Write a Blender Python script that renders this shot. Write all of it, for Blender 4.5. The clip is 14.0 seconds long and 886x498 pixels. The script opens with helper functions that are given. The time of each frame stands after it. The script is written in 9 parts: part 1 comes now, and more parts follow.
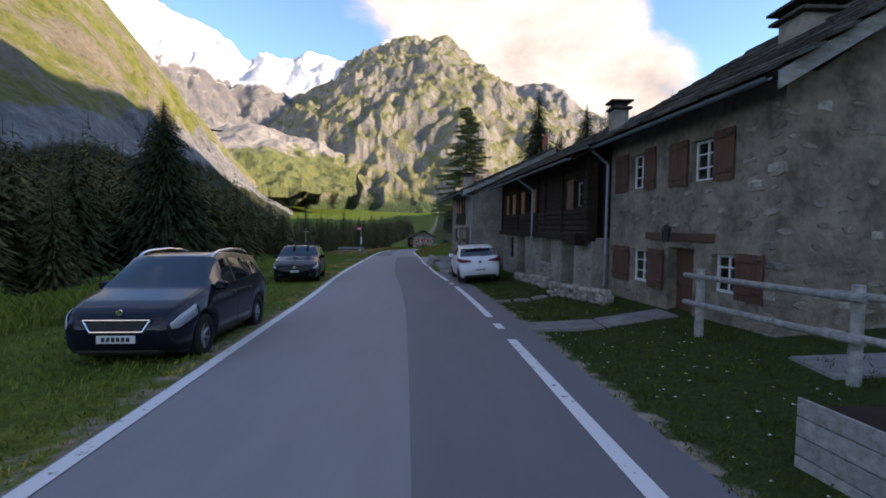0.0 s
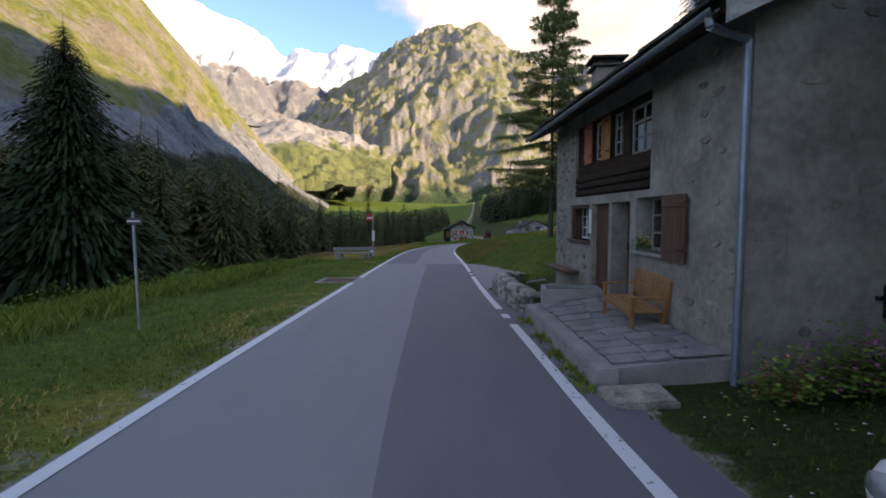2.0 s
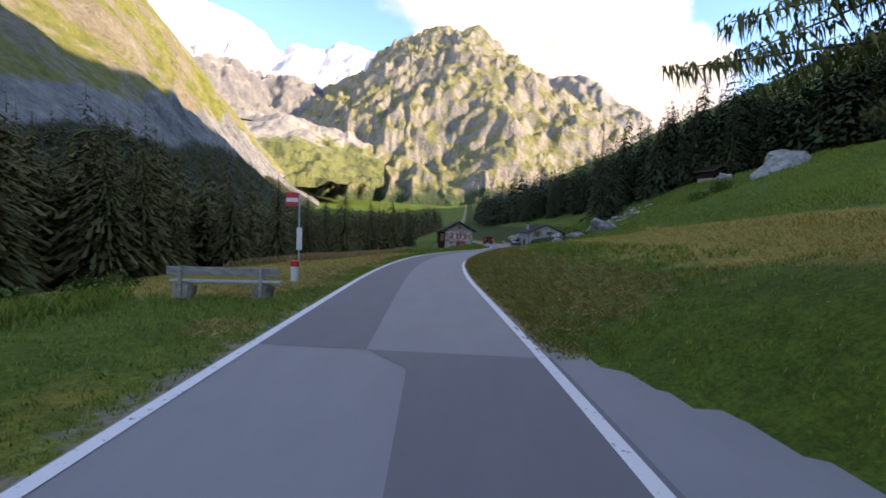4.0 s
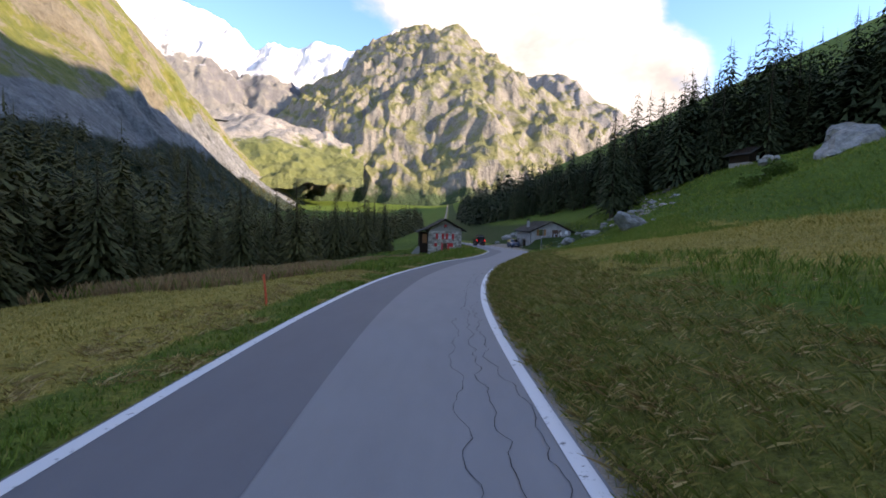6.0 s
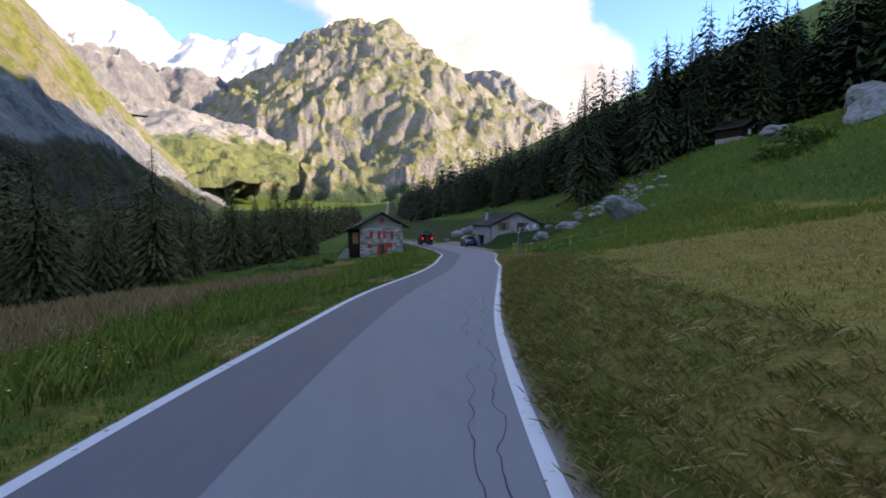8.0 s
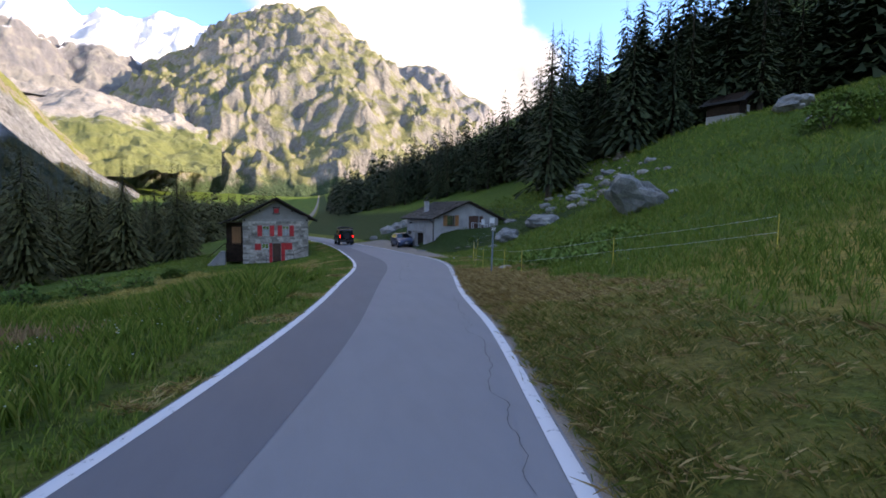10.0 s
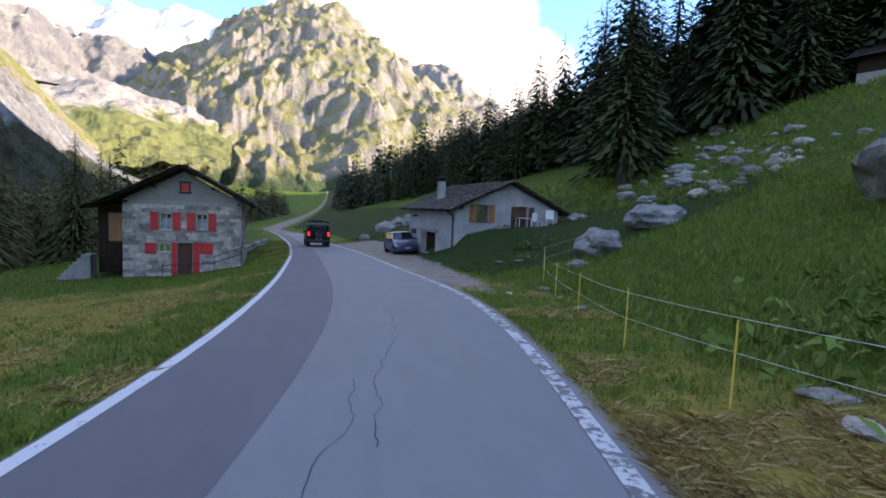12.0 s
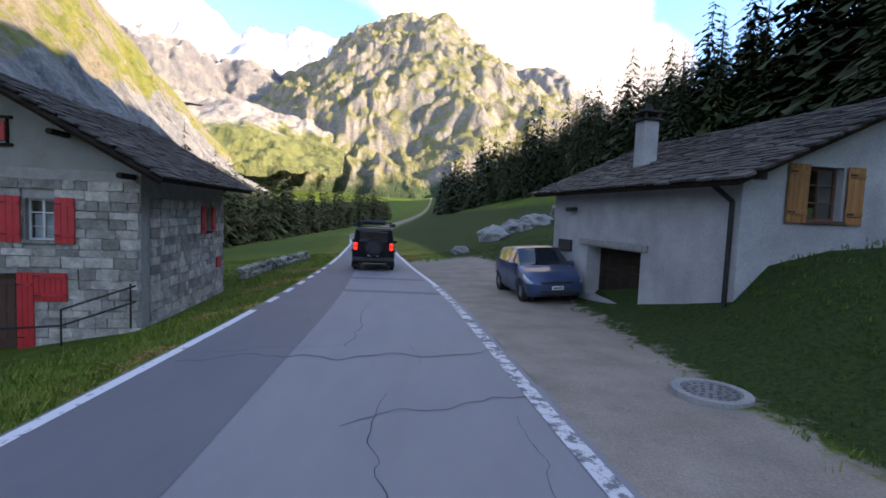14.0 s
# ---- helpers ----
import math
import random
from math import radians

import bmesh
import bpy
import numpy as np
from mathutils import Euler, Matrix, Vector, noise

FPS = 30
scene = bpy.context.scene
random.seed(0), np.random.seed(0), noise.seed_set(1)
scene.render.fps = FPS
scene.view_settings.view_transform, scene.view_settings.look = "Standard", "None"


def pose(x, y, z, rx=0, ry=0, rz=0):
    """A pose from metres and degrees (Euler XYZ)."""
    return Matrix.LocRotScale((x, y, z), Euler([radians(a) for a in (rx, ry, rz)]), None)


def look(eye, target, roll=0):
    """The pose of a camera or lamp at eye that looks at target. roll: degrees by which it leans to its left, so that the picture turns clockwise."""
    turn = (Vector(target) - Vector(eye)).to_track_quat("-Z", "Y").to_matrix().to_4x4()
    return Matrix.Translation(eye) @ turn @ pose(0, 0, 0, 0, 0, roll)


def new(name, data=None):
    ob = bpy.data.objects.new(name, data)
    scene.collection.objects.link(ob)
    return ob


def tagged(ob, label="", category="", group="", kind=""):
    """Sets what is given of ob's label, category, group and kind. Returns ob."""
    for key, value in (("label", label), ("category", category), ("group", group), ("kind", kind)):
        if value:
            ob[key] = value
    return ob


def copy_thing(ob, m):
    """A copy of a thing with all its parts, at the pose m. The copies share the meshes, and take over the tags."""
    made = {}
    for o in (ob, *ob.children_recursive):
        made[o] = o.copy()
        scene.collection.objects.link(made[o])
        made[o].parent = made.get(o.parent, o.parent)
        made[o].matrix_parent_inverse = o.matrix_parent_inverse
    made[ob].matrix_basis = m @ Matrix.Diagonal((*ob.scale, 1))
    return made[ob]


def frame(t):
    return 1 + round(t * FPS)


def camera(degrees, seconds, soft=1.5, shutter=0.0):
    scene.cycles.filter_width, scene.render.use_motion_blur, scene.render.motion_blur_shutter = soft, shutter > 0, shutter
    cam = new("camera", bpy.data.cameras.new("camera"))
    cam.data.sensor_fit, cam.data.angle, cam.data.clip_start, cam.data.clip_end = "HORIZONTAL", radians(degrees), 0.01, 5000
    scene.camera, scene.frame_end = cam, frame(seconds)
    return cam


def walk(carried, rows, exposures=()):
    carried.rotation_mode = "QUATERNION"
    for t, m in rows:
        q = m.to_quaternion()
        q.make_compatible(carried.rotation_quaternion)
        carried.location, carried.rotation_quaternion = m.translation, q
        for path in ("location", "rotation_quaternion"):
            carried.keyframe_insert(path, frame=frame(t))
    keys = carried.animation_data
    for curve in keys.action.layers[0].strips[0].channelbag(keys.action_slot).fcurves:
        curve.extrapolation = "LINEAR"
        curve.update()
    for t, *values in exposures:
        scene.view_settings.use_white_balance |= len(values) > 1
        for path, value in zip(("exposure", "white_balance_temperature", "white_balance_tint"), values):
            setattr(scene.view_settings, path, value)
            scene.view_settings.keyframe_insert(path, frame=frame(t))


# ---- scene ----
cam = camera(84.6, 14.0, soft=1.7)
PATH = [
    (0, (-0.301, -0.139, 2.005), (-0.288, 1.858, 1.908), 0.9),
    (0.5, (-0.531, 5.198, 2.03), (-0.577, 7.196, 1.959), 1.0),
    (1, (-0.881, 10.328, 1.864), (-0.98, 12.322, 1.738), 0.2),
    (1.5, (-1.254, 15.439, 1.763), (-1.387, 17.431, 1.65), -0.6),
    (2, (-1.732, 20.409, 1.598), (-1.866, 22.4, 1.463), -0.1),
    (2.5, (-2.276, 25.475, 1.405), (-2.405, 27.467, 1.282), 0.8),
    (3, (-2.763, 30.464, 1.289), (-2.879, 32.457, 1.167), 2.0),
    (5.5, (-4.599, 55.118, 0.533), (-4.648, 57.113, 0.401), 1.5),
    (6, (-4.767, 59.911, 0.418), (-4.787, 61.907, 0.295), 1.3),
    (6.5, (-4.823, 64.651, 0.279), (-4.815, 66.646, 0.14), 0.3),
    (7, (-4.809, 69.396, 0.121), (-4.757, 71.391, 0.001), 0.2),
    (7.5, (-4.63, 74.136, -0.003), (-4.502, 76.127, -0.134), 0.3),
    (8, (-4.235, 78.838, -0.115), (-4.018, 80.822, -0.25), -0.1),
    (8.5, (-3.654, 83.532, -0.248), (-3.346, 85.502, -0.405), -1.1),
    (9, (-2.856, 88.218, -0.38), (-2.456, 90.172, -0.541), -1.0),
    (11.5, (1.649, 112.157, -1.391), (2.168, 114.084, -1.534), 1.5),
    (12, (2.613, 116.938, -1.564), (3.066, 118.881, -1.716), 2.3),
    (12.5, (3.431, 121.704, -1.732), (3.784, 123.667, -1.872), 2.2),
    (13, (3.942, 126.501, -1.886), (4.189, 128.482, -2.012), 2.5),
    (13.5, (4.215, 131.233, -2.032), (4.357, 133.224, -2.156), 2.6),
    (14, (4.279, 135.866, -2.185), (4.319, 137.86, -2.329), 2.4),
]
EXPOSURE = [(0, 1.38, 7450), (0.6, 1.46, 7500), (1.5, 1.48, 7600), (2.3, 1.65, 8250), (3, 1.92, 8100), (5.5, 1.62, 7500), (7.5, 1.62, 7200), (9, 1.7, 7150), (11.5, 1.97, 7100), (12.5, 2.05, 7200), (14, 2.03, 7550)]
walk(cam, [(t, look(eye, target, roll)) for t, eye, target, roll in PATH], [(t, e, k, 21) for t, e, k in EXPOSURE])

# ---- world, sun ----
SUN_AZ, SUN_EL = 103.0, 22.0      # degrees clockwise from +y, and above the horizon
world = bpy.data.worlds.new("sky")
scene.world = world
world.use_nodes = True
wt = world.node_tree
wt.nodes.clear()


def wnode(kind, **values):
    n = wt.nodes.new(kind)
    for key, value in values.items():
        if key in n.inputs:
            n.inputs[key].default_value = value
    return n


def wmath(op, a, b=None, c=None):
    n = wt.nodes.new("ShaderNodeMath")
    n.operation = op
    for i, v in enumerate((a, b, c)):
        if v is None:
            continue
        if isinstance(v, (int, float)):
            n.inputs[i].default_value = v
        else:
            wt.links.new(v, n.inputs[i])
    return n.outputs[0]


sky = wnode("ShaderNodeTexSky")
sky.sky_type, sky.sun_disc = "NISHITA", False
sky.sun_elevation, sky.sun_rotation = radians(SUN_EL), radians(SUN_AZ)
sky.altitude, sky.air_density, sky.dust_density, sky.ozone_density = 1600, 1.0, 0.3, 2.2
coords = wnode("ShaderNodeTexCoord")
sep = wnode("ShaderNodeSeparateXYZ")
wt.links.new(coords.outputs["Generated"], sep.inputs[0])
squash = wnode("ShaderNodeMapping")
squash.inputs["Scale"].default_value = (1.0, 1.0, 1.7)
wt.links.new(coords.outputs["Generated"], squash.inputs[0])
puffs = wnode("ShaderNodeTexNoise", Scale=5.0, Detail=9.0, Roughness=0.56, Distortion=0.25)
wt.links.new(squash.outputs[0], puffs.inputs["Vector"])
broad = wnode("ShaderNodeTexNoise", Scale=1.6, Detail=2.0, Roughness=0.5)
wt.links.new(squash.outputs[0], broad.inputs["Vector"])


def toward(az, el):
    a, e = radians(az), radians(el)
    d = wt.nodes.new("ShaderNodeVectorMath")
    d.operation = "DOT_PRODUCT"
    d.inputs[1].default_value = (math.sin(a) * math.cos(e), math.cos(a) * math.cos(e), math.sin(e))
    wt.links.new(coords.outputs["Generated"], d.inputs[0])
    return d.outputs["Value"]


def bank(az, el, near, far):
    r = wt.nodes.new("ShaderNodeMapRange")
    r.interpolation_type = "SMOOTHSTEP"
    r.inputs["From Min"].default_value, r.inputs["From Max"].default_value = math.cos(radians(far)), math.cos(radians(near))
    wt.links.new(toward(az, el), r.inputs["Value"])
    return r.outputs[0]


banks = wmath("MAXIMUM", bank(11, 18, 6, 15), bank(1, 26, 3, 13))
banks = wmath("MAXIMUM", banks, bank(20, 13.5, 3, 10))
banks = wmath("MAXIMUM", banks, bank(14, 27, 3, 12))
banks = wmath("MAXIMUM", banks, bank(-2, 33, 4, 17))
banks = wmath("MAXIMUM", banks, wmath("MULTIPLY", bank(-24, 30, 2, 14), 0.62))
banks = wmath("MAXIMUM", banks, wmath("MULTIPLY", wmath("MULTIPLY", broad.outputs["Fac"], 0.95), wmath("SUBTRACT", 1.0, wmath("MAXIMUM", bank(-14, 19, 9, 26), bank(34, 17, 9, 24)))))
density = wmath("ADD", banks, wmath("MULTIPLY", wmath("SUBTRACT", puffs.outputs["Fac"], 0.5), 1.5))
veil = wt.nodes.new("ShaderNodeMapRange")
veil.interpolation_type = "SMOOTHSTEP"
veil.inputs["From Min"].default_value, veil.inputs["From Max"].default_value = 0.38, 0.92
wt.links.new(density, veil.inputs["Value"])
tone = wt.nodes.new("ShaderNodeMapRange")
tone.inputs["From Min"].default_value, tone.inputs["From Max"].default_value = 0.35, 0.75
tone.inputs["To Min"].default_value, tone.inputs["To Max"].default_value = 1.6, 3.9
wt.links.new(puffs.outputs["Fac"], tone.inputs["Value"])
white = wt.nodes.new("ShaderNodeVectorMath")
white.operation = "SCALE"
white.inputs[0].default_value = (1.0, 0.97, 0.94)
wt.links.new(tone.outputs[0], white.inputs["Scale"])
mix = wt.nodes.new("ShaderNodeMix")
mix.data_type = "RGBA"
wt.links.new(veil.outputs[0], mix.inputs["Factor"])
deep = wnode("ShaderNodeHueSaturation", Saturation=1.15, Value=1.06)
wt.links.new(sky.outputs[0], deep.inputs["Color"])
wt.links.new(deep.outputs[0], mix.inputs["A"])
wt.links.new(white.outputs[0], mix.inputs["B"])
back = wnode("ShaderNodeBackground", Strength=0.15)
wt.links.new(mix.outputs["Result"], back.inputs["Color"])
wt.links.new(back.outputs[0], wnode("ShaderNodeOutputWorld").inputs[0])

sun = new("sun", bpy.data.lights.new("sun", "SUN"))
sun.data.energy, sun.data.angle, sun.data.color = 3.7, radians(0.5), (1.0, 0.89, 0.72)
sun.matrix_world = look((0, 0, 0), (-math.sin(radians(SUN_AZ)), -math.cos(radians(SUN_AZ)), -math.tan(radians(SUN_EL))))

# ---- materials ----
class Mat:
    """A node material under construction."""

    def __init__(self, name):
        self.m = bpy.data.materials.new(name)
        self.m.use_nodes = True
        self.t = self.m.node_tree
        self.b = self.t.nodes["Principled BSDF"]
        self.pos = self.t.nodes.new("ShaderNodeNewGeometry").outputs["Position"]
        self.obj = self.t.nodes.new("ShaderNodeTexCoord").outputs["Object"]

    def noise(self, scale, detail=4, rough=0.55, local=False, stretch=None, distort=0.0):
        n = self.t.nodes.new("ShaderNodeTexNoise")
        n.inputs["Scale"].default_value, n.inputs["Detail"].default_value = scale, detail
        n.inputs["Roughness"].default_value, n.inputs["Distortion"].default_value = rough, distort
        src = self.obj if local else self.pos
        if stretch:
            k = self.t.nodes.new("ShaderNodeMapping")
            k.inputs["Scale"].default_value = stretch
            self.t.links.new(src, k.inputs[0])
            src = k.outputs[0]
        self.t.links.new(src, n.inputs["Vector"])
        return n.outputs["Fac"]

    def cells(self, scale, local=False, feature="F1"):
        n = self.t.nodes.new("ShaderNodeTexVoronoi")
        n.feature = feature
        n.inputs["Scale"].default_value = scale
        self.t.links.new(self.obj if local else self.pos, n.inputs["Vector"])
        return n.outputs["Distance"]

    def ramp(self, fac, *stops):
        n = self.t.nodes.new("ShaderNodeValToRGB")
        el = n.color_ramp.elements
        while len(el) < len(stops):
            el.new(0.5)
        for e, (p, c) in zip(el, stops):
            e.position, e.color = p, (*c, 1) if len(c) == 3 else c
        self.t.links.new(fac, n.inputs[0])
        return n.outputs["Color"]

    def mix(self, fac, a, b, blend="MIX"):
        n = self.t.nodes.new("ShaderNodeMix")
        n.data_type, n.blend_type = "RGBA", blend
        for sock, v in (("Factor", fac), ("A", a), ("B", b)):
            if isinstance(v, (int, float)):
                n.inputs[sock].default_value = v
            elif isinstance(v, tuple):
                n.inputs[sock].default_value = (*v, 1)
            else:
                self.t.links.new(v, n.inputs[sock])
        return n.outputs["Result"]

    def math(self, op, a, b=0.0):
        n = self.t.nodes.new("ShaderNodeMath")
        n.operation = op
        for i, v in enumerate((a, b)):
            if isinstance(v, (int, float)):
                n.inputs[i].default_value = v
            else:
                self.t.links.new(v, n.inputs[i])
        return n.outputs[0]

    def step(self, fac, lo, hi):
        n = self.t.nodes.new("ShaderNodeMapRange")
        n.interpolation_type = "SMOOTHSTEP"
        n.inputs["From Min"].default_value, n.inputs["From Max"].default_value = lo, hi
        self.t.links.new(fac, n.inputs["Value"])
        return n.outputs[0]

    def random(self, island=False):
        if island:
            return self.t.nodes.new("ShaderNodeNewGeometry").outputs["Random Per Island"]
        return self.t.nodes.new("ShaderNodeObjectInfo").outputs["Random"]

    def axis(self, name, vec=None):
        n = self.t.nodes.new("ShaderNodeSeparateXYZ")
        self.t.links.new(self.pos if vec is None else vec, n.inputs[0])
        return n.outputs[name]

    def normal(self):
        return self.t.nodes.new("ShaderNodeNewGeometry").outputs["Normal"]

    def attr(self, name):
        n = self.t.nodes.new("ShaderNodeAttribute")
        n.attribute_name = name
        return n.outputs["Fac"]

    def bump(self, fac, strength=0.4, distance=0.02):
        n = self.t.nodes.new("ShaderNodeBump")
        n.inputs["Strength"].default_value, n.inputs["Distance"].default_value = strength, distance
        self.t.links.new(fac, n.inputs["Height"])
        self.t.links.new(n.outputs[0], self.b.inputs["Normal"])

    def done(self, color, rough=0.8, metal=0.0, **more):
        for key, v in (("Base Color", color), ("Roughness", rough), ("Metallic", metal), *more.items()):
            sock = self.b.inputs[key]
            if isinstance(v, (int, float)):
                sock.default_value = v
            elif isinstance(v, tuple):
                sock.default_value = (*v, 1)
            else:
                self.t.links.new(v, sock)
        return self.m


def mottled(name, a, b, scale=3.0, rough=0.8, bump=0.3, distance=0.01, fine=30.0, local=False, vary=0.0, metal=0.0, stretch=None):
    k = Mat(name)
    big = k.noise(scale, 5, local=local, stretch=stretch)
    small = k.noise(fine, 3, local=local, stretch=stretch)
    c = k.ramp(k.math("ADD", k.math("MULTIPLY", big, 0.65), k.math("MULTIPLY", small, 0.35)), (0.36, a), (0.64, b))
    if vary:
        c = k.mix(1.0, c, k.ramp(k.random(), (0.0, (1 - vary,) * 3), (1.0, (1 + vary * 0.4,) * 3)), "MULTIPLY")
    if bump:
        k.bump(small, bump, distance)
    return k.done(c, rough, metal, **({"Specular IOR Level": 0.22} if rough >= 0.8 else {}))


def asphalt(name, a, b):
    k = Mat(name)
    grit = k.noise(140, 2)
    patch = k.noise(0.35, 5, 0.6)
    wear = k.noise(2.2, 5, 0.6, stretch=(1, 0.25, 1))
    c = k.ramp(k.math("ADD", k.math("MULTIPLY", patch, 0.5), k.math("MULTIPLY", wear, 0.5)), (0.3, a), (0.7, b))
    c = k.mix(k.math("MULTIPLY", grit, 0.35), c, tuple(v * 1.5 for v in b))
    k.bump(grit, 0.35, 0.004)
    return k.done(c, k.ramp(patch, (0.3, (0.72,) * 3), (0.7, (0.86,) * 3)))


M = {}
M["asphalt_old"] = asphalt("asphalt_old", (0.15, 0.152, 0.162), (0.20, 0.202, 0.212))
M["asphalt_new"] = asphalt("asphalt_new", (0.088, 0.089, 0.10), (0.125, 0.126, 0.138))
k = Mat("line_paint")
chips = k.noise(9, 6, 0.65)
k.bump(k.noise(90, 2), 0.2, 0.003)
M["paint"] = k.done(k.mix(k.step(chips, 0.60, 0.68), (0.62, 0.62, 0.63), (0.17, 0.17, 0.18)), 0.7)
k = Mat("worn_line_paint")
chips = k.noise(6, 6, 0.7)
M["paint_worn"] = k.done(k.mix(k.step(chips, 0.46, 0.56), (0.55, 0.55, 0.56), (0.14, 0.14, 0.15)), 0.75)
M["crack"] = mottled("crack_tar", (0.02, 0.02, 0.022), (0.04, 0.04, 0.042), 6, 0.9)
M["gravel"] = mottled("gravel", (0.12, 0.10, 0.085), (0.27, 0.24, 0.21), 1.2, 0.95, 0.6, 0.01, 60)

# turf: green, dry and mown stretches, all by broad noise and by the height over the valley
k = Mat("meadow")
broad = k.noise(0.055, 5, 0.6)
mid = k.noise(0.7, 5, 0.6)
fine = k.noise(14, 4, 0.65)
green = k.ramp(fine, (0.3, (0.045, 0.08, 0.010)), (0.7, (0.125, 0.185, 0.026)))
dry = k.ramp(fine, (0.3, (0.20, 0.155, 0.036)), (0.7, (0.42, 0.315, 0.08)))
lush = k.attr("dryness")
c = k.mix(k.step(k.math("ADD", lush, k.math("MULTIPLY", k.math("SUBTRACT", mid, 0.5), 0.9)), 0.25, 0.8), green, dry)
c = k.mix(1.0, c, k.ramp(broad, (0.3, (0.72, 0.78, 0.8)), (0.7, (1.25, 1.2, 1.1))), "MULTIPLY")
c = k.mix(1.0, c, k.ramp(k.noise(2.3, 5, 0.7), (0.3, (0.6, 0.65, 0.6)), (0.7, (1.3, 1.25, 1.2))), "MULTIPLY")
# lawn turf, its green darkened to stand for the shade of the houses
lawn = k.ramp(fine, (0.3, (0.018, 0.034, 0.008)), (0.7, (0.05, 0.082, 0.018)))
c = k.mix(k.step(k.attr("lawn"), 0.2, 0.7), c, lawn)
bank = k.ramp(fine, (0.3, (0.085, 0.07, 0.018)), (0.7, (0.26, 0.19, 0.055)))
c = k.mix(k.math("MULTIPLY", k.step(k.math("ADD", k.attr("bank"), k.math("MULTIPLY", k.math("SUBTRACT", mid, 0.5), 0.9)), 0.3, 0.7), 0.55), c, bank)
dirt = k.ramp(k.math("ADD", k.math("MULTIPLY", k.noise(45, 3), 0.5), k.math("MULTIPLY", k.noise(1.1, 5, 0.6), 0.5)), (0.3, (0.15, 0.125, 0.098)), (0.7, (0.34, 0.29, 0.235)))
c = k.mix(k.step(k.math("ADD", k.attr("bare"), k.math("MULTIPLY", k.math("SUBTRACT", k.noise(2.6, 6, 0.7), 0.5), 1.1)), 0.42, 0.62), c, dirt)
k.bump(k.math("MULTIPLY", k.math("ADD", fine, k.math("MULTIPLY", k.noise(1.6, 4, 0.6), 2.0)), k.math("SUBTRACT", 1.05, k.step(k.attr("bare"), 0.3, 0.7))), 0.9, 0.12)
M["meadow"] = k.done(c, 0.95, **{"Specular IOR Level": 0.15})

k = Mat("grass_blades")
c = k.ramp(k.random(True), (0.0, (0.066, 0.11, 0.012)), (0.55, (0.15, 0.215, 0.03)), (0.85, (0.215, 0.255, 0.044)), (1.0, (0.29, 0.26, 0.08)))
M["blades"] = k.done(c, 0.75, **{"Specular IOR Level": 0.15})
k = Mat("dry_grass_blades")
c = k.ramp(k.random(True), (0.0, (0.17, 0.155, 0.03)), (0.4, (0.34, 0.265, 0.06)), (1.0, (0.54, 0.41, 0.14)))
M["blades_dry"] = k.done(c, 0.8, **{"Specular IOR Level": 0.15})
# blades for the lawns, with the houses' shade in their colour
k = Mat("shaded_lawn_blades")
c = k.ramp(k.random(True), (0.0, (0.026, 0.048, 0.006)), (0.6, (0.058, 0.096, 0.012)), (1.0, (0.10, 0.13, 0.024)))
M["blades_lawn_shade"] = k.done(c, 0.75, **{"Specular IOR Level": 0.12})
k = Mat("bank_blades")
c = k.ramp(k.random(True), (0.0, (0.085, 0.105, 0.016)), (0.5, (0.165, 0.17, 0.034)), (0.8, (0.28, 0.22, 0.06)), (1.0, (0.42, 0.32, 0.12)))
M["blades_bank"] = k.done(c, 0.8, **{"Specular IOR Level": 0.12})
k = Mat("seed_heads")
c = k.ramp(k.random(True), (0.0, (0.20, 0.12, 0.06)), (1.0, (0.44, 0.29, 0.15)))
M["blades_red"] = k.done(c, 0.8, **{"Specular IOR Level": 0.15})
k = Mat("hay_blades")
c = k.ramp(k.random(True), (0.0, (0.19, 0.12, 0.045)), (0.5, (0.34, 0.235, 0.09)), (1.0, (0.52, 0.38, 0.17)))
M["blades_hay"] = k.done(c, 0.85, **{"Specular IOR Level": 0.15})


def needles(name, a, b):
    k = Mat(name)
    c = k.ramp(k.math("ADD", k.math("MULTIPLY", k.random(True), 0.55), k.math("MULTIPLY", k.noise(2.5, 3), 0.45)), (0.2, a), (0.8, b))
    c = k.mix(1.0, c, k.ramp(k.random(), (0, (0.7, 0.75, 0.7)), (1, (1.15, 1.1, 1.0))), "MULTIPLY")
    return k.done(c, 0.8, **{"Specular IOR Level": 0.2})


M["spruce"] = needles("spruce_needles", (0.022, 0.032, 0.014), (0.066, 0.084, 0.036))
M["spruce_open"] = needles("mixed_wood_needles", (0.052, 0.052, 0.018), (0.135, 0.128, 0.046))
M["larch"] = needles("larch_needles", (0.08, 0.095, 0.03), (0.19, 0.20, 0.075))
M["leaf"] = needles("shrub_leaves", (0.055, 0.10, 0.016), (0.15, 0.225, 0.045))
M["bark"] = mottled("bark", (0.035, 0.026, 0.02), (0.11, 0.085, 0.065), 6, 0.9, 0.8, 0.03, 25, stretch=(1, 1, 0.25))

M["plaster_grey"] = mottled("grey_plaster", (0.17, 0.15, 0.125), (0.33, 0.295, 0.25), 1.4, 0.9, 0.8, 0.03, 9)
M["plaster_white"] = mottled("limewashed_plaster", (0.27, 0.262, 0.255), (0.41, 0.40, 0.39), 1.1, 0.88, 0.35, 0.01, 22)
M["plaster_gable"] = mottled("plain_render", (0.24, 0.22, 0.20), (0.31, 0.29, 0.265), 1.5, 0.9, 0.3, 0.006, 30)
M["stone_wall"] = mottled("rubble_render", (0.12, 0.098, 0.074), (0.30, 0.252, 0.195), 1.6, 0.92, 1.0, 0.05, 7)
M["bare_stone"] = mottled("bare_wall_stone", (0.15, 0.125, 0.10), (0.36, 0.31, 0.25), 4, 0.9, 0.7, 0.02, 22, vary=0.45)
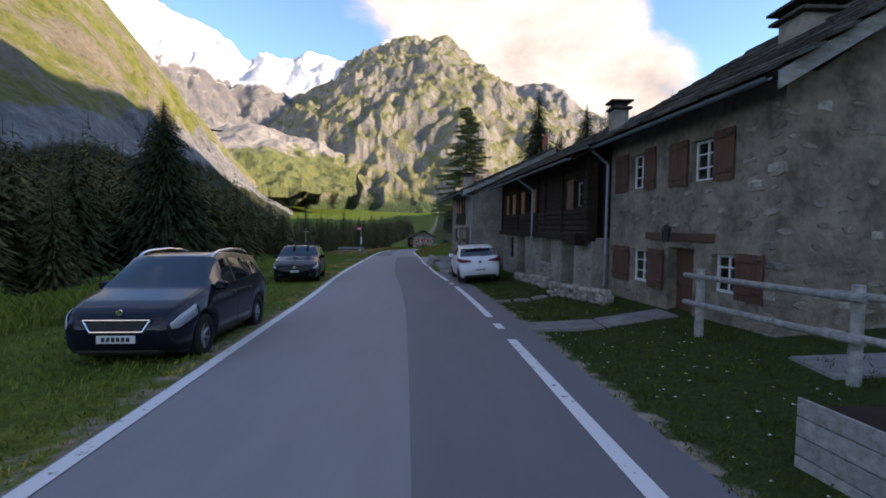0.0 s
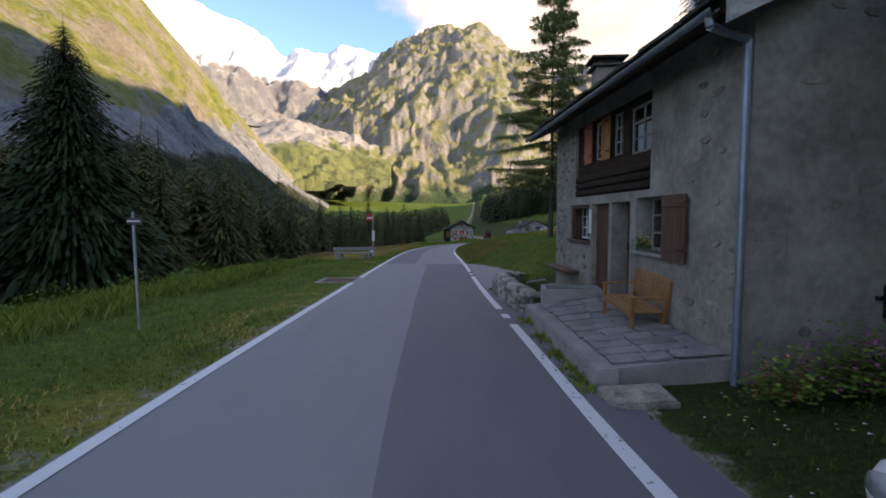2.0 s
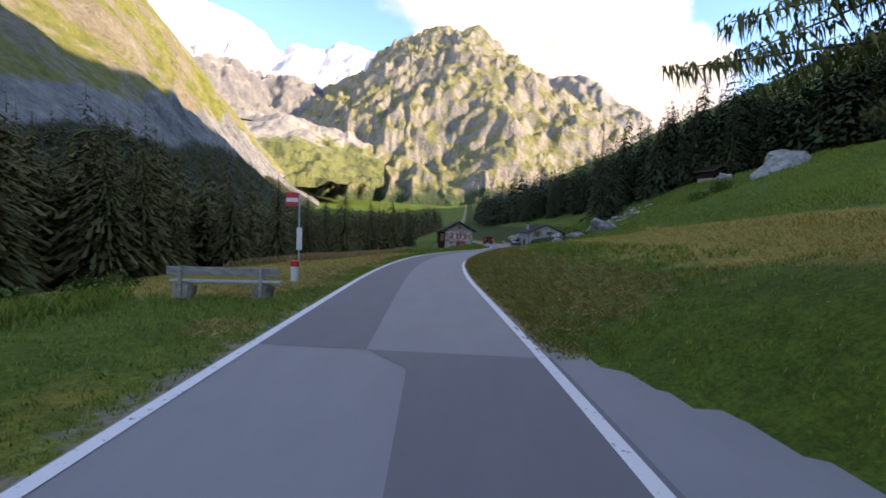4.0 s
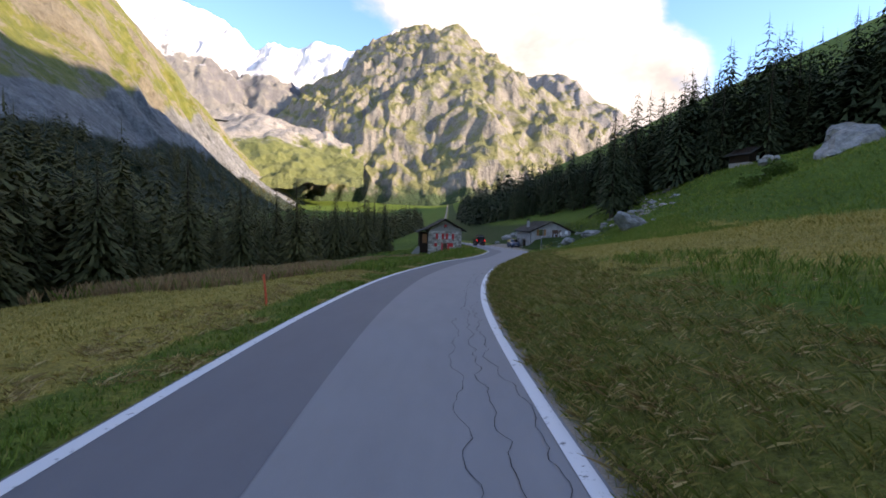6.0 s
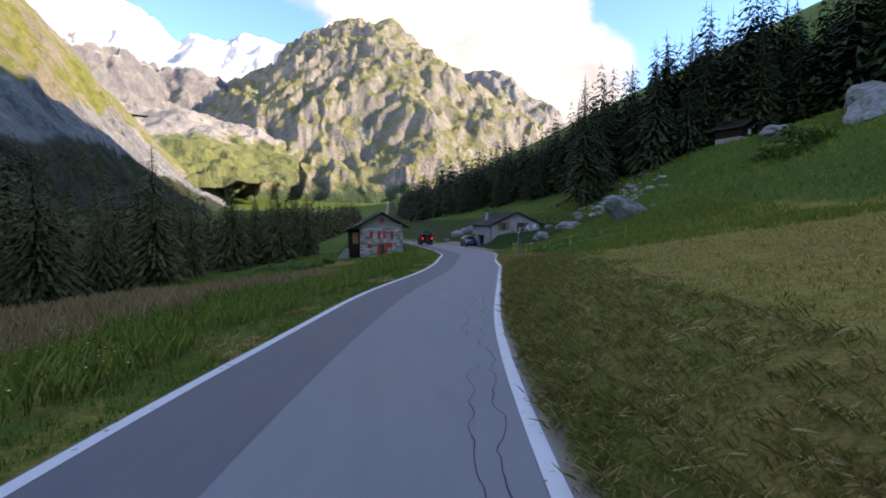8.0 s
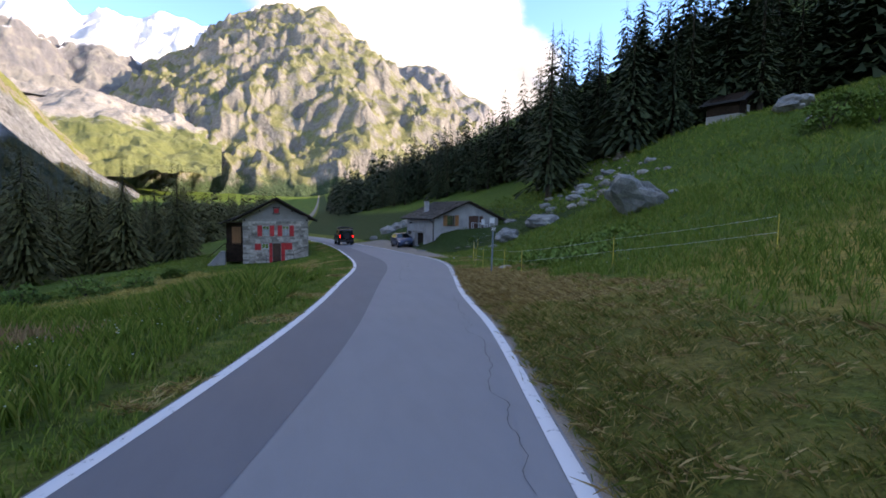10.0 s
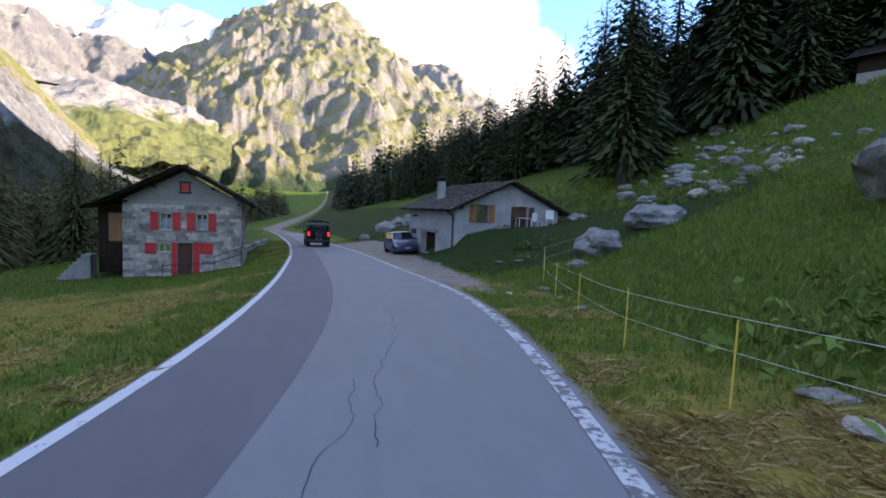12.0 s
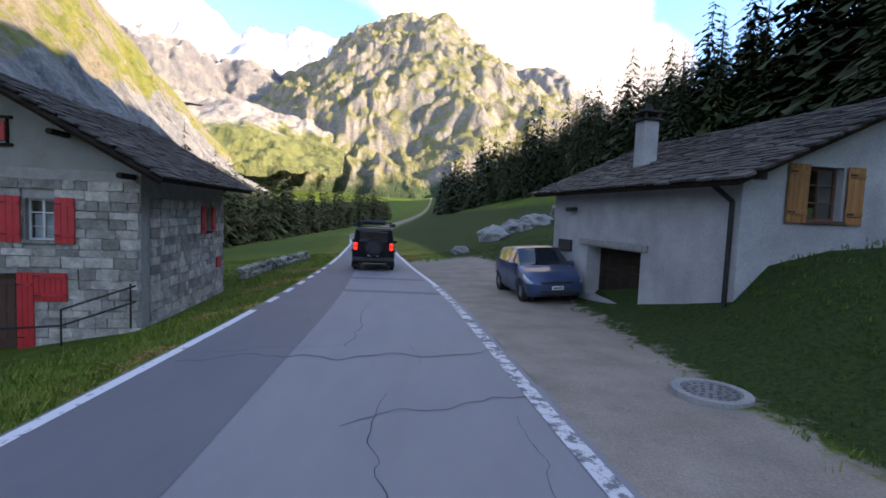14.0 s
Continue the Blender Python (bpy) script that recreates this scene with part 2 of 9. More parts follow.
M["mortar"] = mottled("mortar", (0.27, 0.25, 0.225), (0.38, 0.355, 0.32), 5, 0.95, 0.5, 0.01, 40)
M["ashlar"] = mottled("granite_block", (0.28, 0.25, 0.215), (0.60, 0.54, 0.47), 4, 0.9, 0.9, 0.03, 14, vary=0.5)
M["fieldstone"] = mottled("fieldstone", (0.17, 0.15, 0.125), (0.48, 0.43, 0.36), 5, 0.9, 0.7, 0.02, 24, vary=0.55)
M["boulder"] = mottled("lichened_boulder", (0.13, 0.13, 0.125), (0.36, 0.35, 0.33), 1.1, 0.92, 1.0, 0.08, 7)
k = Mat("roof_slate")
c = k.ramp(k.math("ADD", k.math("MULTIPLY", k.noise(3, 5), 0.6), k.math("MULTIPLY", k.noise(20, 3), 0.4)), (0.36, (0.042, 0.038, 0.033)), (0.64, (0.12, 0.11, 0.098)))
c = k.mix(1.0, c, k.ramp(k.random(), (0.0, (0.55,) * 3), (1.0, (1.25,) * 3)), "MULTIPLY")
c = k.mix(1.0, c, k.ramp(k.random(True), (0.0, (0.6,) * 3), (1.0, (1.3,) * 3)), "MULTIPLY")
k.bump(k.noise(20, 3), 0.7, 0.02)
M["slab"] = k.done(c, 0.9, **{"Specular IOR Level": 0.2})
M["flag"] = mottled("flagstone", (0.16, 0.155, 0.15), (0.30, 0.29, 0.275), 2.5, 0.88, 0.4, 0.01, 28, vary=0.25)
M["concrete"] = mottled("concrete", (0.20, 0.195, 0.185), (0.33, 0.32, 0.30), 1.6, 0.9, 0.5, 0.01, 30)
M["timber_dark"] = mottled("sunburnt_timber", (0.013, 0.0075, 0.005), (0.045, 0.026, 0.016), 2.2, 0.8, 0.6, 0.012, 22, vary=0.3, stretch=(1, 1, 6))
M["timber_brown"] = mottled("brown_stained_wood", (0.075, 0.032, 0.02), (0.13, 0.06, 0.036), 3, 0.65, 0.3, 0.005, 25, vary=0.15, stretch=(4, 4, 0.6))
M["timber_honey"] = mottled("honey_wood", (0.25, 0.10, 0.03), (0.40, 0.185, 0.065), 3, 0.5, 0.3, 0.004, 22, vary=0.2, stretch=(4, 4, 0.7))
M["timber_grey"] = mottled("weathered_wood", (0.20, 0.19, 0.175), (0.40, 0.385, 0.36), 3, 0.85, 0.5, 0.01, 22, vary=0.2, stretch=(1, 4, 4))
M["red_paint"] = mottled("red_paint", (0.50, 0.018, 0.022), (0.62, 0.032, 0.034), 2.5, 0.5, 0.15, 0.003, 30)
M["red_faded"] = mottled("faded_red_paint", (0.33, 0.075, 0.045), (0.42, 0.12, 0.075), 2.5, 0.6, 0.15, 0.003, 30)
M["white_paint"] = mottled("white_paint", (0.58, 0.57, 0.55), (0.72, 0.71, 0.69), 4, 0.5, 0.1, 0.003, 40)
M["iron"] = mottled("dark_iron", (0.018, 0.018, 0.019), (0.045, 0.043, 0.042), 8, 0.55, 0.3, 0.003, 50, metal=0.7)
M["zinc"] = mottled("zinc_pipe", (0.17, 0.20, 0.24), (0.28, 0.32, 0.37), 3, 0.45, 0.1, 0.002, 40, metal=0.6)
M["galva"] = mottled("galvanised_steel", (0.35, 0.36, 0.37), (0.5, 0.51, 0.52), 5, 0.45, 0.1, 0.002, 60, metal=0.75)
M["rust"] = mottled("rusty_iron", (0.10, 0.055, 0.04), (0.19, 0.115, 0.085), 4, 0.85, 0.5, 0.006, 30)
M["black"] = mottled("black_plastic", (0.012, 0.012, 0.013), (0.028, 0.028, 0.03), 6, 0.6, 0.2, 0.002, 80)
M["rubber"] = mottled("tyre_rubber", (0.014, 0.014, 0.014), (0.035, 0.034, 0.032), 8, 0.85, 0.4, 0.004, 60)
M["chrome"] = mottled("chrome", (0.62, 0.63, 0.65), (0.72, 0.73, 0.75), 5, 0.15, 0, metal=1.0)
M["alloy"] = mottled("alloy_rim", (0.42, 0.43, 0.45), (0.56, 0.57, 0.59), 6, 0.32, 0.1, 0.002, 60, metal=0.85)
M["dark"] = mottled("dark_interior", (0.01, 0.01, 0.01), (0.022, 0.021, 0.02), 3, 0.9, 0)
M["cloth"] = mottled("net_curtain", (0.42, 0.44, 0.48), (0.6, 0.62, 0.66), 6, 0.9, 0.2, 0.004, 40)
M["yellow"] = mottled("yellow_paint", (0.62, 0.45, 0.05), (0.74, 0.56, 0.09), 6, 0.55, 0.1, 0.002, 40)
M["orange"] = mottled("orange_red_rod", (0.62, 0.08, 0.03), (0.74, 0.12, 0.05), 6, 0.5, 0.1, 0.002, 40)
M["brown_sign"] = mottled("brown_sign", (0.05, 0.035, 0.025), (0.08, 0.055, 0.04), 6, 0.6, 0.1, 0.002, 40)
M["blossom"] = mottled("pink_blossom", (0.25, 0.05, 0.13), (0.42, 0.12, 0.26), 8, 0.8, 0.2, 0.01, 30)
M["white_flower"] = mottled("white_blossom", (0.55, 0.56, 0.52), (0.75, 0.75, 0.7), 8, 0.8, 0)
M["water"] = mottled("stream_water", (0.30, 0.34, 0.36), (0.62, 0.65, 0.67), 1.5, 0.25, 0.5, 0.03, 9)


def lacquer(name, c, flake=0.0, rough=0.3):
    k = Mat(name)
    dust = k.noise(3, 5, 0.6)
    col = k.mix(k.math("MULTIPLY", k.step(dust, 0.45, 0.8), 0.012), c, (0.16, 0.145, 0.12))
    return k.done(col, k.ramp(dust, (0.3, (rough,) * 3), (0.75, (rough + 0.08,) * 3)), flake, **{"Specular IOR Level": 0.08, "Coat Weight": 0.6, "Coat Roughness": 0.015})


M["car_night"] = lacquer("midnight_blue_lacquer", (0.005, 0.007, 0.018))
M["car_black"] = lacquer("black_lacquer", (0.004, 0.005, 0.010))
M["car_white"] = lacquer("white_lacquer", (0.66, 0.68, 0.71))
M["car_blue"] = lacquer("steel_blue_lacquer", (0.045, 0.075, 0.15), 0.3)
M["car_matt"] = lacquer("dark_grey_lacquer", (0.012, 0.014, 0.018), 0.1, 0.35)


def lamp_glass(name, c, glow=0.0):
    k = Mat(name)
    rib = k.noise(60, 2)
    k.bump(rib, 0.2, 0.003)
    more = {"Coat Weight": 1.0}
    if glow:
        more["Emission Color"], more["Emission Strength"] = c, glow
    return k.done(k.mix(rib, c, tuple(v * 0.7 for v in c)), 0.2, **more)


M["tail_off"] = lamp_glass("red_tail_lens", (0.16, 0.006, 0.012))
M["tail_on"] = lamp_glass("lit_tail_lens", (1.0, 0.02, 0.015), 1.1)
M["headlamp"] = lamp_glass("clear_headlamp", (0.5, 0.53, 0.57))
k = Mat("car_glass")
M["car_glass"] = k.done(k.ramp(k.noise(1.5, 3), (0.3, (0.012, 0.016, 0.02)), (0.7, (0.022, 0.027, 0.032))), 0.04, **{"IOR": 1.5, "Coat Weight": 1.0, "Coat Roughness": 0.02})
k = Mat("window_glass")
M["glass"] = k.done((0.9, 0.95, 0.95), 0.02, **{"Transmission Weight": 1.0, "IOR": 1.45})


def far_rock(name, rock_a, rock_b, grass_a, grass_b, forest=None, snow=None, flat=(0.45, 0.72), grain=0.012):
    """Bare rock on steep ground, turf on gentle ground, by slope and noise."""
    k = Mat(name)
    streak = k.noise(grain * 1.4, 8, 0.7, stretch=(1, 1, 0.3))
    fine = k.noise(grain * 9, 6, 0.7)
    rock = k.ramp(k.math("ADD", k.math("MULTIPLY", streak, 0.5), k.math("MULTIPLY", fine, 0.5)), (0.32, rock_a), (0.68, rock_b))
    turf = k.ramp(k.noise(grain * 5, 7, 0.7), (0.3, grass_a), (0.7, grass_b))
    up = k.axis("Z", k.normal())
    z = k.axis("Z")
    lay = k.math("ADD", up, k.math("MULTIPLY", k.math("SUBTRACT", k.noise(grain * 2.2, 8, 0.7), 0.5), 1.2))
    c = k.mix(k.step(lay, *flat), rock, turf)
    if forest:
        top, col = forest
        edge = k.math("ADD", z, k.math("MULTIPLY", k.math("SUBTRACT", k.noise(grain * 1.3, 7, 0.65), 0.5), top * 1.6))
        c = k.mix(k.step(edge, top * 1.15, top * 0.75), c, k.ramp(k.noise(0.12, 3), (0.3, col), (0.7, tuple(v * 2.0 for v in col))))
    if snow:
        line = k.math("ADD", z, k.math("MULTIPLY", k.math("SUBTRACT", k.noise(grain * 0.7, 8, 0.65), 0.5), 260))
        line = k.math("ADD", line, k.math("MULTIPLY", up, 230))
        c = k.mix(k.step(line, snow, snow + 60), c, (0.74, 0.755, 0.78))
    k.bump(k.math("ADD", streak, k.math("MULTIPLY", fine, 0.35)), 1.0, 0.2 / grain)
    return k.done(c, 0.95)


M["mt_main"] = far_rock("crag_and_turf", (0.085, 0.08, 0.078), (0.36, 0.325, 0.275), (0.115, 0.125, 0.04), (0.23, 0.215, 0.085), forest=(120, (0.03, 0.05, 0.018)), flat=(0.46, 0.78), grain=0.007)
M["mt_snow"] = far_rock("glacier_rock", (0.10, 0.098, 0.105), (0.22, 0.21, 0.215), (0.2, 0.19, 0.17), (0.28, 0.26, 0.23), snow=1130, grain=0.004)
M["mt_right"] = far_rock("distant_crag", (0.15, 0.145, 0.15), (0.36, 0.33, 0.31), (0.12, 0.13, 0.05), (0.2, 0.19, 0.08), flat=(0.6, 0.9), grain=0.006)
k = Mat("scree_and_turf")
streak = k.noise(0.017, 8, 0.7, stretch=(1, 1, 0.3))
rock = k.ramp(k.math("ADD", k.math("MULTIPLY", streak, 0.5), k.math("MULTIPLY", k.noise(0.11, 6, 0.7), 0.5)), (0.34, (0.15, 0.135, 0.12)), (0.66, (0.42, 0.385, 0.34)))
turf = k.ramp(k.noise(0.06, 7, 0.7), (0.3, (0.09, 0.11, 0.03)), (0.7, (0.18, 0.185, 0.058)))
edge = k.math("ADD", k.axis("Z"), k.math("MULTIPLY", k.math("SUBTRACT", k.noise(0.008, 7, 0.7), 0.5), 420))
k.bump(streak, 1.0, 20)
M["mt_scree"] = k.done(k.mix(k.step(edge, 300, 345), turf, rock), 0.95)
# the left flank: turf above, a pale cliff band across it, woods below
k = Mat("left_flank")
streak = k.noise(0.02, 8, 0.7, stretch=(1, 1, 0.35))
fine = k.noise(0.12, 6, 0.7)
rock = k.ramp(k.math("ADD", k.math("MULTIPLY", streak, 0.55), k.math("MULTIPLY", fine, 0.45)), (0.34, (0.08, 0.085, 0.085)), (0.50, (0.26, 0.26, 0.26)), (0.66, (0.48, 0.475, 0.47)))
crag = k.ramp(k.math("ADD", k.math("MULTIPLY", streak, 0.5), k.math("MULTIPLY", fine, 0.5)), (0.32, (0.15, 0.125, 0.085)), (0.68, (0.46, 0.40, 0.29)))
turf = k.ramp(k.noise(0.05, 7, 0.7), (0.32, (0.12, 0.15, 0.025)), (0.5, (0.22, 0.235, 0.045)), (0.68, (0.33, 0.30, 0.09)))
wood = k.ramp(k.noise(0.2, 4), (0.3, (0.014, 0.024, 0.01)), (0.7, (0.04, 0.058, 0.02)))
v = k.math("ADD", k.attr("down"), k.math("MULTIPLY", k.math("SUBTRACT", k.noise(0.012, 7, 0.65), 0.5), 0.12))
c = k.mix(k.step(k.math("ADD", k.noise(0.011, 7, 0.7), k.math("MULTIPLY", fine, 0.2)), 0.57, 0.66), turf, crag)
c = k.mix(k.step(v, 0.50, 0.53), c, rock)
c = k.mix(k.step(v, 0.70, 0.74), c, wood)
k.bump(k.math("ADD", streak, k.math("MULTIPLY", fine, 0.5)), 1.0, 30)
M["mt_left"] = k.done(c, 0.95)

# ---- building helpers ----
def mesh_from(name, verts, faces, material, smooth=False):
    me = bpy.data.meshes.new(name)
    me.from_pydata([tuple(map(float, v)) for v in verts], [], [tuple(map(int, f)) for f in faces])
    for m in material if isinstance(material, (list, tuple)) else [material]:
        me.materials.append(m)
    if smooth:
        me.polygons.foreach_set("use_smooth", [True] * len(me.polygons))
    me.update()
    return me


def arrays(name, verts, faces, material):
    """A mesh straight from number arrays: all faces of the same size."""
    verts, faces = np.asarray(verts, np.float32), np.asarray(faces, np.int32)
    me = bpy.data.meshes.new(name)
    n, k = faces.shape
    me.vertices.add(len(verts))
    me.vertices.foreach_set("co", verts.ravel())
    me.loops.add(n * k)
    me.loops.foreach_set("vertex_index", faces.ravel())
    me.polygons.add(n)
    me.polygons.foreach_set("loop_start", np.arange(0, n * k, k, dtype=np.int32))
    me.materials.append(material)
    me.update(calc_edges=True)
    return me


def part(name, bm, material, parent=None, label="", smooth=False):
    """Links a bmesh as one mesh object under a thing or a part."""
    me = bpy.data.meshes.new(name)
    bmesh.ops.recalc_face_normals(bm, faces=bm.faces)
    bm.to_mesh(me)
    bm.free()
    me.materials.append(material)
    if smooth:
        me.polygons.foreach_set("use_smooth", [True] * len(me.polygons))
    ob = new(name, me)
    if parent is not None:
        ob.parent = parent
    if label:
        ob["label"] = label
    return ob


def piece(name, me, parent, m):
    """One more object on a shared mesh."""
    ob = new(name, me)
    ob.parent = parent
    ob.matrix_basis = m
    return ob


def thing(name, label, category, m=None, group="", kind=""):
    ob = new(name)
    ob.empty_display_size = 0.2
    if m is not None:
        ob.matrix_basis = m
    return tagged(ob, label, category, group, kind)


def box(bm, x0, x1, y0, y1, z0, z1, bevel=0.0):
    r = bmesh.ops.create_cube(bm, size=1.0)
    vs = r["verts"]
    for v in vs:
        v.co = Vector((x0 + (v.co.x + 0.5) * (x1 - x0), y0 + (v.co.y + 0.5) * (y1 - y0), z0 + (v.co.z + 0.5) * (z1 - z0)))
    if bevel:
        es = list({e for v in vs for e in v.link_edges})
        bmesh.ops.bevel(bm, geom=es, offset=bevel, segments=1, affect="EDGES")
    return vs


def boxed(x0, x1, y0, y1, z0, z1, bevel=0.0):
    bm = bmesh.new()
    box(bm, x0, x1, y0, y1, z0, z1, bevel)
    return bm


def tube(bm, a, b, r0, r1=None, n=10):
    """A tapered rod from a to b."""
    a, b = Vector(a), Vector(b)
    r1 = r0 if r1 is None else r1
    q = (b - a).to_track_quat("Z", "Y").to_matrix()
    rings = []
    for p, r in ((a, r0), (b, r1)):
        rings.append([bm.verts.new(p + q @ Vector((r * math.cos(2 * math.pi * i / n), r * math.sin(2 * math.pi * i / n), 0))) for i in range(n)])
    for i in range(n):
        bm.faces.new((rings[0][i], rings[0][(i + 1) % n], rings[1][(i + 1) % n], rings[1][i]))
    bm.faces.new(rings[0][::-1])
    bm.faces.new(rings[1])


def tubed(a, b, r0, r1=None, n=10):
    bm = bmesh.new()
    tube(bm, a, b, r0, r1, n)
    return bm


# ---- the lie of the land ----
EDGE_Y = [-25, 0, 4, 9, 14, 20, 25, 29, 34.5, 40.5, 47, 55, 61, 66, 70, 74, 79, 84, 89, 94, 98, 102, 107, 112, 117, 121, 125, 130, 135, 140, 145, 150, 159, 168, 185, 230]
EDGE_L = [-1.7, -2.97, -3.28, -3.75, -4.12, -4.8, -5.3, -5.6, -6.0, -6.45, -6.95, -7.5, -7.88, -8.03, -8.07, -7.95, -7.68, -7.12, -6.2, -5.4, -4.35, -3.1, -1.95, -1.05, -0.4, 0.3, 0.72, 0.86, 0.83, 0.66, 0.5, 0.18, -0.6, -1.7, -4.0, -12.0]
EDGE_R = [2.8, 1.46, 1.25, 1.04, 0.73, 0.18, -0.5, -0.8, -1.38, -1.85, -2.28, -2.98, -3.5, -3.7, -3.78, -3.72, -3.35, -2.78, -1.98, -0.82, 0.15, 1.05, 2.35, 3.05, 4.25, 5.22, 6.08, 6.6, 6.35, 5.75, 5.3, 4.8, 3.3, 2.0, -0.2, -8.2]
FINE_Y = np.arange(-60.0, 261.0, 0.5)


def smoothed(values):
    v = np.interp(FINE_Y, EDGE_Y, values)
    kern = np.exp(-0.5 * (np.arange(-10, 11) / 4.0) ** 2)
    return np.convolve(np.pad(v, 10, mode="edge"), kern / kern.sum(), "valid")


LEFT, RIGHT = smoothed(EDGE_L), smoothed(EDGE_R)


def left_edge(y):
    return float(np.interp(y, FINE_Y, LEFT))


def right_edge(y):
    return float(np.interp(y, FINE_Y, RIGHT))


def road_z(y):
    c = min(max(y, -25.0), 136.0)
    z = 0.144 - 0.02493 * c - 1.1116e-5 * c ** 2 - 6.646e-7 * c ** 3 + 2.768e-9 * c ** 4
    if y > 136:
        z -= 0.028 * (min(y, 230) - 136)
        if y > 230:
            z += 0.00002 * (y - 230) ** 2
    elif y < -25:
        z += 0.025 * (-25 - y)
    return z


R_D = [0, 1, 3, 6, 12, 25, 40, 60, 100, 200]
R_ROWS = [
    (-60, [0, 0.03, 0.22, 0.45, 0.6, 3, 8, 16, 32, 75]),
    (16, [0, 0.04, 0.35, 0.6, 0.7, 3, 8, 15, 27, 60]),
    (24, [0, 0.04, 0.25, 0.5, 0.6, 3, 8, 15, 27, 60]),
    (30, [0, 0.02, 0.10, 0.3, 0.5, 3, 8, 15, 27, 60]),
    (37, [0, 0.2, 0.6, 1.0, 1.6, 4, 8, 14, 24, 50]),
    (43, [0, 0.7, 2.0, 3.0, 3.9, 6, 9.5, 15, 24, 45]),
    (52, [0, 0.45, 0.95, 1.5, 2.4, 4.4, 9, 16, 26, 42]),
    (104, [0, 0.45, 0.85, 1.25, 2.1, 4.2, 9.5, 17.5, 28, 40]),
    (118, [0, 0.05, 0.15, 0.7, 2.5, 7.5, 13.5, 20.5, 29, 40]),
    (136, [0, 0.0, 0.0, 0.6, 2.6, 8.0, 14.5, 21.5, 30, 41]),
    (152, [0, 0.0, 0.05, 0.35, 1.5, 7.0, 14.8, 20, 28, 41]),
    (175, [0, 0.1, 0.5, 1.2, 2.8, 7.2, 12.5, 18, 27, 40]),
]
L_D = [0, 1, 3, 6, 10, 16, 25, 40, 70, 120]
L_ROWS = [
    (-60, [0, -0.01, -0.04, -0.15, -0.6, -2.0, -4.0, -6.0, -7.5, -8]),
    (50, [0, -0.01, -0.04, -0.2, -0.8, -2.2, -4.5, -6.5, -8, -8.5]),
    (66, [0, 0.0, -0.12, -0.5, -1.0, -1.8, -3.4, -6.5, -8, -8.5]),
    (100, [0, 0.05, -0.05, -0.4, -0.9, -1.6, -3.0, -5.5, -7.5, -8]),
    (122, [0, -0.05, -0.3, -0.9, -1.3, -1.8, -3.0, -5.0, -6.5, -7]),
    (146, [0, -0.2, -0.75, -1.25, -1.4, -1.7, -2.6, -4.5, -6, -6.5]),
    (165, [0, -0.05, -0.3, -0.7, -1.2, -2.0, -3.5, -5, -6, -6.5]),
]


def profile(rows, ds, d, y):
    ys = [r[0] for r in rows]
    vals = [float(np.interp(d, ds, r[1])) for r in rows]
    return float(np.interp(y, ys, vals))


def ease(a, b, v):
    t = min(max((v - a) / (b - a), 0.0), 1.0)
    return t * t * (3 - 2 * t)


def apron(y):
    """How far the asphalt reaches beside the edge line: a shoulder in the village, then the mouth of the lane."""
    return max(float(np.interp(y, [36.2, 38, 41, 44.5, 50.5], [0, 0.75, 2.3, 2.1, 0])), 0.45 * (1 - ease(31, 37, y)))


def ground_z(x, y):
    """The height of the ground at a place, without the road's own sheet."""
    base = road_z(y)
    lo, hi = left_edge(y), right_edge(y)
    if x > hi:
        d = x - hi
        a = apron(y)
        q = d if d > 8 else max(0.0, d - a - 0.15) * 8 / (7.85 - a)
        z = base + profile(R_ROWS, R_D, min(q, 200), y) - (0.04 if d < a else 0.0)
        if d > 120:   # the mountain behind the village, on the sunny side: mostly unseen, added to shade village and valley
            steep = max(0.04 + 0.73 * (1 - ease(-60, 290, y - 0.6 * d)), 0.04 + 0.46 * ease(120, 300, y) * (1 - ease(1400, 2300, y)))
            z += (d - 120) * steep * ease(120, 260, d) if d < 1250 else 1130 * steep - (d - 1250) * 0.5
        amp = 0.03 + 0.25 * ease(4, 40, d) + 6.0 * ease(120, 400, d)
        size = 0.35 if d < 30 else 0.06
        if d < 9:
            amp *= ease(0.2, 2.5, d)
    elif x < lo:
        d = lo - x
        z = base + profile(L_ROWS, L_D, min(d, 120), y)
        if d > 120:
            z += min(d - 120, 500) * 0.03
        amp = 0.03 + 0.18 * ease(4, 40, d)
        size = 0.35
        amp *= ease(0.2, 2.5, d)
    else:
        return base - 0.05
    if 138 < y < 156 and x > 8:    # the grassy mound before the white house
        z += 0.35 * math.exp(-((x - 13.2) / 2.9) ** 2 - ((y - 142.0) / 2.3) ** 2)
        z += 1.25 * ease(8.6, 10.6, x) * ease(140.3, 144.0, y) * (1 - 0.5 * ease(12.2, 14.5, x)) * (1 - ease(16, 22, x))
    n = noise.fractal(Vector((x * size, y * size, 3.1)), 1.0, 2.0, 3)
    return z + amp * n * 0.6


COLS = [0, 0.12, 0.35, 0.7, 1.1, 1.6, 2.2, 3.0, 3.9, 5, 6.3, 8, 10, 12.5, 15, 18, 22, 27, 33, 40, 48, 58, 70, 85, 105, 130, 170, 220, 300, 420, 600, 850, 1150, 1500, 2100]
rows_y = list(np.arange(-1400, -200, 150)) + list(np.arange(-200, -20, 15)) + list(np.arange(-20, 175, 0.9)) + list(np.arange(175, 300, 4)) + list(np.arange(300, 900, 25)) + list(np.arange(900, 3800, 140))


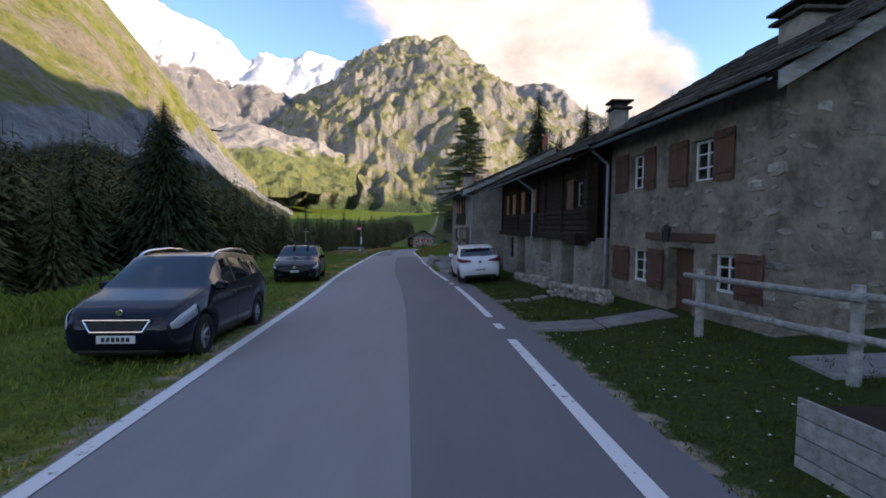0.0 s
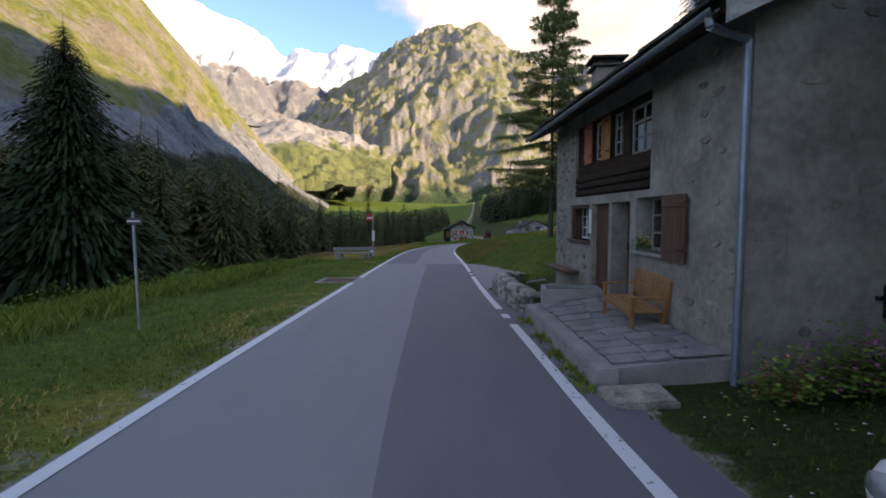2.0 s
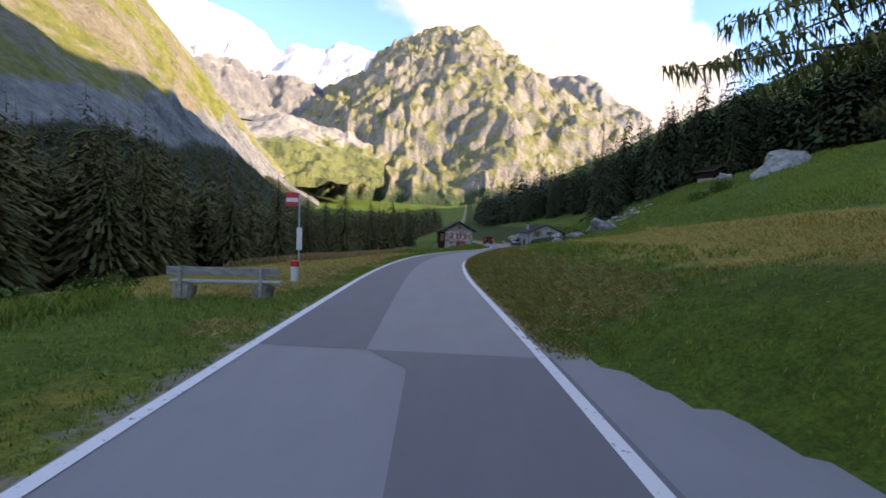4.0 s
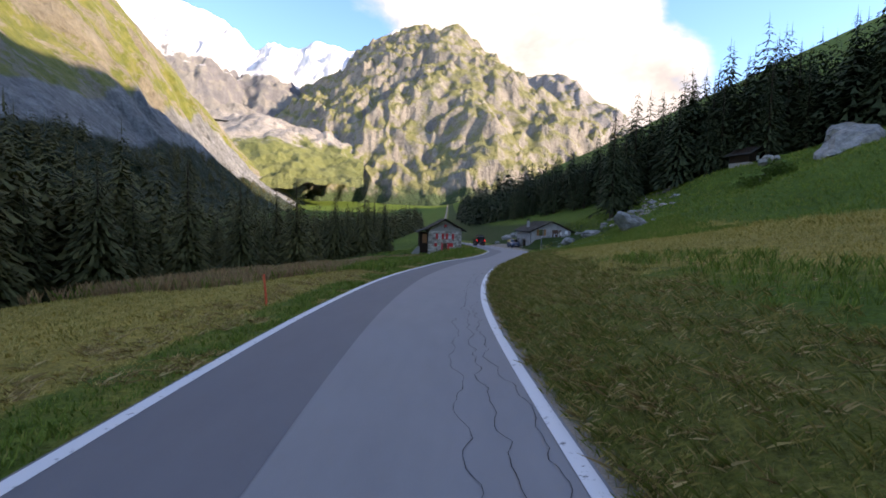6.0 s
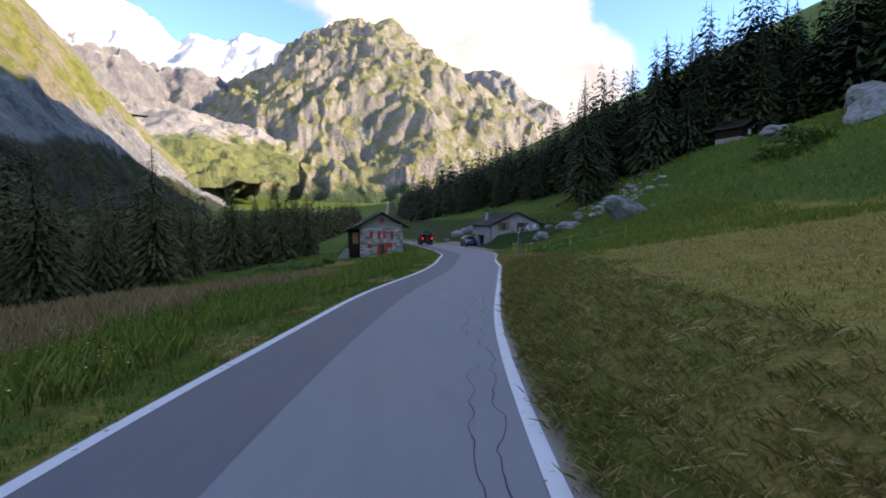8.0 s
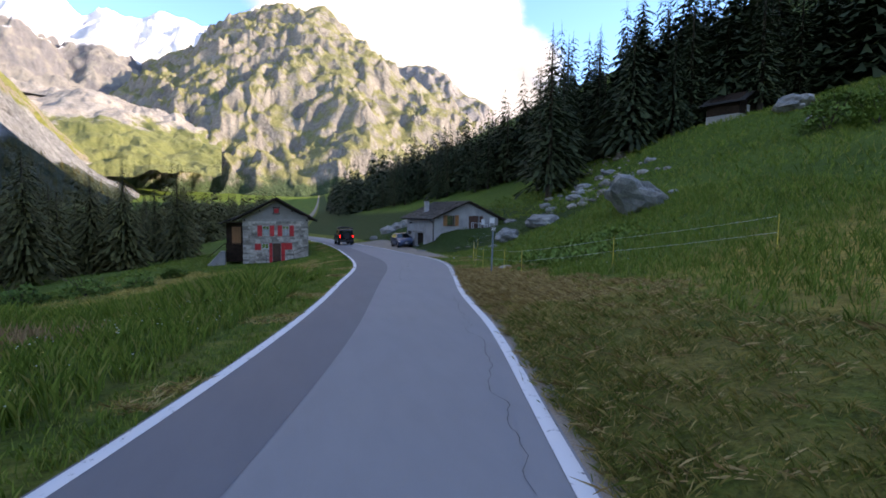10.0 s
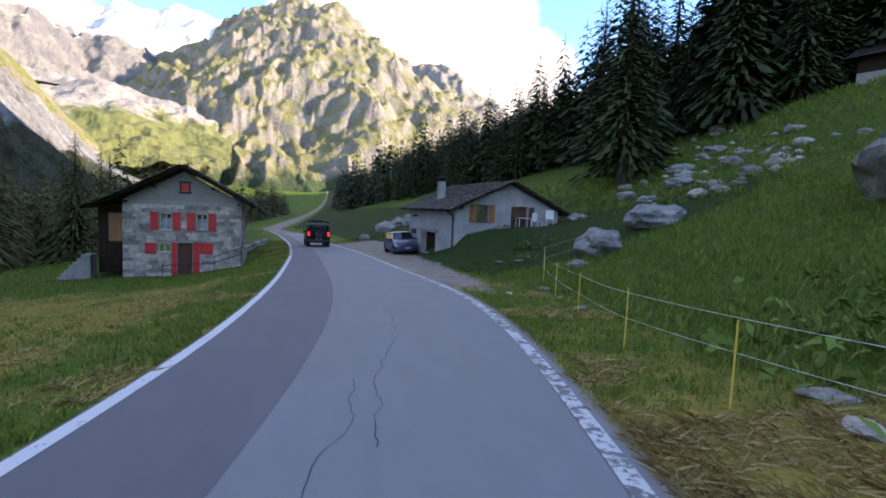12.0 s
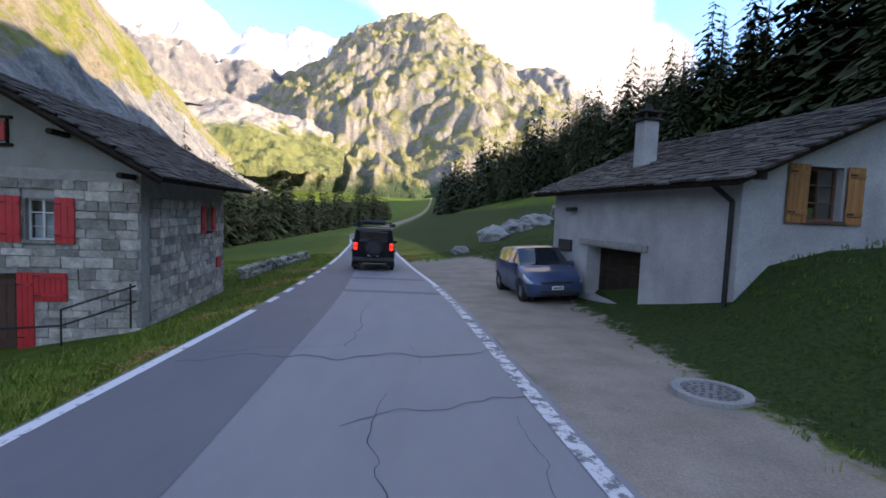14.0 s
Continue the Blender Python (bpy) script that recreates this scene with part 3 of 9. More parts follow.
def dry_at(x, y):
    lo, hi = left_edge(y), right_edge(y)
    if x > hi:
        d = x - hi
        dry = 0.95 * ease(48, 58, y) * (1 - ease(104, 118, y)) * ease(0.1, 1.2, d) * (1 - ease(22, 34, d + 0.16 * (y - 60)))
        dry *= 1 - 0.45 * ease(78, 86, y) * (1 - ease(2.5, 8, d))
        dry *= 1 - 0.8 * ease(46, 52, y) * (1 - ease(66, 78, y)) * (1 - ease(4.5, 9, d))
        dry = max(dry, 0.75 * ease(40, 48, y) * (1 - ease(60, 70, y)) * ease(3, 6, d) * (1 - ease(18, 30, d)))
        return max(dry, 0.9 * ease(101, 109, y) * (1 - ease(119, 125, y)) * (1 - ease(2.6, 4.6, d)), 0.42 * ease(100, 116, y) * (1 - ease(2.0, 4.5, d)))
    if x < lo:
        d = lo - x
        dry = 1.05 * ease(50, 57, y) * (1 - ease(84, 96, y)) * ease(0.6, 1.8, d) * (1 - ease(24, 36, d))
        dry = max(dry, 0.62 * ease(109, 116, y) * (1 - ease(137, 143, y)) * ease(1.2, 2.6, d) * (1 - ease(12, 20, d)))
        return max(dry, 0.4 * (1 - ease(1.0, 3.0, d)), 0.8 * ease(84, 92, y) * (1 - ease(108, 114, y)) * ease(4.5, 7, d) * (1 - ease(20, 30, d)))
    return 0.0


def bare_at(x, y):
    lo, hi = left_edge(y), right_edge(y)
    if x > hi:
        d = x - hi
        b = 0.75 * (1 - ease(0.1, 0.55, d - 0.45 * (1 - ease(31, 37, y))))
        b = max(b, 0.95 * ease(126, 136, y) * (1 - ease(160, 168, y)) * (1 - ease(1.4, 3.6, d - 0.09 * (y - 140))))
        return b
    if x < lo:
        d = lo - x
        return 0.52 * (1 - ease(0.2, 1.3, d)) * (1 - 0.5 * ease(50, 60, y))
    return 0.8


def lawn_shade_at(x, y):
    """The lawns round the houses, where the houses' shade is put into the colour."""
    d = x - right_edge(y)
    return max((1 - ease(34, 40, y)), ease(134, 138, y) * ease(1.5, 3.5, d)) * ease(0.0, 0.3, d) * (1 - ease(14, 24, d))


def bank_at(x, y):
    """The shaggy bank that the road is cut into."""
    d = x - right_edge(y)
    return ease(46, 53, y) * (1 - ease(103, 112, y)) * ease(0.0, 0.2, d) * (1 - ease(1.6, 5.5, d)) * (1 - 0.35 * ease(72, 84, y))


gv, dryness, bareness, lawn_shade, shaggy = [], [], [], [], []
for y in rows_y:
    lo, hi = left_edge(y), right_edge(y)
    xs = [lo - c for c in reversed(COLS)] + [lo + (hi - lo) * f for f in (0.33, 0.67)] + [hi + c for c in COLS]
    for x in xs:
        gv.append((x, y, ground_z(x, y)))
        dryness.append(dry_at(x, y))
        bareness.append(bare_at(x, y))
        lawn_shade.append(lawn_shade_at(x, y))
        shaggy.append(bank_at(x, y))
NC = 2 * len(COLS) + 2
gf = [(r * NC + c, r * NC + c + 1, (r + 1) * NC + c + 1, (r + 1) * NC + c) for r in range(len(rows_y) - 1) for c in range(NC - 1)]
me = mesh_from("ground", gv, gf, M["meadow"], True)
for key, vals in (("dryness", dryness), ("bare", bareness), ("lawn", lawn_shade), ("bank", shaggy)):
    me.attributes.new(key, "FLOAT", "POINT").data.foreach_set("value", vals)
ground = tagged(new("ground", me), "grassy valley floor with mown and dry meadows", "ground", kind="structure")


def strip(name, offsets, ys, material, lift=0.0, kind="structure", label="", category=""):
    """A ribbon laid along the road between two offsets, given as functions of y."""
    a, b = offsets
    vs, fs = [], []
    n = 6
    for i, y in enumerate(ys):
        x0, x1 = a(y), b(y)
        for j in range(n + 1):
            x = x0 + (x1 - x0) * j / n
            vs.append((x, y, road_z(y) + lift))
        if i:
            q = (i - 1) * (n + 1)
            fs += [(q + j, q + j + 1, q + n + 2 + j, q + n + 1 + j) for j in range(n)]
    return mesh_from(name, vs, fs, material, True)


road_ys = list(np.arange(-25, 200, 1.0))
lo_f = lambda y: left_edge(y) - 0.12
hi_f = lambda y: right_edge(y) + 0.16 + 0.45 * (1 - ease(31, 37, y))
mid_f = lambda y: lo_f(y) + (right_edge(y) + 0.16 - lo_f(y)) * (0.60 - 0.06 * ease(0, 30, y) if y < 48 else 0.40 - 0.06 * ease(60, 100, y))
village_ys = [y for y in road_ys if y <= 48]
meadow_ys = [y for y in road_ys if y >= 48]
road = tagged(new("road", strip("road", (lo_f, hi_f), road_ys, M["asphalt_old"], 0.0)), "narrow patched asphalt road", "road", kind="structure")
p1 = tagged(new("road_patch", strip("road_patch", (mid_f, hi_f), village_ys, M["asphalt_new"], 0.005)), "darker resurfaced asphalt lane", "road", kind="structure")
p2 = tagged(new("road_patch", strip("road_patch", (lo_f, mid_f), meadow_ys, M["asphalt_new"], 0.005)), "darker resurfaced asphalt lane", "road", kind="structure")


apron_ys = list(np.arange(36.3, 50.6, 0.5))
lane_mouth = tagged(new("lane_mouth", strip("lane_mouth", (lambda y: right_edge(y) + 0.1, lambda y: right_edge(y) + 0.12 + apron(y)), apron_ys, M["asphalt_old"], -0.004)), "paved mouth of a side lane", "road", kind="structure")


def line(ys, edge, width, side, material, label):
    f0 = lambda y: edge(y) - width / 2 + side
    f1 = lambda y: edge(y) + width / 2 + side
    return tagged(new("road_marking", strip("road_marking", (f0, f1), ys, material, 0.010)), label, "road marking", kind="structure")


def span(a, b, step=0.8):
    return list(np.linspace(a, b, max(2, int((b - a) / step) + 1)))


line(span(-25, 128), left_edge, 0.17, 0.0, M["paint"], "solid white edge line on the asphalt")
line(span(128, 146.5), left_edge, 0.15, 0.0, M["paint"], "solid white edge line on the asphalt")
for y in (147.6, 149.4, 151.2, 153.0, 154.8, 156.6):
    line(span(y, y + 0.9, 0.3), left_edge, 0.15, 0.0, M["paint"], "short dash of a white edge line")
line(span(159, 199), left_edge, 0.15, 0.0, M["paint"], "solid white edge line on the asphalt")
for a, b in ((-25, 8.7), (9.75, 10.35), (11.2, 18.3), (19.2, 19.8), (20.7, 30.4), (31.1, 31.6), (32.3, 40.6), (41.4, 42.0), (42.9, 118.0)):
    line(span(a, b), right_edge, 0.17, 0.0, M["paint"], "white edge line on the asphalt")
line(span(118, 152), right_edge, 0.2, -0.06, M["paint_worn"], "worn and crumbling white edge line")
line(span(152, 199), right_edge, 0.15, 0.0, M["paint"], "white edge line on the asphalt")


def crack(x_share, y0, y1, width, seed):
    """A thin wandering crack in the asphalt."""
    vs, fs = [], []
    ys = np.arange(y0, y1, 0.12)
    for i, y in enumerate(ys):
        x = left_edge(y) + (right_edge(y) - left_edge(y)) * x_share + 0.22 * noise.fractal(Vector((y * 0.9, seed, 0)), 1, 2, 4)
        w = 0.55 * width * (0.35 + 0.65 * abs(noise.noise(Vector((y * 2.3, seed, 4)))))
        vs += [(x - w / 2, y, road_z(y) + 0.008), (x + w / 2, y, road_z(y) + 0.008)]
        if i:
            fs.append((2 * i - 2, 2 * i - 1, 2 * i + 1, 2 * i))
    tagged(new("road_crack", mesh_from("road_crack", vs, fs, M["crack"])), "dark crack running along the asphalt", "crack", kind="structure")


def cross_crack(y, x0, x1, width, seed):
    vs, fs = [], []
    ts = np.arange(0, 1.001, 0.03)
    for i, t in enumerate(ts):
        x = left_edge(y) + (right_edge(y) - left_edge(y)) * (x0 + (x1 - x0) * t)
        yy = y + 0.9 * t + 0.6 * noise.fractal(Vector((x * 0.9, seed, 0)), 1, 2, 4)
        w = width * (0.4 + 0.6 * abs(noise.noise(Vector((x * 2.3, seed, 4)))))
        vs += [(x, yy - w / 2, road_z(yy) + 0.008), (x, yy + w / 2, road_z(yy) + 0.008)]
        if i:
            fs.append((2 * i - 2, 2 * i - 1, 2 * i + 1, 2 * i))
    tagged(new("road_crack", mesh_from("road_crack", vs, fs, M["crack"])), "dark crack running across the asphalt", "crack", kind="structure")


for n, (sh, a, b, w) in enumerate(((0.87, 57, 76, 0.035), (0.80, 61, 71, 0.022), (0.93, 63, 74, 0.03), (0.86, 75, 86, 0.03), (0.92, 78, 100, 0.032), (0.84, 88, 101, 0.03), (0.90, 101, 112, 0.025), (0.48, 116, 123, 0.03), (0.55, 121, 131, 0.025), (0.5, 143.5, 148, 0.03), (0.62, 138, 141.5, 0.03), (0.72, 142.8, 143.8, 0.015), (0.3, 143.8, 147.5, 0.014), (0.36, 147, 151, 0.014), (0.9, 139, 141, 0.018), (0.55, 152, 157, 0.02), (0.12, 29, 33, 0.02), (0.4, 11, 13, 0.02))):
    crack(sh, a, b, w, n * 3.7)
for n, (y, a, b, w) in enumerate(((140.6, 0.55, 0.98, 0.03), (142.6, 0.05, 0.95, 0.045), (143.1, 0.1, 0.5, 0.018))):
    cross_crack(y, a, b, w, 50 + n * 2.9)

# tarred repair bands and the paved mouth of the lane behind the last village house
for y in (150.0, 153.5):
    tagged(new("road_patch", strip("road_patch", (lambda q: left_edge(q) + 0.4, lambda q: right_edge(q) - 0.2), span(y, y + 0.5, 0.25), M["asphalt_new"], 0.007)), "dark repair band across the road", "road", kind="structure")

# ---- mountains ----
EYE = Vector((-4.8, 64.7, 0.3))


def mountain(name, ridge, material, label, low, nu=220, nv=90, rough=0.09, spur=0.10, power=1.0, behind=0.35, seed=0.0, tooth=0.0, band=None):
    """A mountain side from its ridge (bearing, height angle, distance, share of that distance at the foot) down to the height low."""
    az, el, ds, ft = (np.array([r[i] for r in ridge]) for i in range(4))
    vs, down = [], []
    us = np.linspace(az[0], az[-1], nu)
    for u in us:
        a, e, d, foot = radians(u), radians(float(np.interp(u, az, el))), float(np.interp(u, az, ds)), float(np.interp(u, az, ft))
        top = d * math.tan(e)
        if tooth:
            top += tooth * d * 0.01 * noise.fractal(Vector((u * 0.9, seed, 1.0)), 0.7, 2.1, 6)
        for j in range(-6, nv + 1):
            v = j / nv
            if j < 0:
                q, h = d * (1 - v * 5 * behind), top * (1 + v * 6)
            else:
                q = d + (d * foot - d) * v
                h = top + (low - top) * (v ** power)
            env = min(1.0, max(0.0, v) * 5) * (1 - 0.75 * max(0, v))
            p = Vector((math.sin(a) * q, math.cos(a) * q, h))
            s3 = Vector((p.x, p.y, p.z * 0.55)) * (spur * 0.01) + Vector((seed, 0, 0))
            s3 += 0.35 * noise.noise_vector(s3 * 1.7)
            k1 = noise.ridged_multi_fractal(s3, 0.95, 2.1, 7, 1.0, 1.9) - 1.1
            k2 = noise.fractal(p * 0.0035 + Vector((seed, 0, 0)), 0.95, 2.0, 6)
            amp = rough * d * env * min(1.0, max(top, 0.0) / 260)
            p.z += amp * (0.42 * k1 + 0.25 * k2)
            out = 1 - amp * (0.5 * k1 + 0.3 * k2) / max(q, 1)
            vs.append((EYE.x + p.x * out, EYE.y + p.y * out, EYE.z + p.z))
            w = min(max(v, 0.0), 1.0)
            if band:      # where the pale cliffs begin and end, by direction
                w = float(np.interp(w, [0, np.interp(math.degrees(a), band[0], band[1]), np.interp(math.degrees(a), band[0], band[2]), 1], [0, 0.5, 0.72, 1]))
            down.append(w)
    n = nv + 7
    fs = [(i * n + j, (i + 1) * n + j, (i + 1) * n + j + 1, i * n + j + 1) for i in range(nu - 1) for j in range(n - 1)]
    me = mesh_from(name, vs, fs, material, True)
    me.attributes.new("down", "FLOAT", "POINT").data.foreach_set("value", down)
    return tagged(new(name, me), label, "mountain", kind="structure")


def bearing(az, el, d):
    """A place by bearing and height angle (degrees) and distance from the middle of the walk."""
    a = radians(az)
    return (EYE.x + math.sin(a) * d, EYE.y + math.cos(a) * d, EYE.z + math.tan(radians(el)) * d)


def massif(name, ridges, material, label, az, ds, floor, nu, nv, rough=60.0, grain=0.004, seed=0.0):
    """A mountain whose faces fall from its crests: ridges are (fall, [(bearing, height angle, distance), ...]); gullies are cut between them."""
    A, D = np.meshgrid(np.radians(np.linspace(az[0], az[1], nu)), ds[0] + (ds[1] - ds[0]) * np.linspace(0, 1, nv) ** 0.9, indexing="ij")
    X, Y = (EYE.x + np.sin(A) * D).ravel(), (EYE.y + np.cos(A) * D).ravel()
    off = np.array([noise.noise_vector(Vector((x * grain * 0.6, y * grain * 0.6, seed))) for x, y in zip(X, Y)])
    fine = np.array([noise.noise_vector(Vector((x * grain * 2.6, y * grain * 2.6, seed + 4))) for x, y in zip(X, Y)])
    WX, WY = X + 110 * off[:, 0] + 45 * fine[:, 0], Y + 110 * off[:, 1] + 45 * fine[:, 1]
    H, near = np.full(X.shape, float(floor)), np.full(X.shape, 1e9)
    for fall, pts in ridges:
        q = [bearing(*p) for p in pts]
        for (x0, y0, z0), (x1, y1, z1) in zip(q, q[1:]):
            dx, dy = x1 - x0, y1 - y0
            t = np.clip(((WX - x0) * dx + (WY - y0) * dy) / (dx * dx + dy * dy), 0, 1)
            far = np.hypot(WX - x0 - t * dx, WY - y0 - t * dy)
            H = np.maximum(H, z0 + t * (z1 - z0) - fall * far ** 0.96)
            near = np.minimum(near, far)
    env = np.clip(near / 90.0, 0.22, 1.0) * np.clip((H - floor) / 120.0, 0.05, 1.0)
    cut = np.array([noise.ridged_multi_fractal(Vector((x * grain, y * grain, h * grain * 0.35 + seed)), 0.85, 2.2, 7, 1.0, 2.0) for x, y, h in zip(X, Y, H)])
    lump = np.array([noise.fractal(Vector((x * grain * 2.3, y * grain * 2.3, h * grain * 2.0 + seed)), 0.8, 2.1, 6) for x, y, h in zip(X, Y, H)])
    H = H + rough * env * ((cut - 1.25) * 0.75 + lump * 0.55)
    fs = [(i * nv + j, (i + 1) * nv + j, (i + 1) * nv + j + 1, i * nv + j + 1) for i in range(nu - 1) for j in range(nv - 1)]
    return tagged(new(name, mesh_from(name, np.column_stack((X, Y, H)), fs, material, True)), label, "mountain", kind="structure")


massif("mountain_main", [
    (1.15, [(-30, 10.0, 4200), (-24, 11.4, 4200), (-18.9, 13.0, 4150), (-14.1, 15.2, 4050), (-11, 17.1, 3950), (-8.5, 19.2, 3820), (-5.3, 20.9, 3680), (-3.4, 21.6, 3600), (-0.8, 20.9, 3520), (0.9, 21.4, 3450), (2.2, 20.0, 3420), (4.4, 16.9, 3380), (7.4, 14.2, 3320), (10.3, 11.4, 3260), (13.5, 9.3, 3200), (18, 7.6, 3150), (26, 5.5, 3100)]),
    (1.25, [(0.9, 21.4, 3450), (-2.0, 17.6, 3050), (-6.2, 14.6, 2760), (-9.4, 11.2, 2520), (-12.2, 6.8, 2260), (-14.4, 3.0, 2020)]),
    (1.35, [(-6.2, 14.6, 2760), (-6.5, 10.6, 2480), (-8.6, 6.6, 2220), (-9.0, 2.0, 1980)]),
    (1.35, [(0.9, 21.4, 3450), (1.2, 17.8, 3080), (-0.9, 13.6, 2740), (-3.0, 9.2, 2440), (-4.4, 5.0, 2180), (-5.4, 1.6, 1980)]),
    (1.4, [(1.2, 17.8, 3080), (2.6, 13.6, 2760), (1.2, 9.4, 2440), (-0.6, 5.2, 2200), (-1.6, 1.8, 2040)]),
    (1.4, [(2.2, 19.2, 3400), (4.4, 14.9, 3050), (5.6, 11.0, 2720), (4.6, 7.2, 2430), (2.8, 3.6, 2180)]),
    (1.35, [(5.6, 15.6, 3350), (8.0, 11.8, 3000), (8.8, 8.2, 2650), (7.6, 4.6, 2350), (6.4, 2.0, 2120)]),
    (1.2, [(10.3, 11.4, 3260), (12.6, 8.4, 2900), (12.4, 5.4, 2550), (11, 2.5, 2250)]),
    (1.3, [(-18.9, 13.0, 4150), (-18.6, 9.6, 3600), (-17.6, 6.0, 3000), (-16.6, 2.8, 2500)]),
], M["mt_main"], "steep grassy crag rising to a rocky summit", (-34, 30), (1750, 4500), 10, 520, 250, 66, 0.0056, 2.0)
massif("mountain_snow", [
    (1.25, [(-52, 21, 4690), (-44, 22.5, 4690), (-36.5, 23.0, 4690), (-33.6, 23.6, 4690), (-31.6, 22.0, 4690), (-28.3, 20.8, 4680), (-25.4, 19.6, 4670), (-23.8, 17.6, 4660), (-22, 17.2, 4660), (-20.3, 18.1, 4660), (-16.4, 17.9, 4640), (-14.8, 18.6, 4640), (-12.6, 18.1, 4640), (-10.4, 18.6, 4640), (-8.5, 20.1, 4640), (-6.5, 20.6, 4640), (-3, 19.5, 4640)]),
    (1.2, [(-33.6, 23.6, 4690), (-31, 18.6, 4380), (-29.5, 13.5, 4100), (-29, 10, 3700)]),
    (1.2, [(-28.3, 20.8, 4680), (-26.5, 16.4, 3750), (-25.5, 12.6, 4150), (-25, 9, 3750)]),
    (1.3, [(-20.3, 18.1, 4660), (-19.6, 15.4, 3750), (-19.8, 12.4, 4150)]),
], M["mt_snow"], "snow-covered glacier range", (-54, 0), (2700, 4850), 470, 330, 110, 80, 0.0035, 9.0)
massif("mountain_right", [
    (1.2, [(1, 15.0, 4300), (6.4, 15.6, 4250), (9.5, 16.2, 4200), (12.2, 16.3, 4150), (14.2, 15.6, 4120), (16.0, 13.4, 4100), (18.2, 10.8, 4080), (20.5, 9.0, 4050), (26, 6.5, 4000)]),
    (1.3, [(12.2, 16.3, 4150), (12.8, 12.8, 3900), (11.4, 9.0, 3600)]),
    (1.3, [(16.0, 13.4, 4100), (16.4, 10.4, 3850), (15.6, 8.0, 3650)]),
], M["mt_right"], "distant rocky peak", (0, 28), (3450, 4700), 300, 200, 90, 60, 0.005, 5.0)
# added ridge, hidden behind the hillside wood, that shades the valley and crag foot
massif("mountain_shoulder", [
    (0.8, [(21, 6.5, 1950), (25, 9.0, 1800), (30, 11.5, 1700), (36, 13.5, 1600), (46, 15, 1500), (60, 15, 1450)]),
], M["mt_right"], "unseen rocky ridge added to shade the valley", (15, 64), (900, 2700), 20, 120, 70, 60, 0.004, 7.0)
massif("mountain_scree", [
    (0.5, [(-34, 10.4, 3100), (-26.5, 10.8, 2950), (-22.6, 10.5, 2850), (-20.6, 11.0, 2780)]),
    (0.55, [(-20.6, 11.0, 2780), (-20.4, 8.4, 2500), (-18.8, 5.8, 2250), (-15.8, 3.2, 2020), (-12.5, 1.2, 1820)]),
    (0.6, [(-24.5, 10.9, 2900), (-24.6, 7.6, 2500), (-22.4, 4.6, 2150)]),
], M["mt_scree"], "pale scree and turf below the glacier", (-36, -10), (1600, 3600), 0, 220, 150, 20, 0.008, 13.0)
flank = mountain("mountain_left", [(-100, 30, 500, 0.3), (-70, 28, 620, 0.3), (-55, 25.5, 800, 0.3), (-44.3, 23.6, 1000, 0.3), (-38.8, 22.8, 1150, 0.3), (-35.6, 20.8, 1260, 0.3), (-33.4, 18.4, 1330, 0.31), (-31.2, 16.2, 1420, 0.32), (-29.3, 14.0, 1490, 0.33), (-28.0, 12.1, 1560, 0.34), (-26.7, 10.9, 1650, 0.36), (-25.2, 9.2, 1720, 0.38), (-23.4, 6.9, 1800, 0.4), (-21.6, 5.2, 1850, 0.45), (-17.9, 2.2, 1900, 0.5), (-15.2, -0.5, 1900, 0.5)], M["mt_left"],
         "green flank with a pale cliff band above woods", -8, 440, 150, 0.045, 0.5, 0.9, seed=21.0, tooth=0.2, band=((-45, -37, -34, -30, -26, -20), (0.77, 0.70, 0.60, 0.45, 0.2, 0.1), (0.86, 0.84, 0.82, 0.74, 0.6, 0.5)))

# ---- trees and undergrowth ----
def spruce_arrays(height, levels, per, spread, rng, droop=0.35, fine=3, broad=0.2):
    """Needle sprays of a conifer as triangles: whorls of drooping, ragged boughs."""
    vs, fs = [], []
    for i in range(levels):
        t = i / (levels - 1)
        z = height * (0.10 + 0.88 * t)
        r = spread * (1 - t) ** 0.72 * (0.8 + 0.4 * rng.random()) + 0.10
        n = max(3, int(per * (1 - 0.5 * t)))
        for j in range(n):
            a = 2 * math.pi * (j + rng.random()) / n + i * 0.7
            ln = r * (0.65 + 0.5 * rng.random())
            ca, sa = math.cos(a), math.sin(a)
            dip = droop * ln * (0.7 + 0.6 * rng.random())
            wid = ln * broad * (0.8 + 0.5 * rng.random())
            z0 = z + rng.uniform(-0.3, 0.3) * height / levels
            for s in range(fine):
                u0, u1 = s / fine, (s + 1.25) / fine
                w = wid * (1.05 - 0.75 * s / fine)
                base = len(vs)
                for u, lat in ((u0, 0.0), (u1 * 0.92, w), (min(u1, 1.08), 0.0), (u1 * 0.92, -w)):
                    q = ln * u
                    vs.append((ca * q - sa * lat, sa * q + ca * lat, z0 - dip * u * u - abs(lat) * 0.45 + rng.uniform(-0.04, 0.04) * ln))
                fs += [(base, base + 1, base + 2), (base, base + 2, base + 3)]
    tip = len(vs)
    vs += [(0.05, 0, height * 0.9), (-0.03, 0.05, height * 0.9), (-0.03, -0.05, height * 0.9), (0, 0, height * 1.02)]
    fs += [(tip, tip + 1, tip + 3), (tip + 1, tip + 2, tip + 3), (tip + 2, tip, tip + 3)]
    return np.array(vs), np.array(fs)


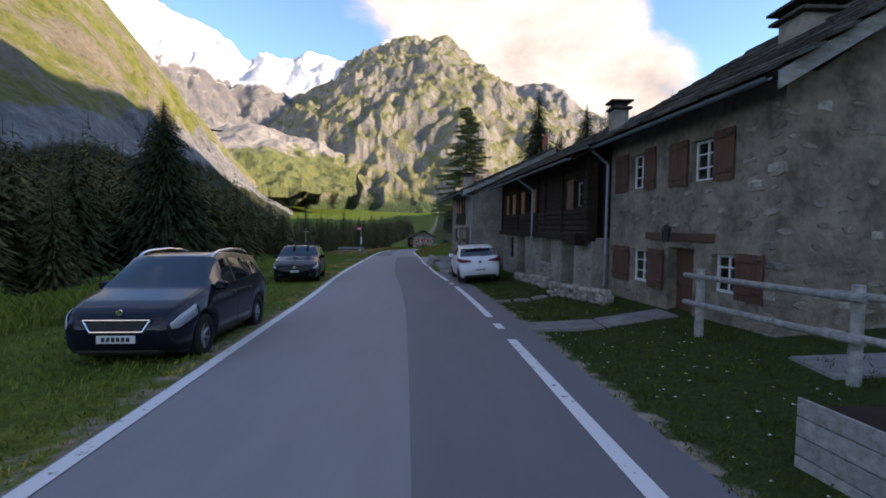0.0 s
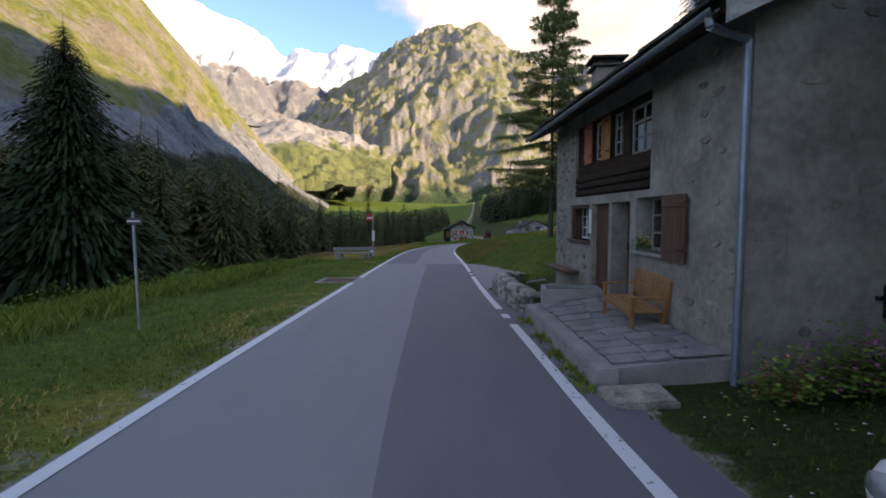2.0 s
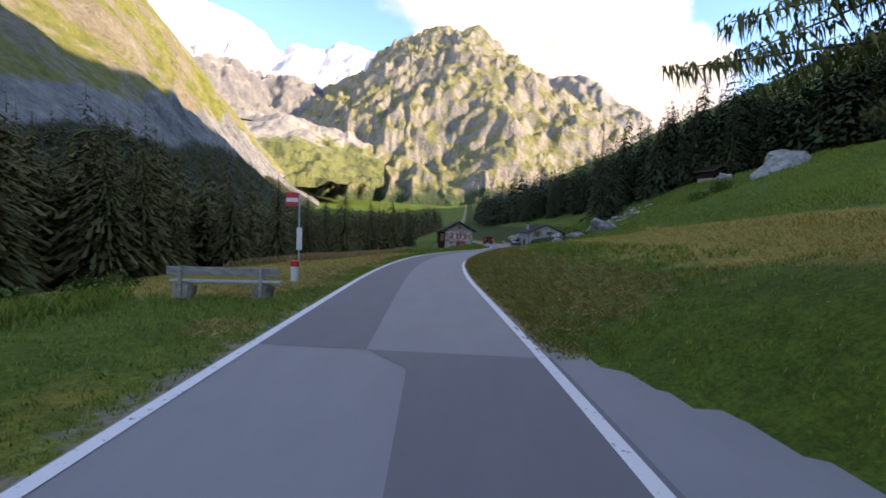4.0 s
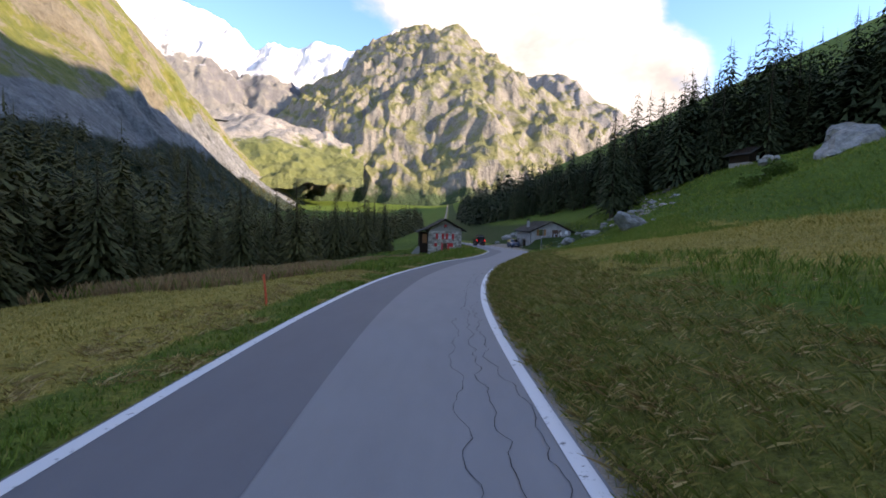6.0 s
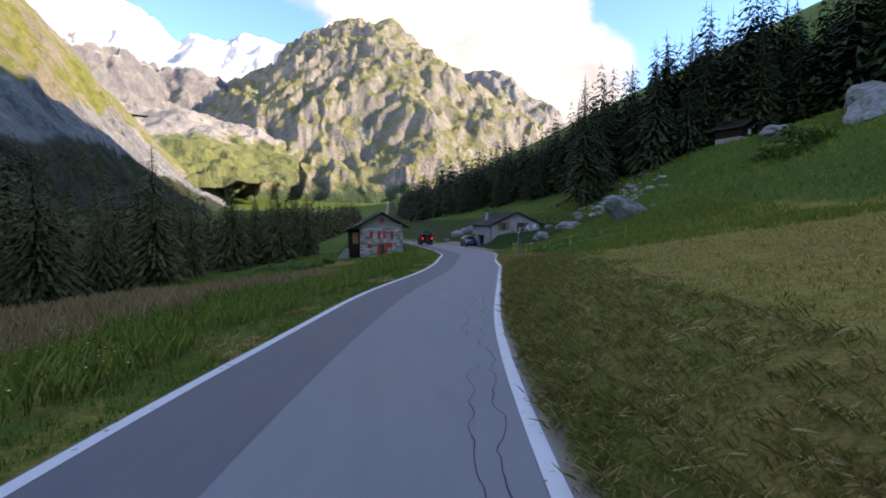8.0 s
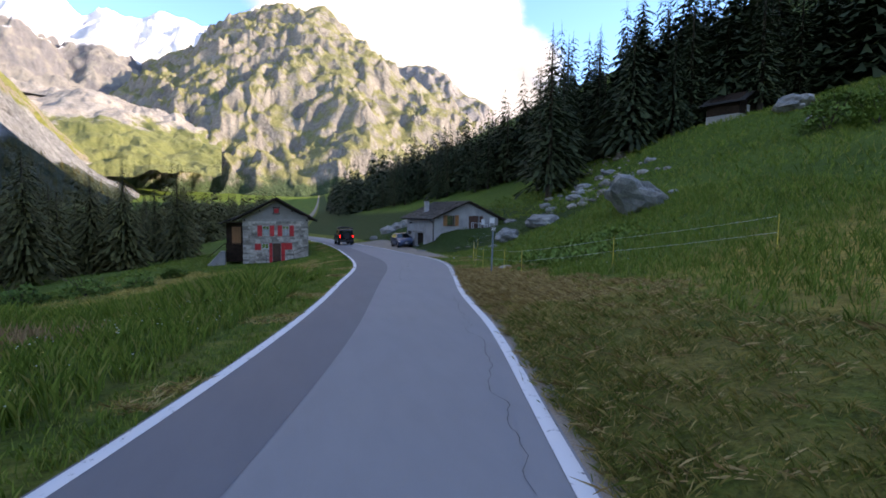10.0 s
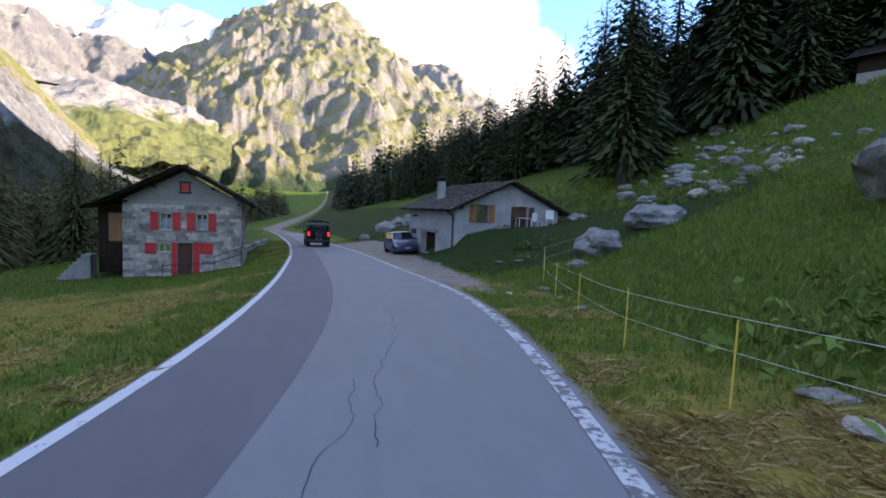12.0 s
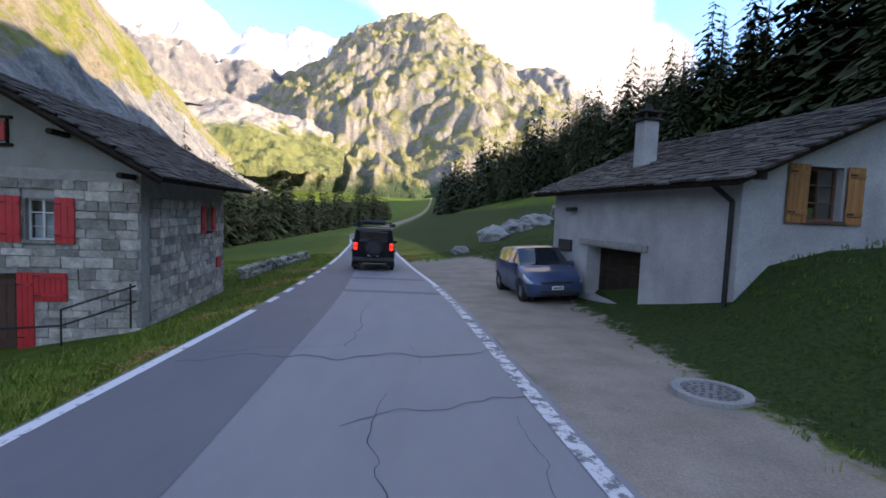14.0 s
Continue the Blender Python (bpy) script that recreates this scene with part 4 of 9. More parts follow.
def conifer(height, levels, per, spread, seed, mat, droop=0.35, fine=3, broad=0.2):
    rng = random.Random(seed)
    tree = thing("spruce_tree", "tall dark green spruce with drooping boughs", "tree")
    bm = bmesh.new()
    tube(bm, (0, 0, -0.6), (0, 0, height * 0.6), height * 0.018 + 0.05, height * 0.009, 9)
    tube(bm, (0, 0, height * 0.6), (0, 0, height * 0.97), height * 0.009, 0.015, 7)
    part("trunk", bm, M["bark"], tree)
    v, f = spruce_arrays(height, levels, per, spread, rng, droop, fine, broad)
    crown = new("crown", arrays("crown", v, f, mat))
    crown.parent = tree
    return tree


def larch(height, seed):
    """An open larch: level limbs with short hanging twigs set with needle tufts."""
    rng = random.Random(seed)
    tree = thing("larch_tree", "open larch with level limbs and thin hanging twigs", "tree")
    bm = bmesh.new()
    pts = [(0, 0, -0.5), (0.10, 0.05, height * 0.25), (0.02, 0, height * 0.55), (0.06, 0.02, height * 0.98)]
    for i in range(3):
        tube(bm, pts[i], pts[i + 1], 0.145 - 0.045 * i, 0.10 - 0.045 * i, 10)
    limbs = []
    for i in range(130):
        t = 0.20 + 0.78 * (i + rng.random()) / 130
        z = height * t
        a = rng.random() * 2 * math.pi
        ln = (3.4 * (1 - t) ** 0.7 + 0.25) * rng.uniform(0.7, 1.15)
        rise = rng.uniform(-0.22, 0.06)
        end = (math.cos(a) * ln, math.sin(a) * ln, z + rise * ln)
        tube(bm, (0.03, 0, z), end, 0.035 * (1 - 0.6 * t), 0.008, 5)
        limbs.append((a, ln, z, rise))
    part("trunk", bm, M["bark"], tree)
    vs, fs = [], []
    for a, ln, z, rise in limbs:
        ca, sa = math.cos(a), math.sin(a)
        for k in range(int(25 + ln * 75)):
            u = rng.uniform(0.18, 1.05)
            side = rng.choice((-1, 1)) * rng.uniform(0.05, 0.42) * (1.2 - u * 0.6)
            px, py, pz = ca * ln * u - sa * side, sa * ln * u + ca * side, z + rise * ln * u
            hang = rng.uniform(0.08, 0.34)
            w = rng.uniform(0.006, 0.016)
            dx, dy = rng.uniform(-0.14, 0.14), rng.uniform(-0.14, 0.14)
            b = len(vs)
            cx, cy = ca * ln * u - sa * side * 0.55, sa * ln * u + ca * side * 0.55
            vs += [(cx, cy, pz), (px + w, py, pz + 0.02), (px + dx, py + dy, pz - hang), (px - w * 2, py - w, pz - 0.03)]
            fs += [(b, b + 1, b + 3), (b + 1, b + 2, b + 3)]
    crown = new("crown", arrays("crown", vs, fs, M["larch"]))
    crown.parent = tree
    return tree


def stand(tree, x, y, scale=1.0, turn=0.0, label=""):
    tree.matrix_basis = Matrix.Translation((x, y, ground_z(x, y) - 0.1)) @ Matrix.Rotation(turn, 4, "Z") @ Matrix.Scale(scale, 4)
    if label:
        tree["label"] = label
    return tree


def more(tree, x, y, scale, turn, label="", group=""):
    c = copy_thing(tree, Matrix.Identity(4))
    stand(c, x, y, scale, turn, label)
    if group:
        c["group"] = group
    return c


larch_by_lane = stand(larch(12.6, 4), 2.0, 45.25)
larch_by_lane["label"] = "open larch beside the mouth of the lane"
tall = conifer(18, 56, 46, 3.5, 11, M["spruce"], fine=5, broad=0.065)
slim = conifer(17, 54, 44, 2.9, 12, M["spruce"], fine=5, broad=0.065)
wide = conifer(15, 60, 76, 4.3, 13, M["spruce"], droop=0.42, fine=7, broad=0.05)
mids = [conifer(h, 36, 20, q, 30 + i, M["spruce"], droop=d, fine=3, broad=0.095) for i, (h, q, d) in enumerate(((18, 3.4, 0.35), (17, 2.7, 0.3), (16, 3.8, 0.45), (19, 3.1, 0.4)))]
stand(wide, -30.5, 53.5, 1.38, 0.4, "broad dark spruce standing clear of the wood")
stand(tall, 8.3, 43.5, 0.66, 1.0, "dark spruce behind the last village house")
stand(slim, 9.6, 50.5, 0.62, 2.0, "dark spruce at the foot of the meadow")
for i, (x, y, q) in enumerate(((13.5, 47.0, 0.62), (16.5, 48.5, 0.7), (-34.0, 45.0, 1.0), (-36.0, 60.0, 1.1))):
    stand(mids[i], x, y, q, i * 1.3, "dark spruce at the edge of the wood")
kinds = (tall, slim)
rng = random.Random(77)
for x, y, s in ((11.5, 48.5, 0.5), (12.5, 52.5, 0.62), (14.5, 50, 0.7), (15.5, 55.5, 0.6), (17.5, 52.0, 0.75), (10.5, 45.5, 0.45), (19.5, 58, 0.62)):
    more(rng.choice(kinds), x, y, s, rng.random() * 6, "dark spruce at the edge of the meadow", "spruces behind the village")
# the wood's edge towards the stream
def left_size(y):
    """The trees by the stream grow smaller up the valley."""
    return float(np.interp(y, [35, 65, 95, 130, 300, 500], [0.76, 0.82, 0.76, 0.66, 0.6, 0.8]))


lights = [conifer(h, 36, 20, q, 50 + i, M["spruce_open"], droop=d, fine=3, broad=0.095) for i, (h, q, d) in enumerate(((18, 3.6, 0.35), (16, 3.9, 0.45), (17, 3.2, 0.4)))]
for i, (x, y) in enumerate(((-31.0, 30.0), (-33.0, 20.0), (-35.0, 70.0))):
    stand(lights[i], x, y, 1.0, i * 1.3, "dark spruce in the wood by the stream")
near_left = []
for i in range(2600):
    y = rng.uniform(-30, 210)
    d = rng.uniform(17, 62)
    edge = float(np.interp(y, [-30, 20, 45, 60, 110, 130, 170, 210], [24, 24, 22, 24, 26, 24, 15, 12]))
    if d < edge or d > edge + 26:
        continue
    x = left_edge(y) - d
    if any((x - a) ** 2 + (y - b) ** 2 < 9.5 for a, b in near_left) or (x + 30.5) ** 2 + (y - 53.5) ** 2 < 40:
        continue
    near_left.append((x, y))
    if len(near_left) >= 190:
        break
for x, y in near_left:
    more(rng.choice(lights), x, y, rng.uniform(0.75, 1.15) * left_size(y), rng.random() * 6, "dark spruce in the wood by the stream", "spruces by the stream")


def right_wood_edge(y):
    return float(np.interp(y, [40, 90, 115, 130, 142, 150, 155, 161, 190, 230, 300], [75, 76, 71, 61, 52, 43, 37, 35, 31, 25, 16]))


def right_size(y):
    """The hillside trees grow smaller up the valley too."""
    return float(np.interp(y, [80, 140, 165, 180, 198, 230, 300, 450], [1.05, 1.05, 1.0, 0.9, 0.66, 0.66, 0.85, 1.0]))


near_right = []
for i in range(6000):
    y = rng.uniform(75, 260)
    e = right_wood_edge(y)
    d = e + rng.uniform(0, 22)
    x = right_edge(y) + d
    if any((x - a) ** 2 + (y - b) ** 2 < 8.0 for a, b in near_right):
        continue
    near_right.append((x, y))
    if len(near_right) >= 150:
        break
for x, y in near_right:
    more(rng.choice(mids), x, y, rng.uniform(0.7, 1.25) * right_size(y), rng.random() * 6, "dark spruce at the edge of the hillside wood", "spruces on the hillside")


for x, y, q in ((26.5, 154.0, 1.12), (30.0, 157.5, 1.0), (28.5, 161.5, 1.05), (35.0, 166.0, 1.1), (52.0, 166.0, 1.2), (56.0, 163.0, 1.25)):
    more(rng.choice(mids), x, y, q, rng.random() * 6, "tall dark spruce standing out from the hillside wood", "spruces on the hillside")


def far_wood(name, spots, label, mat, seed, size=1.0, form=(11, 8, 0.38)):
    """One joined wood of many simpler conifers."""
    r = random.Random(seed)
    forms = [spruce_arrays(18, form[0], form[1], 3.5, random.Random(seed + k), 0.4, 2, form[2]) for k in range(5)]
    vv, ff, off = [], [], 0
    for x, y, *height in spots:
        v, f = forms[r.randrange(5)]
        s, a = r.uniform(0.45, 1.25) * (size(y) if callable(size) else size), r.random() * 6.28
        c, sn = math.cos(a) * s, math.sin(a) * s
        z = height[0] if height else ground_z(x, y)
        vv.append(np.column_stack((x + v[:, 0] * c - v[:, 1] * sn, y + v[:, 0] * sn + v[:, 1] * c, z + v[:, 2] * s)))
        ff.append(f + off)
        off += len(v)
    tagged(new(name, arrays(name, np.concatenate(vv), np.concatenate(ff), mat)), label, "wood", kind="stuff")


spots = []
for i in range(1250):
    y = rng.uniform(-60, 480)
    base = float(np.interp(y, [-60, 20, 60, 120, 170, 210, 520], [46, 45, 46, 50, 40, 16, 14]))
    d = base + rng.random() ** 1.6 * 140
    spots.append((left_edge(y) - d, y))
front = []
for i in range(420):
    y = rng.uniform(-15, 115)
    front.append((left_edge(y) - float(np.interp(y, [-15, 60, 115], [29, 30, 36])) - rng.random() ** 1.3 * 26, y))
front = [q for q in front if (q[0] + 30.5) ** 2 + (q[1] - 53.5) ** 2 > 30]
far_wood("spruce_wood", front, "dark spruce wood behind the meadow edge", M["spruce_open"], 33, lambda y: 1.2 * left_size(y), (18, 12, 0.2))
far_wood("spruce_wood", spots, "dense dark spruce wood along the stream", M["spruce_open"], 31, lambda y: 1.35 * left_size(y))
spots = []
for i in range(1400):
    y = rng.uniform(80, 620)
    d = right_wood_edge(y) + 30 * (1 - ease(190, 260, y)) + rng.random() ** 1.3 * 160
    spots.append((right_edge(y) + d, y))
front = []
for i in range(560):
    y = rng.uniform(95, 235)
    front.append((right_edge(y) + right_wood_edge(y) + 5 + rng.random() * 38, y))
far_wood("spruce_wood", front, "dark spruce wood above the hillside meadow", M["spruce"], 49, lambda y: 1.25 * right_size(y), (18, 12, 0.2))
far_wood("spruce_wood", spots, "dense dark spruce wood on the hillside", M["spruce"], 47, lambda y: 1.3 * right_size(y))


# the woods that climb the lower flank to the foot of the cliffs
share = np.zeros(len(flank.data.vertices))
flank.data.attributes["down"].data.foreach_get("value", share)
spots = []
low = [v.co for v, w in zip(flank.data.vertices, share) if w > 0.735 and math.hypot(v.co.x, v.co.y) < 1500 and math.atan2(v.co.x, v.co.y) < -0.34]
for i in range(1800):
    p = rng.choice(low)
    spots.append((p.x + rng.uniform(-7, 7), p.y + rng.uniform(-7, 7), p.z - 3))
far_wood("spruce_wood", spots, "dark spruce wood below the cliffs", M["spruce_open"], 61, lambda y: 0.95, (8, 6, 0.46))


def shrub(size, seed, mat):
    """A leafy bush: many small leaf blades on a few stems."""
    r = random.Random(seed)
    bush = thing("bush", "low leafy green bush", "bush")
    bm = bmesh.new()
    for i in range(7):
        a = r.random() * 6.28
        tube(bm, (0, 0, -0.1), (math.cos(a) * size * 0.5, math.sin(a) * size * 0.5, size * r.uniform(0.5, 0.8)), 0.02 * size, 0.006, 5)
    part("stem", bm, M["bark"], bush)
    vs, fs = [], []
    for i in range(900):
        a, e, q = r.random() * 6.28, math.asin(r.random()), size * (0.55 + 0.45 * r.random() ** 0.5)
        q *= 0.8 + 0.35 * noise.noise(Vector((math.cos(a) * 1.5, math.sin(a) * 1.5, e * 2 + seed)))
        p = Vector((math.cos(a) * math.cos(e) * q, math.sin(a) * math.cos(e) * q, math.sin(e) * q * 0.85))
        l = size * r.uniform(0.06, 0.12)
        u = Vector((r.uniform(-1, 1), r.uniform(-1, 1), r.uniform(-0.6, 0.8))).normalized() * l
        w = u.cross(Vector((r.random(), r.random(), 1))).normalized() * l * 0.45
        b = len(vs)
        vs += [p - u * 0.4, p + w, p + u, p - w]
        fs.append((b, b + 1, b + 2, b + 3))
    leaves = new("leaves", arrays("leaves", [tuple(v) for v in vs], fs, mat))
    leaves.parent = bush
    return bush


bush_a, bush_b = shrub(1.0, 3, M["leaf"]), shrub(1.0, 8, M["leaf"])
stand(bush_a, -15.0, 24.0, 1.1)
stand(bush_b, -13.5, 48.0, 0.9)
for x, y, s in [(-12.2, 16, 0.7), (-13, 20, 0.9), (-14.5, 28, 1.2), (-16, 33, 1.3), (-14.0, 38, 0.9), (-15.5, 43, 1.2), (-17, 47, 1.4), (-15.2, 52, 1.0), (-17, 57, 1.1), (-19, 61, 1.2), (-13.0, 34, 0.6), (-12.8, 41, 0.6), (-18, 38, 1.6), (-20, 45, 1.8), (-19, 28, 1.8), (-17, 18, 1.6), (-16, 10, 1.5), (-11.5, 9, 0.8),
                (-13.5, 128, 1.6), (-12, 131, 1.3), (-15.5, 126, 1.5), (-11.5, 136, 1.1), (-10, 158, 1.0), (6.2, 46.5, 0.7), (4.2, 47.5, 0.5), (12.6, 140.5, 0.8), (15.5, 152, 1.3), (18, 150, 1.5), (34, 122, 2.2), (36, 127, 2.6), (38.5, 124, 2.4), (42, 131, 2.8), (2.85, 26.6, 0.55)]:
    more(rng.choice((bush_a, bush_b)), x, y, s, rng.random() * 6, "", "bushes along the meadows")

# ---- houses ----
def wall_mesh(length, height, thick, holes, gable=0.0, top=None):
    """A wall along +x from the origin, its outer face at y = 0, with real openings (x0, x1, z0, z1) through it."""
    bm = bmesh.new()
    xs = sorted({0.0, length, *[h[0] for h in holes], *[h[1] for h in holes]})
    zs = sorted({0.0, height, *[h[2] for h in holes], *[h[3] for h in holes]})
    def open_at(x, z):
        return any(h[0] < x < h[1] and h[2] < z < h[3] for h in holes)
    cache = {}
    def vert(x, y, z):
        key = (round(x, 4), round(y, 4), round(z, 4))
        if key not in cache:
            cache[key] = bm.verts.new(key)
        return cache[key]
    for i in range(len(xs) - 1):
        for j in range(len(zs) - 1):
            x0, x1, z0, z1 = xs[i], xs[i + 1], zs[j], zs[j + 1]
            cx, cz = (x0 + x1) / 2, (z0 + z1) / 2
            if open_at(cx, cz):
                continue
            for y in (0.0, thick):
                bm.faces.new([vert(x0, y, z0), vert(x1, y, z0), vert(x1, y, z1), vert(x0, y, z1)])
            for dx, dz, a, b in ((-1, 0, (x0, z0), (x0, z1)), (1, 0, (x1, z0), (x1, z1)), (0, -1, (x0, z0), (x1, z0)), (0, 1, (x0, z1), (x1, z1))):
                nx, nz = cx + dx * (x1 - x0) / 2 + dx * 1e-3, cz + dz * (z1 - z0) / 2 + dz * 1e-3
                if not (0 < nx < length and 0 < nz < height) or open_at(nx, nz):
                    bm.faces.new([vert(a[0], 0, a[1]), vert(b[0], 0, b[1]), vert(b[0], thick, b[1]), vert(a[0], thick, a[1])])
    if gable:
        tri = []
        for y in (0.0, thick):
            tri.append([bm.verts.new((0, y, height)), bm.verts.new((length, y, height)), bm.verts.new((length / 2 if top is None else top, y, height + gable))])
            bm.faces.new(tri[-1])
        for a, b in ((1, 2), (2, 0)):
            bm.faces.new([tri[0][a], tri[0][b], tri[1][b], tri[1][a]])
    return bm


def along(x, y, z, slope):
    """The frame of a wall that starts at (x, y, z) and runs away along +y leaning by slope; its outer face looks to -x."""
    d = Vector((slope, 1, 0)).normalized()
    return Matrix((( d.x, d.y, 0, x), (d.y, -d.x, 0, y), (0, 0, 1, z), (0, 0, 0, 1)))


def facing(x, y, z, slope):
    """The frame of a wall that starts at (x, y, z) and runs to +x; its outer face looks back along the road."""
    d = Vector((1, -slope, 0)).normalized()
    return Matrix(((d.x, -d.y, 0, x), (d.y, d.x, 0, y), (0, 0, 1, z), (0, 0, 0, 1)))


def under(ob, parent, m):
    ob.parent = parent
    ob.matrix_basis = m
    return ob


def window(parent, m, x0, x1, z0, z1, bars=(1, 2), frame_mat="white_paint", depth=0.14, curtain=False, sill=None):
    """A casement set back in its opening: frame and glazing bars, panes, sill."""
    w = under(part("window", wall_mesh(x1 - x0, z1 - z0, 0.05, [(0.05, x1 - x0 - 0.05, 0.05, z1 - z0 - 0.05)]), M[frame_mat]), parent, m @ Matrix.Translation((x0, depth, z0)))
    a, h = x1 - x0, z1 - z0
    for i in range(1, bars[0] + 1):
        c = a * i / (bars[0] + 1)
        part("glazing_bar", boxed(c - 0.022, c + 0.022, 0.004, 0.044, 0.05, h - 0.05), M[frame_mat], w)
    for i in range(1, bars[1] + 1):
        c = h * i / (bars[1] + 1)
        part("glazing_bar", boxed(0.05, a - 0.05, 0.008, 0.04, c - 0.014, c + 0.014), M[frame_mat], w)
    g = part("pane", boxed(0.045, a - 0.045, 0.020, 0.026, 0.045, h - 0.045), M["glass"], w, "clear window pane")
    g.visible_shadow = False
    if curtain:
        part("curtain", boxed(0.08, a - 0.08, 0.075, 0.085, 0.05, h * 0.62), M["cloth"], w, "pale net curtain")
    if sill:
        part("sill", boxed(-0.08, a + 0.08, -depth - 0.07, 0.02, -0.07, 0.0, 0.01), M[sill], w)
    return w


def shutter(parent, m, x0, x1, z0, z1, mat, swing=0.0, out=0.02, ledges=True):
    """A boarded shutter folded back on the wall, a little open; swing in degrees."""
    a, h = x1 - x0, z1 - z0
    n = max(3, int(round(a / 0.12)))
    s = under(part("shutter", boxed(0.006, a - 0.006, -0.012, 0.0, 0.006, h - 0.006), M[mat]), parent, m @ Matrix.Translation((x0, -out, z0)) @ Matrix.Rotation(radians(swing), 4, "Z"))
    for i in range(n):
        part("board", boxed(a * i / n + 0.003, a * (i + 1) / n - 0.003, -0.03, -0.0125, 0, h, 0.004), M[mat], s)
    for z in (h * 0.14, h * 0.82):
        if ledges:
            part("ledge", boxed(0.02, a - 0.02, -0.052, -0.031, z, z + 0.09, 0.005), M[mat], s)
        part("hinge", boxed(0.0, 0.16, -0.058, -0.053, z + 0.03, z + 0.055), M["iron"], s)
    return s


def door(parent, m, x0, x1, z0, z1, mat="timber_brown", depth=0.2, handle=True):
    a, h = x1 - x0, z1 - z0
    n = max(4, int(a / 0.16))
    d = under(part("door", boxed(0.004, a - 0.004, 0.02, 0.05, 0.004, h - 0.004), M[mat]), parent, m @ Matrix.Translation((x0, depth, z0)))
    for i in range(n):
        part("board", boxed(a * i / n + 0.003, a * (i + 1) / n - 0.003, 0, 0.019, 0, h, 0.004), M[mat], d)
    for z in (h * 0.12, h * 0.5, h * 0.86):
        part("ledge", boxed(0.03, a - 0.03, -0.022, -0.001, z, z + 0.1, 0.004), M[mat], d)
    if handle:
        part("door_handle", tubed((a * 0.86, -0.05, h * 0.5), (a * 0.86, -0.05, h * 0.5 + 0.14), 0.012), M["iron"], d)
    return d


def slab_mesh(seed, a, b, t):
    """An irregular split stone slab, lying flat, about a by b."""
    r = random.Random(seed)
    bm = bmesh.new()
    pts = []
    for cx, cy in ((0, 0), (0.5, -0.04), (1, 0), (1.03, 0.5), (1, 1), (0.5, 1.0), (0, 1), (-0.03, 0.5)):
        pts.append((cx * a + r.uniform(-0.06, 0.06) * a, cy * b + r.uniform(-0.07, 0.07) * b))
    lo = [bm.verts.new((x, y, 0)) for x, y in pts]
    hi = [bm.verts.new((x * 0.97 + 0.01 * a, y * 0.97 + 0.01 * b, t * r.uniform(0.8, 1.2))) for x, y in pts]
    bm.faces.new(lo[::-1])
    bm.faces.new(hi)
    for i in range(8):
        bm.faces.new((lo[i], lo[(i + 1) % 8], hi[(i + 1) % 8], hi[i]))
    me = bpy.data.meshes.new("roof_slab")
    bm.to_mesh(me)
    bm.free()
    me.materials.append(M["slab"])
    return me


ROOF_SLABS = []      # laid at the end of the file: (roof, frame, length, run, a, b, seed)


def roof_plane(parent, m, length, run, thick=0.14, slabs=True, a=0.55, b=0.42, seed=1, name="roof", label="stone-slab roof"):
    """One roof slope: +x along the eave, +y up the slope, z out of it; boarding below, slabs above."""
    bm = boxed(0, length, 0, run, -thick, 0)
    r = under(part(name, bm, M["timber_dark"], None, label), parent, m)
    if slabs:
        ROOF_SLABS.append((r, length, run, a, b, seed))
    return r


def slope_frame(eave_a, eave_b, inward, rise):
    """A frame on a slope from the eave's two ends, the level direction inward, and the rise over it."""
    a, b = Vector(eave_a), Vector(eave_b)
    if (b - a).cross(Vector(inward)).z < 0:
        a, b = b, a
    x = (b - a).normalized()
    up = (Vector(inward) + Vector((0, 0, rise))).normalized()
    z = x.cross(up).normalized()
    return Matrix(((x.x, up.x, z.x, a.x), (x.y, up.y, z.y, a.y), (x.z, up.z, z.z, a.z), (0, 0, 0, 1)))


def gutter(parent, a, b, r=0.06):
    bm = bmesh.new()
    a, b = Vector(a), Vector(b)
    d = (b - a).normalized()
    side = d.cross(Vector((0, 0, 1))).normalized()
    rings = []
    for p in (a, b):
        ring = []
        for rr in (r, r - 0.008):
            ring += [bm.verts.new(p + side * (rr * math.cos(t)) + Vector((0, 0, rr * math.sin(t)))) for t in np.linspace(math.pi, 2 * math.pi, 8)]
        rings.append(ring)
    for i in range(7):
        bm.faces.new((rings[0][i], rings[0][i + 1], rings[1][i + 1], rings[1][i]))
        bm.faces.new((rings[0][8 + i], rings[1][8 + i], rings[1][9 + i], rings[0][9 + i]))
    return part("gutter", bm, M["zinc"], parent)


def pipe(parent, pts, r=0.045, mat="zinc"):
    bm = bmesh.new()
    for a, b in zip(pts, pts[1:]):
        tube(bm, a, b, r, r, 10)
    return part("downpipe", bm, M[mat], parent, "zinc downpipe")


def chimney(parent, x, y, z0, z1, w, mat="plaster_grey", cap=True, turn=0.0):
    c = part("chimney", boxed(-w / 2, w / 2, -w / 2, w / 2, z0, z1, 0.02), M[mat], parent)
    c.matrix_basis = Matrix.Translation((x, y, 0)) @ Matrix.Rotation(turn, 4, "Z")
    if cap:
        bm = boxed(-w * 0.68, w * 0.68, -w * 0.68, w * 0.68, z1 + 0.004, z1 + 0.07, 0.012)
        box(bm, -w * 0.42, w * 0.42, -w * 0.42, w * 0.42, z1 + 0.07, z1 + 0.2)
        box(bm, -w * 0.75, w * 0.75, -w * 0.7, w * 0.7, z1 + 0.2, z1 + 0.26, 0.015)
        part("chimney_cap", bm, M["slab"], c)
    return c


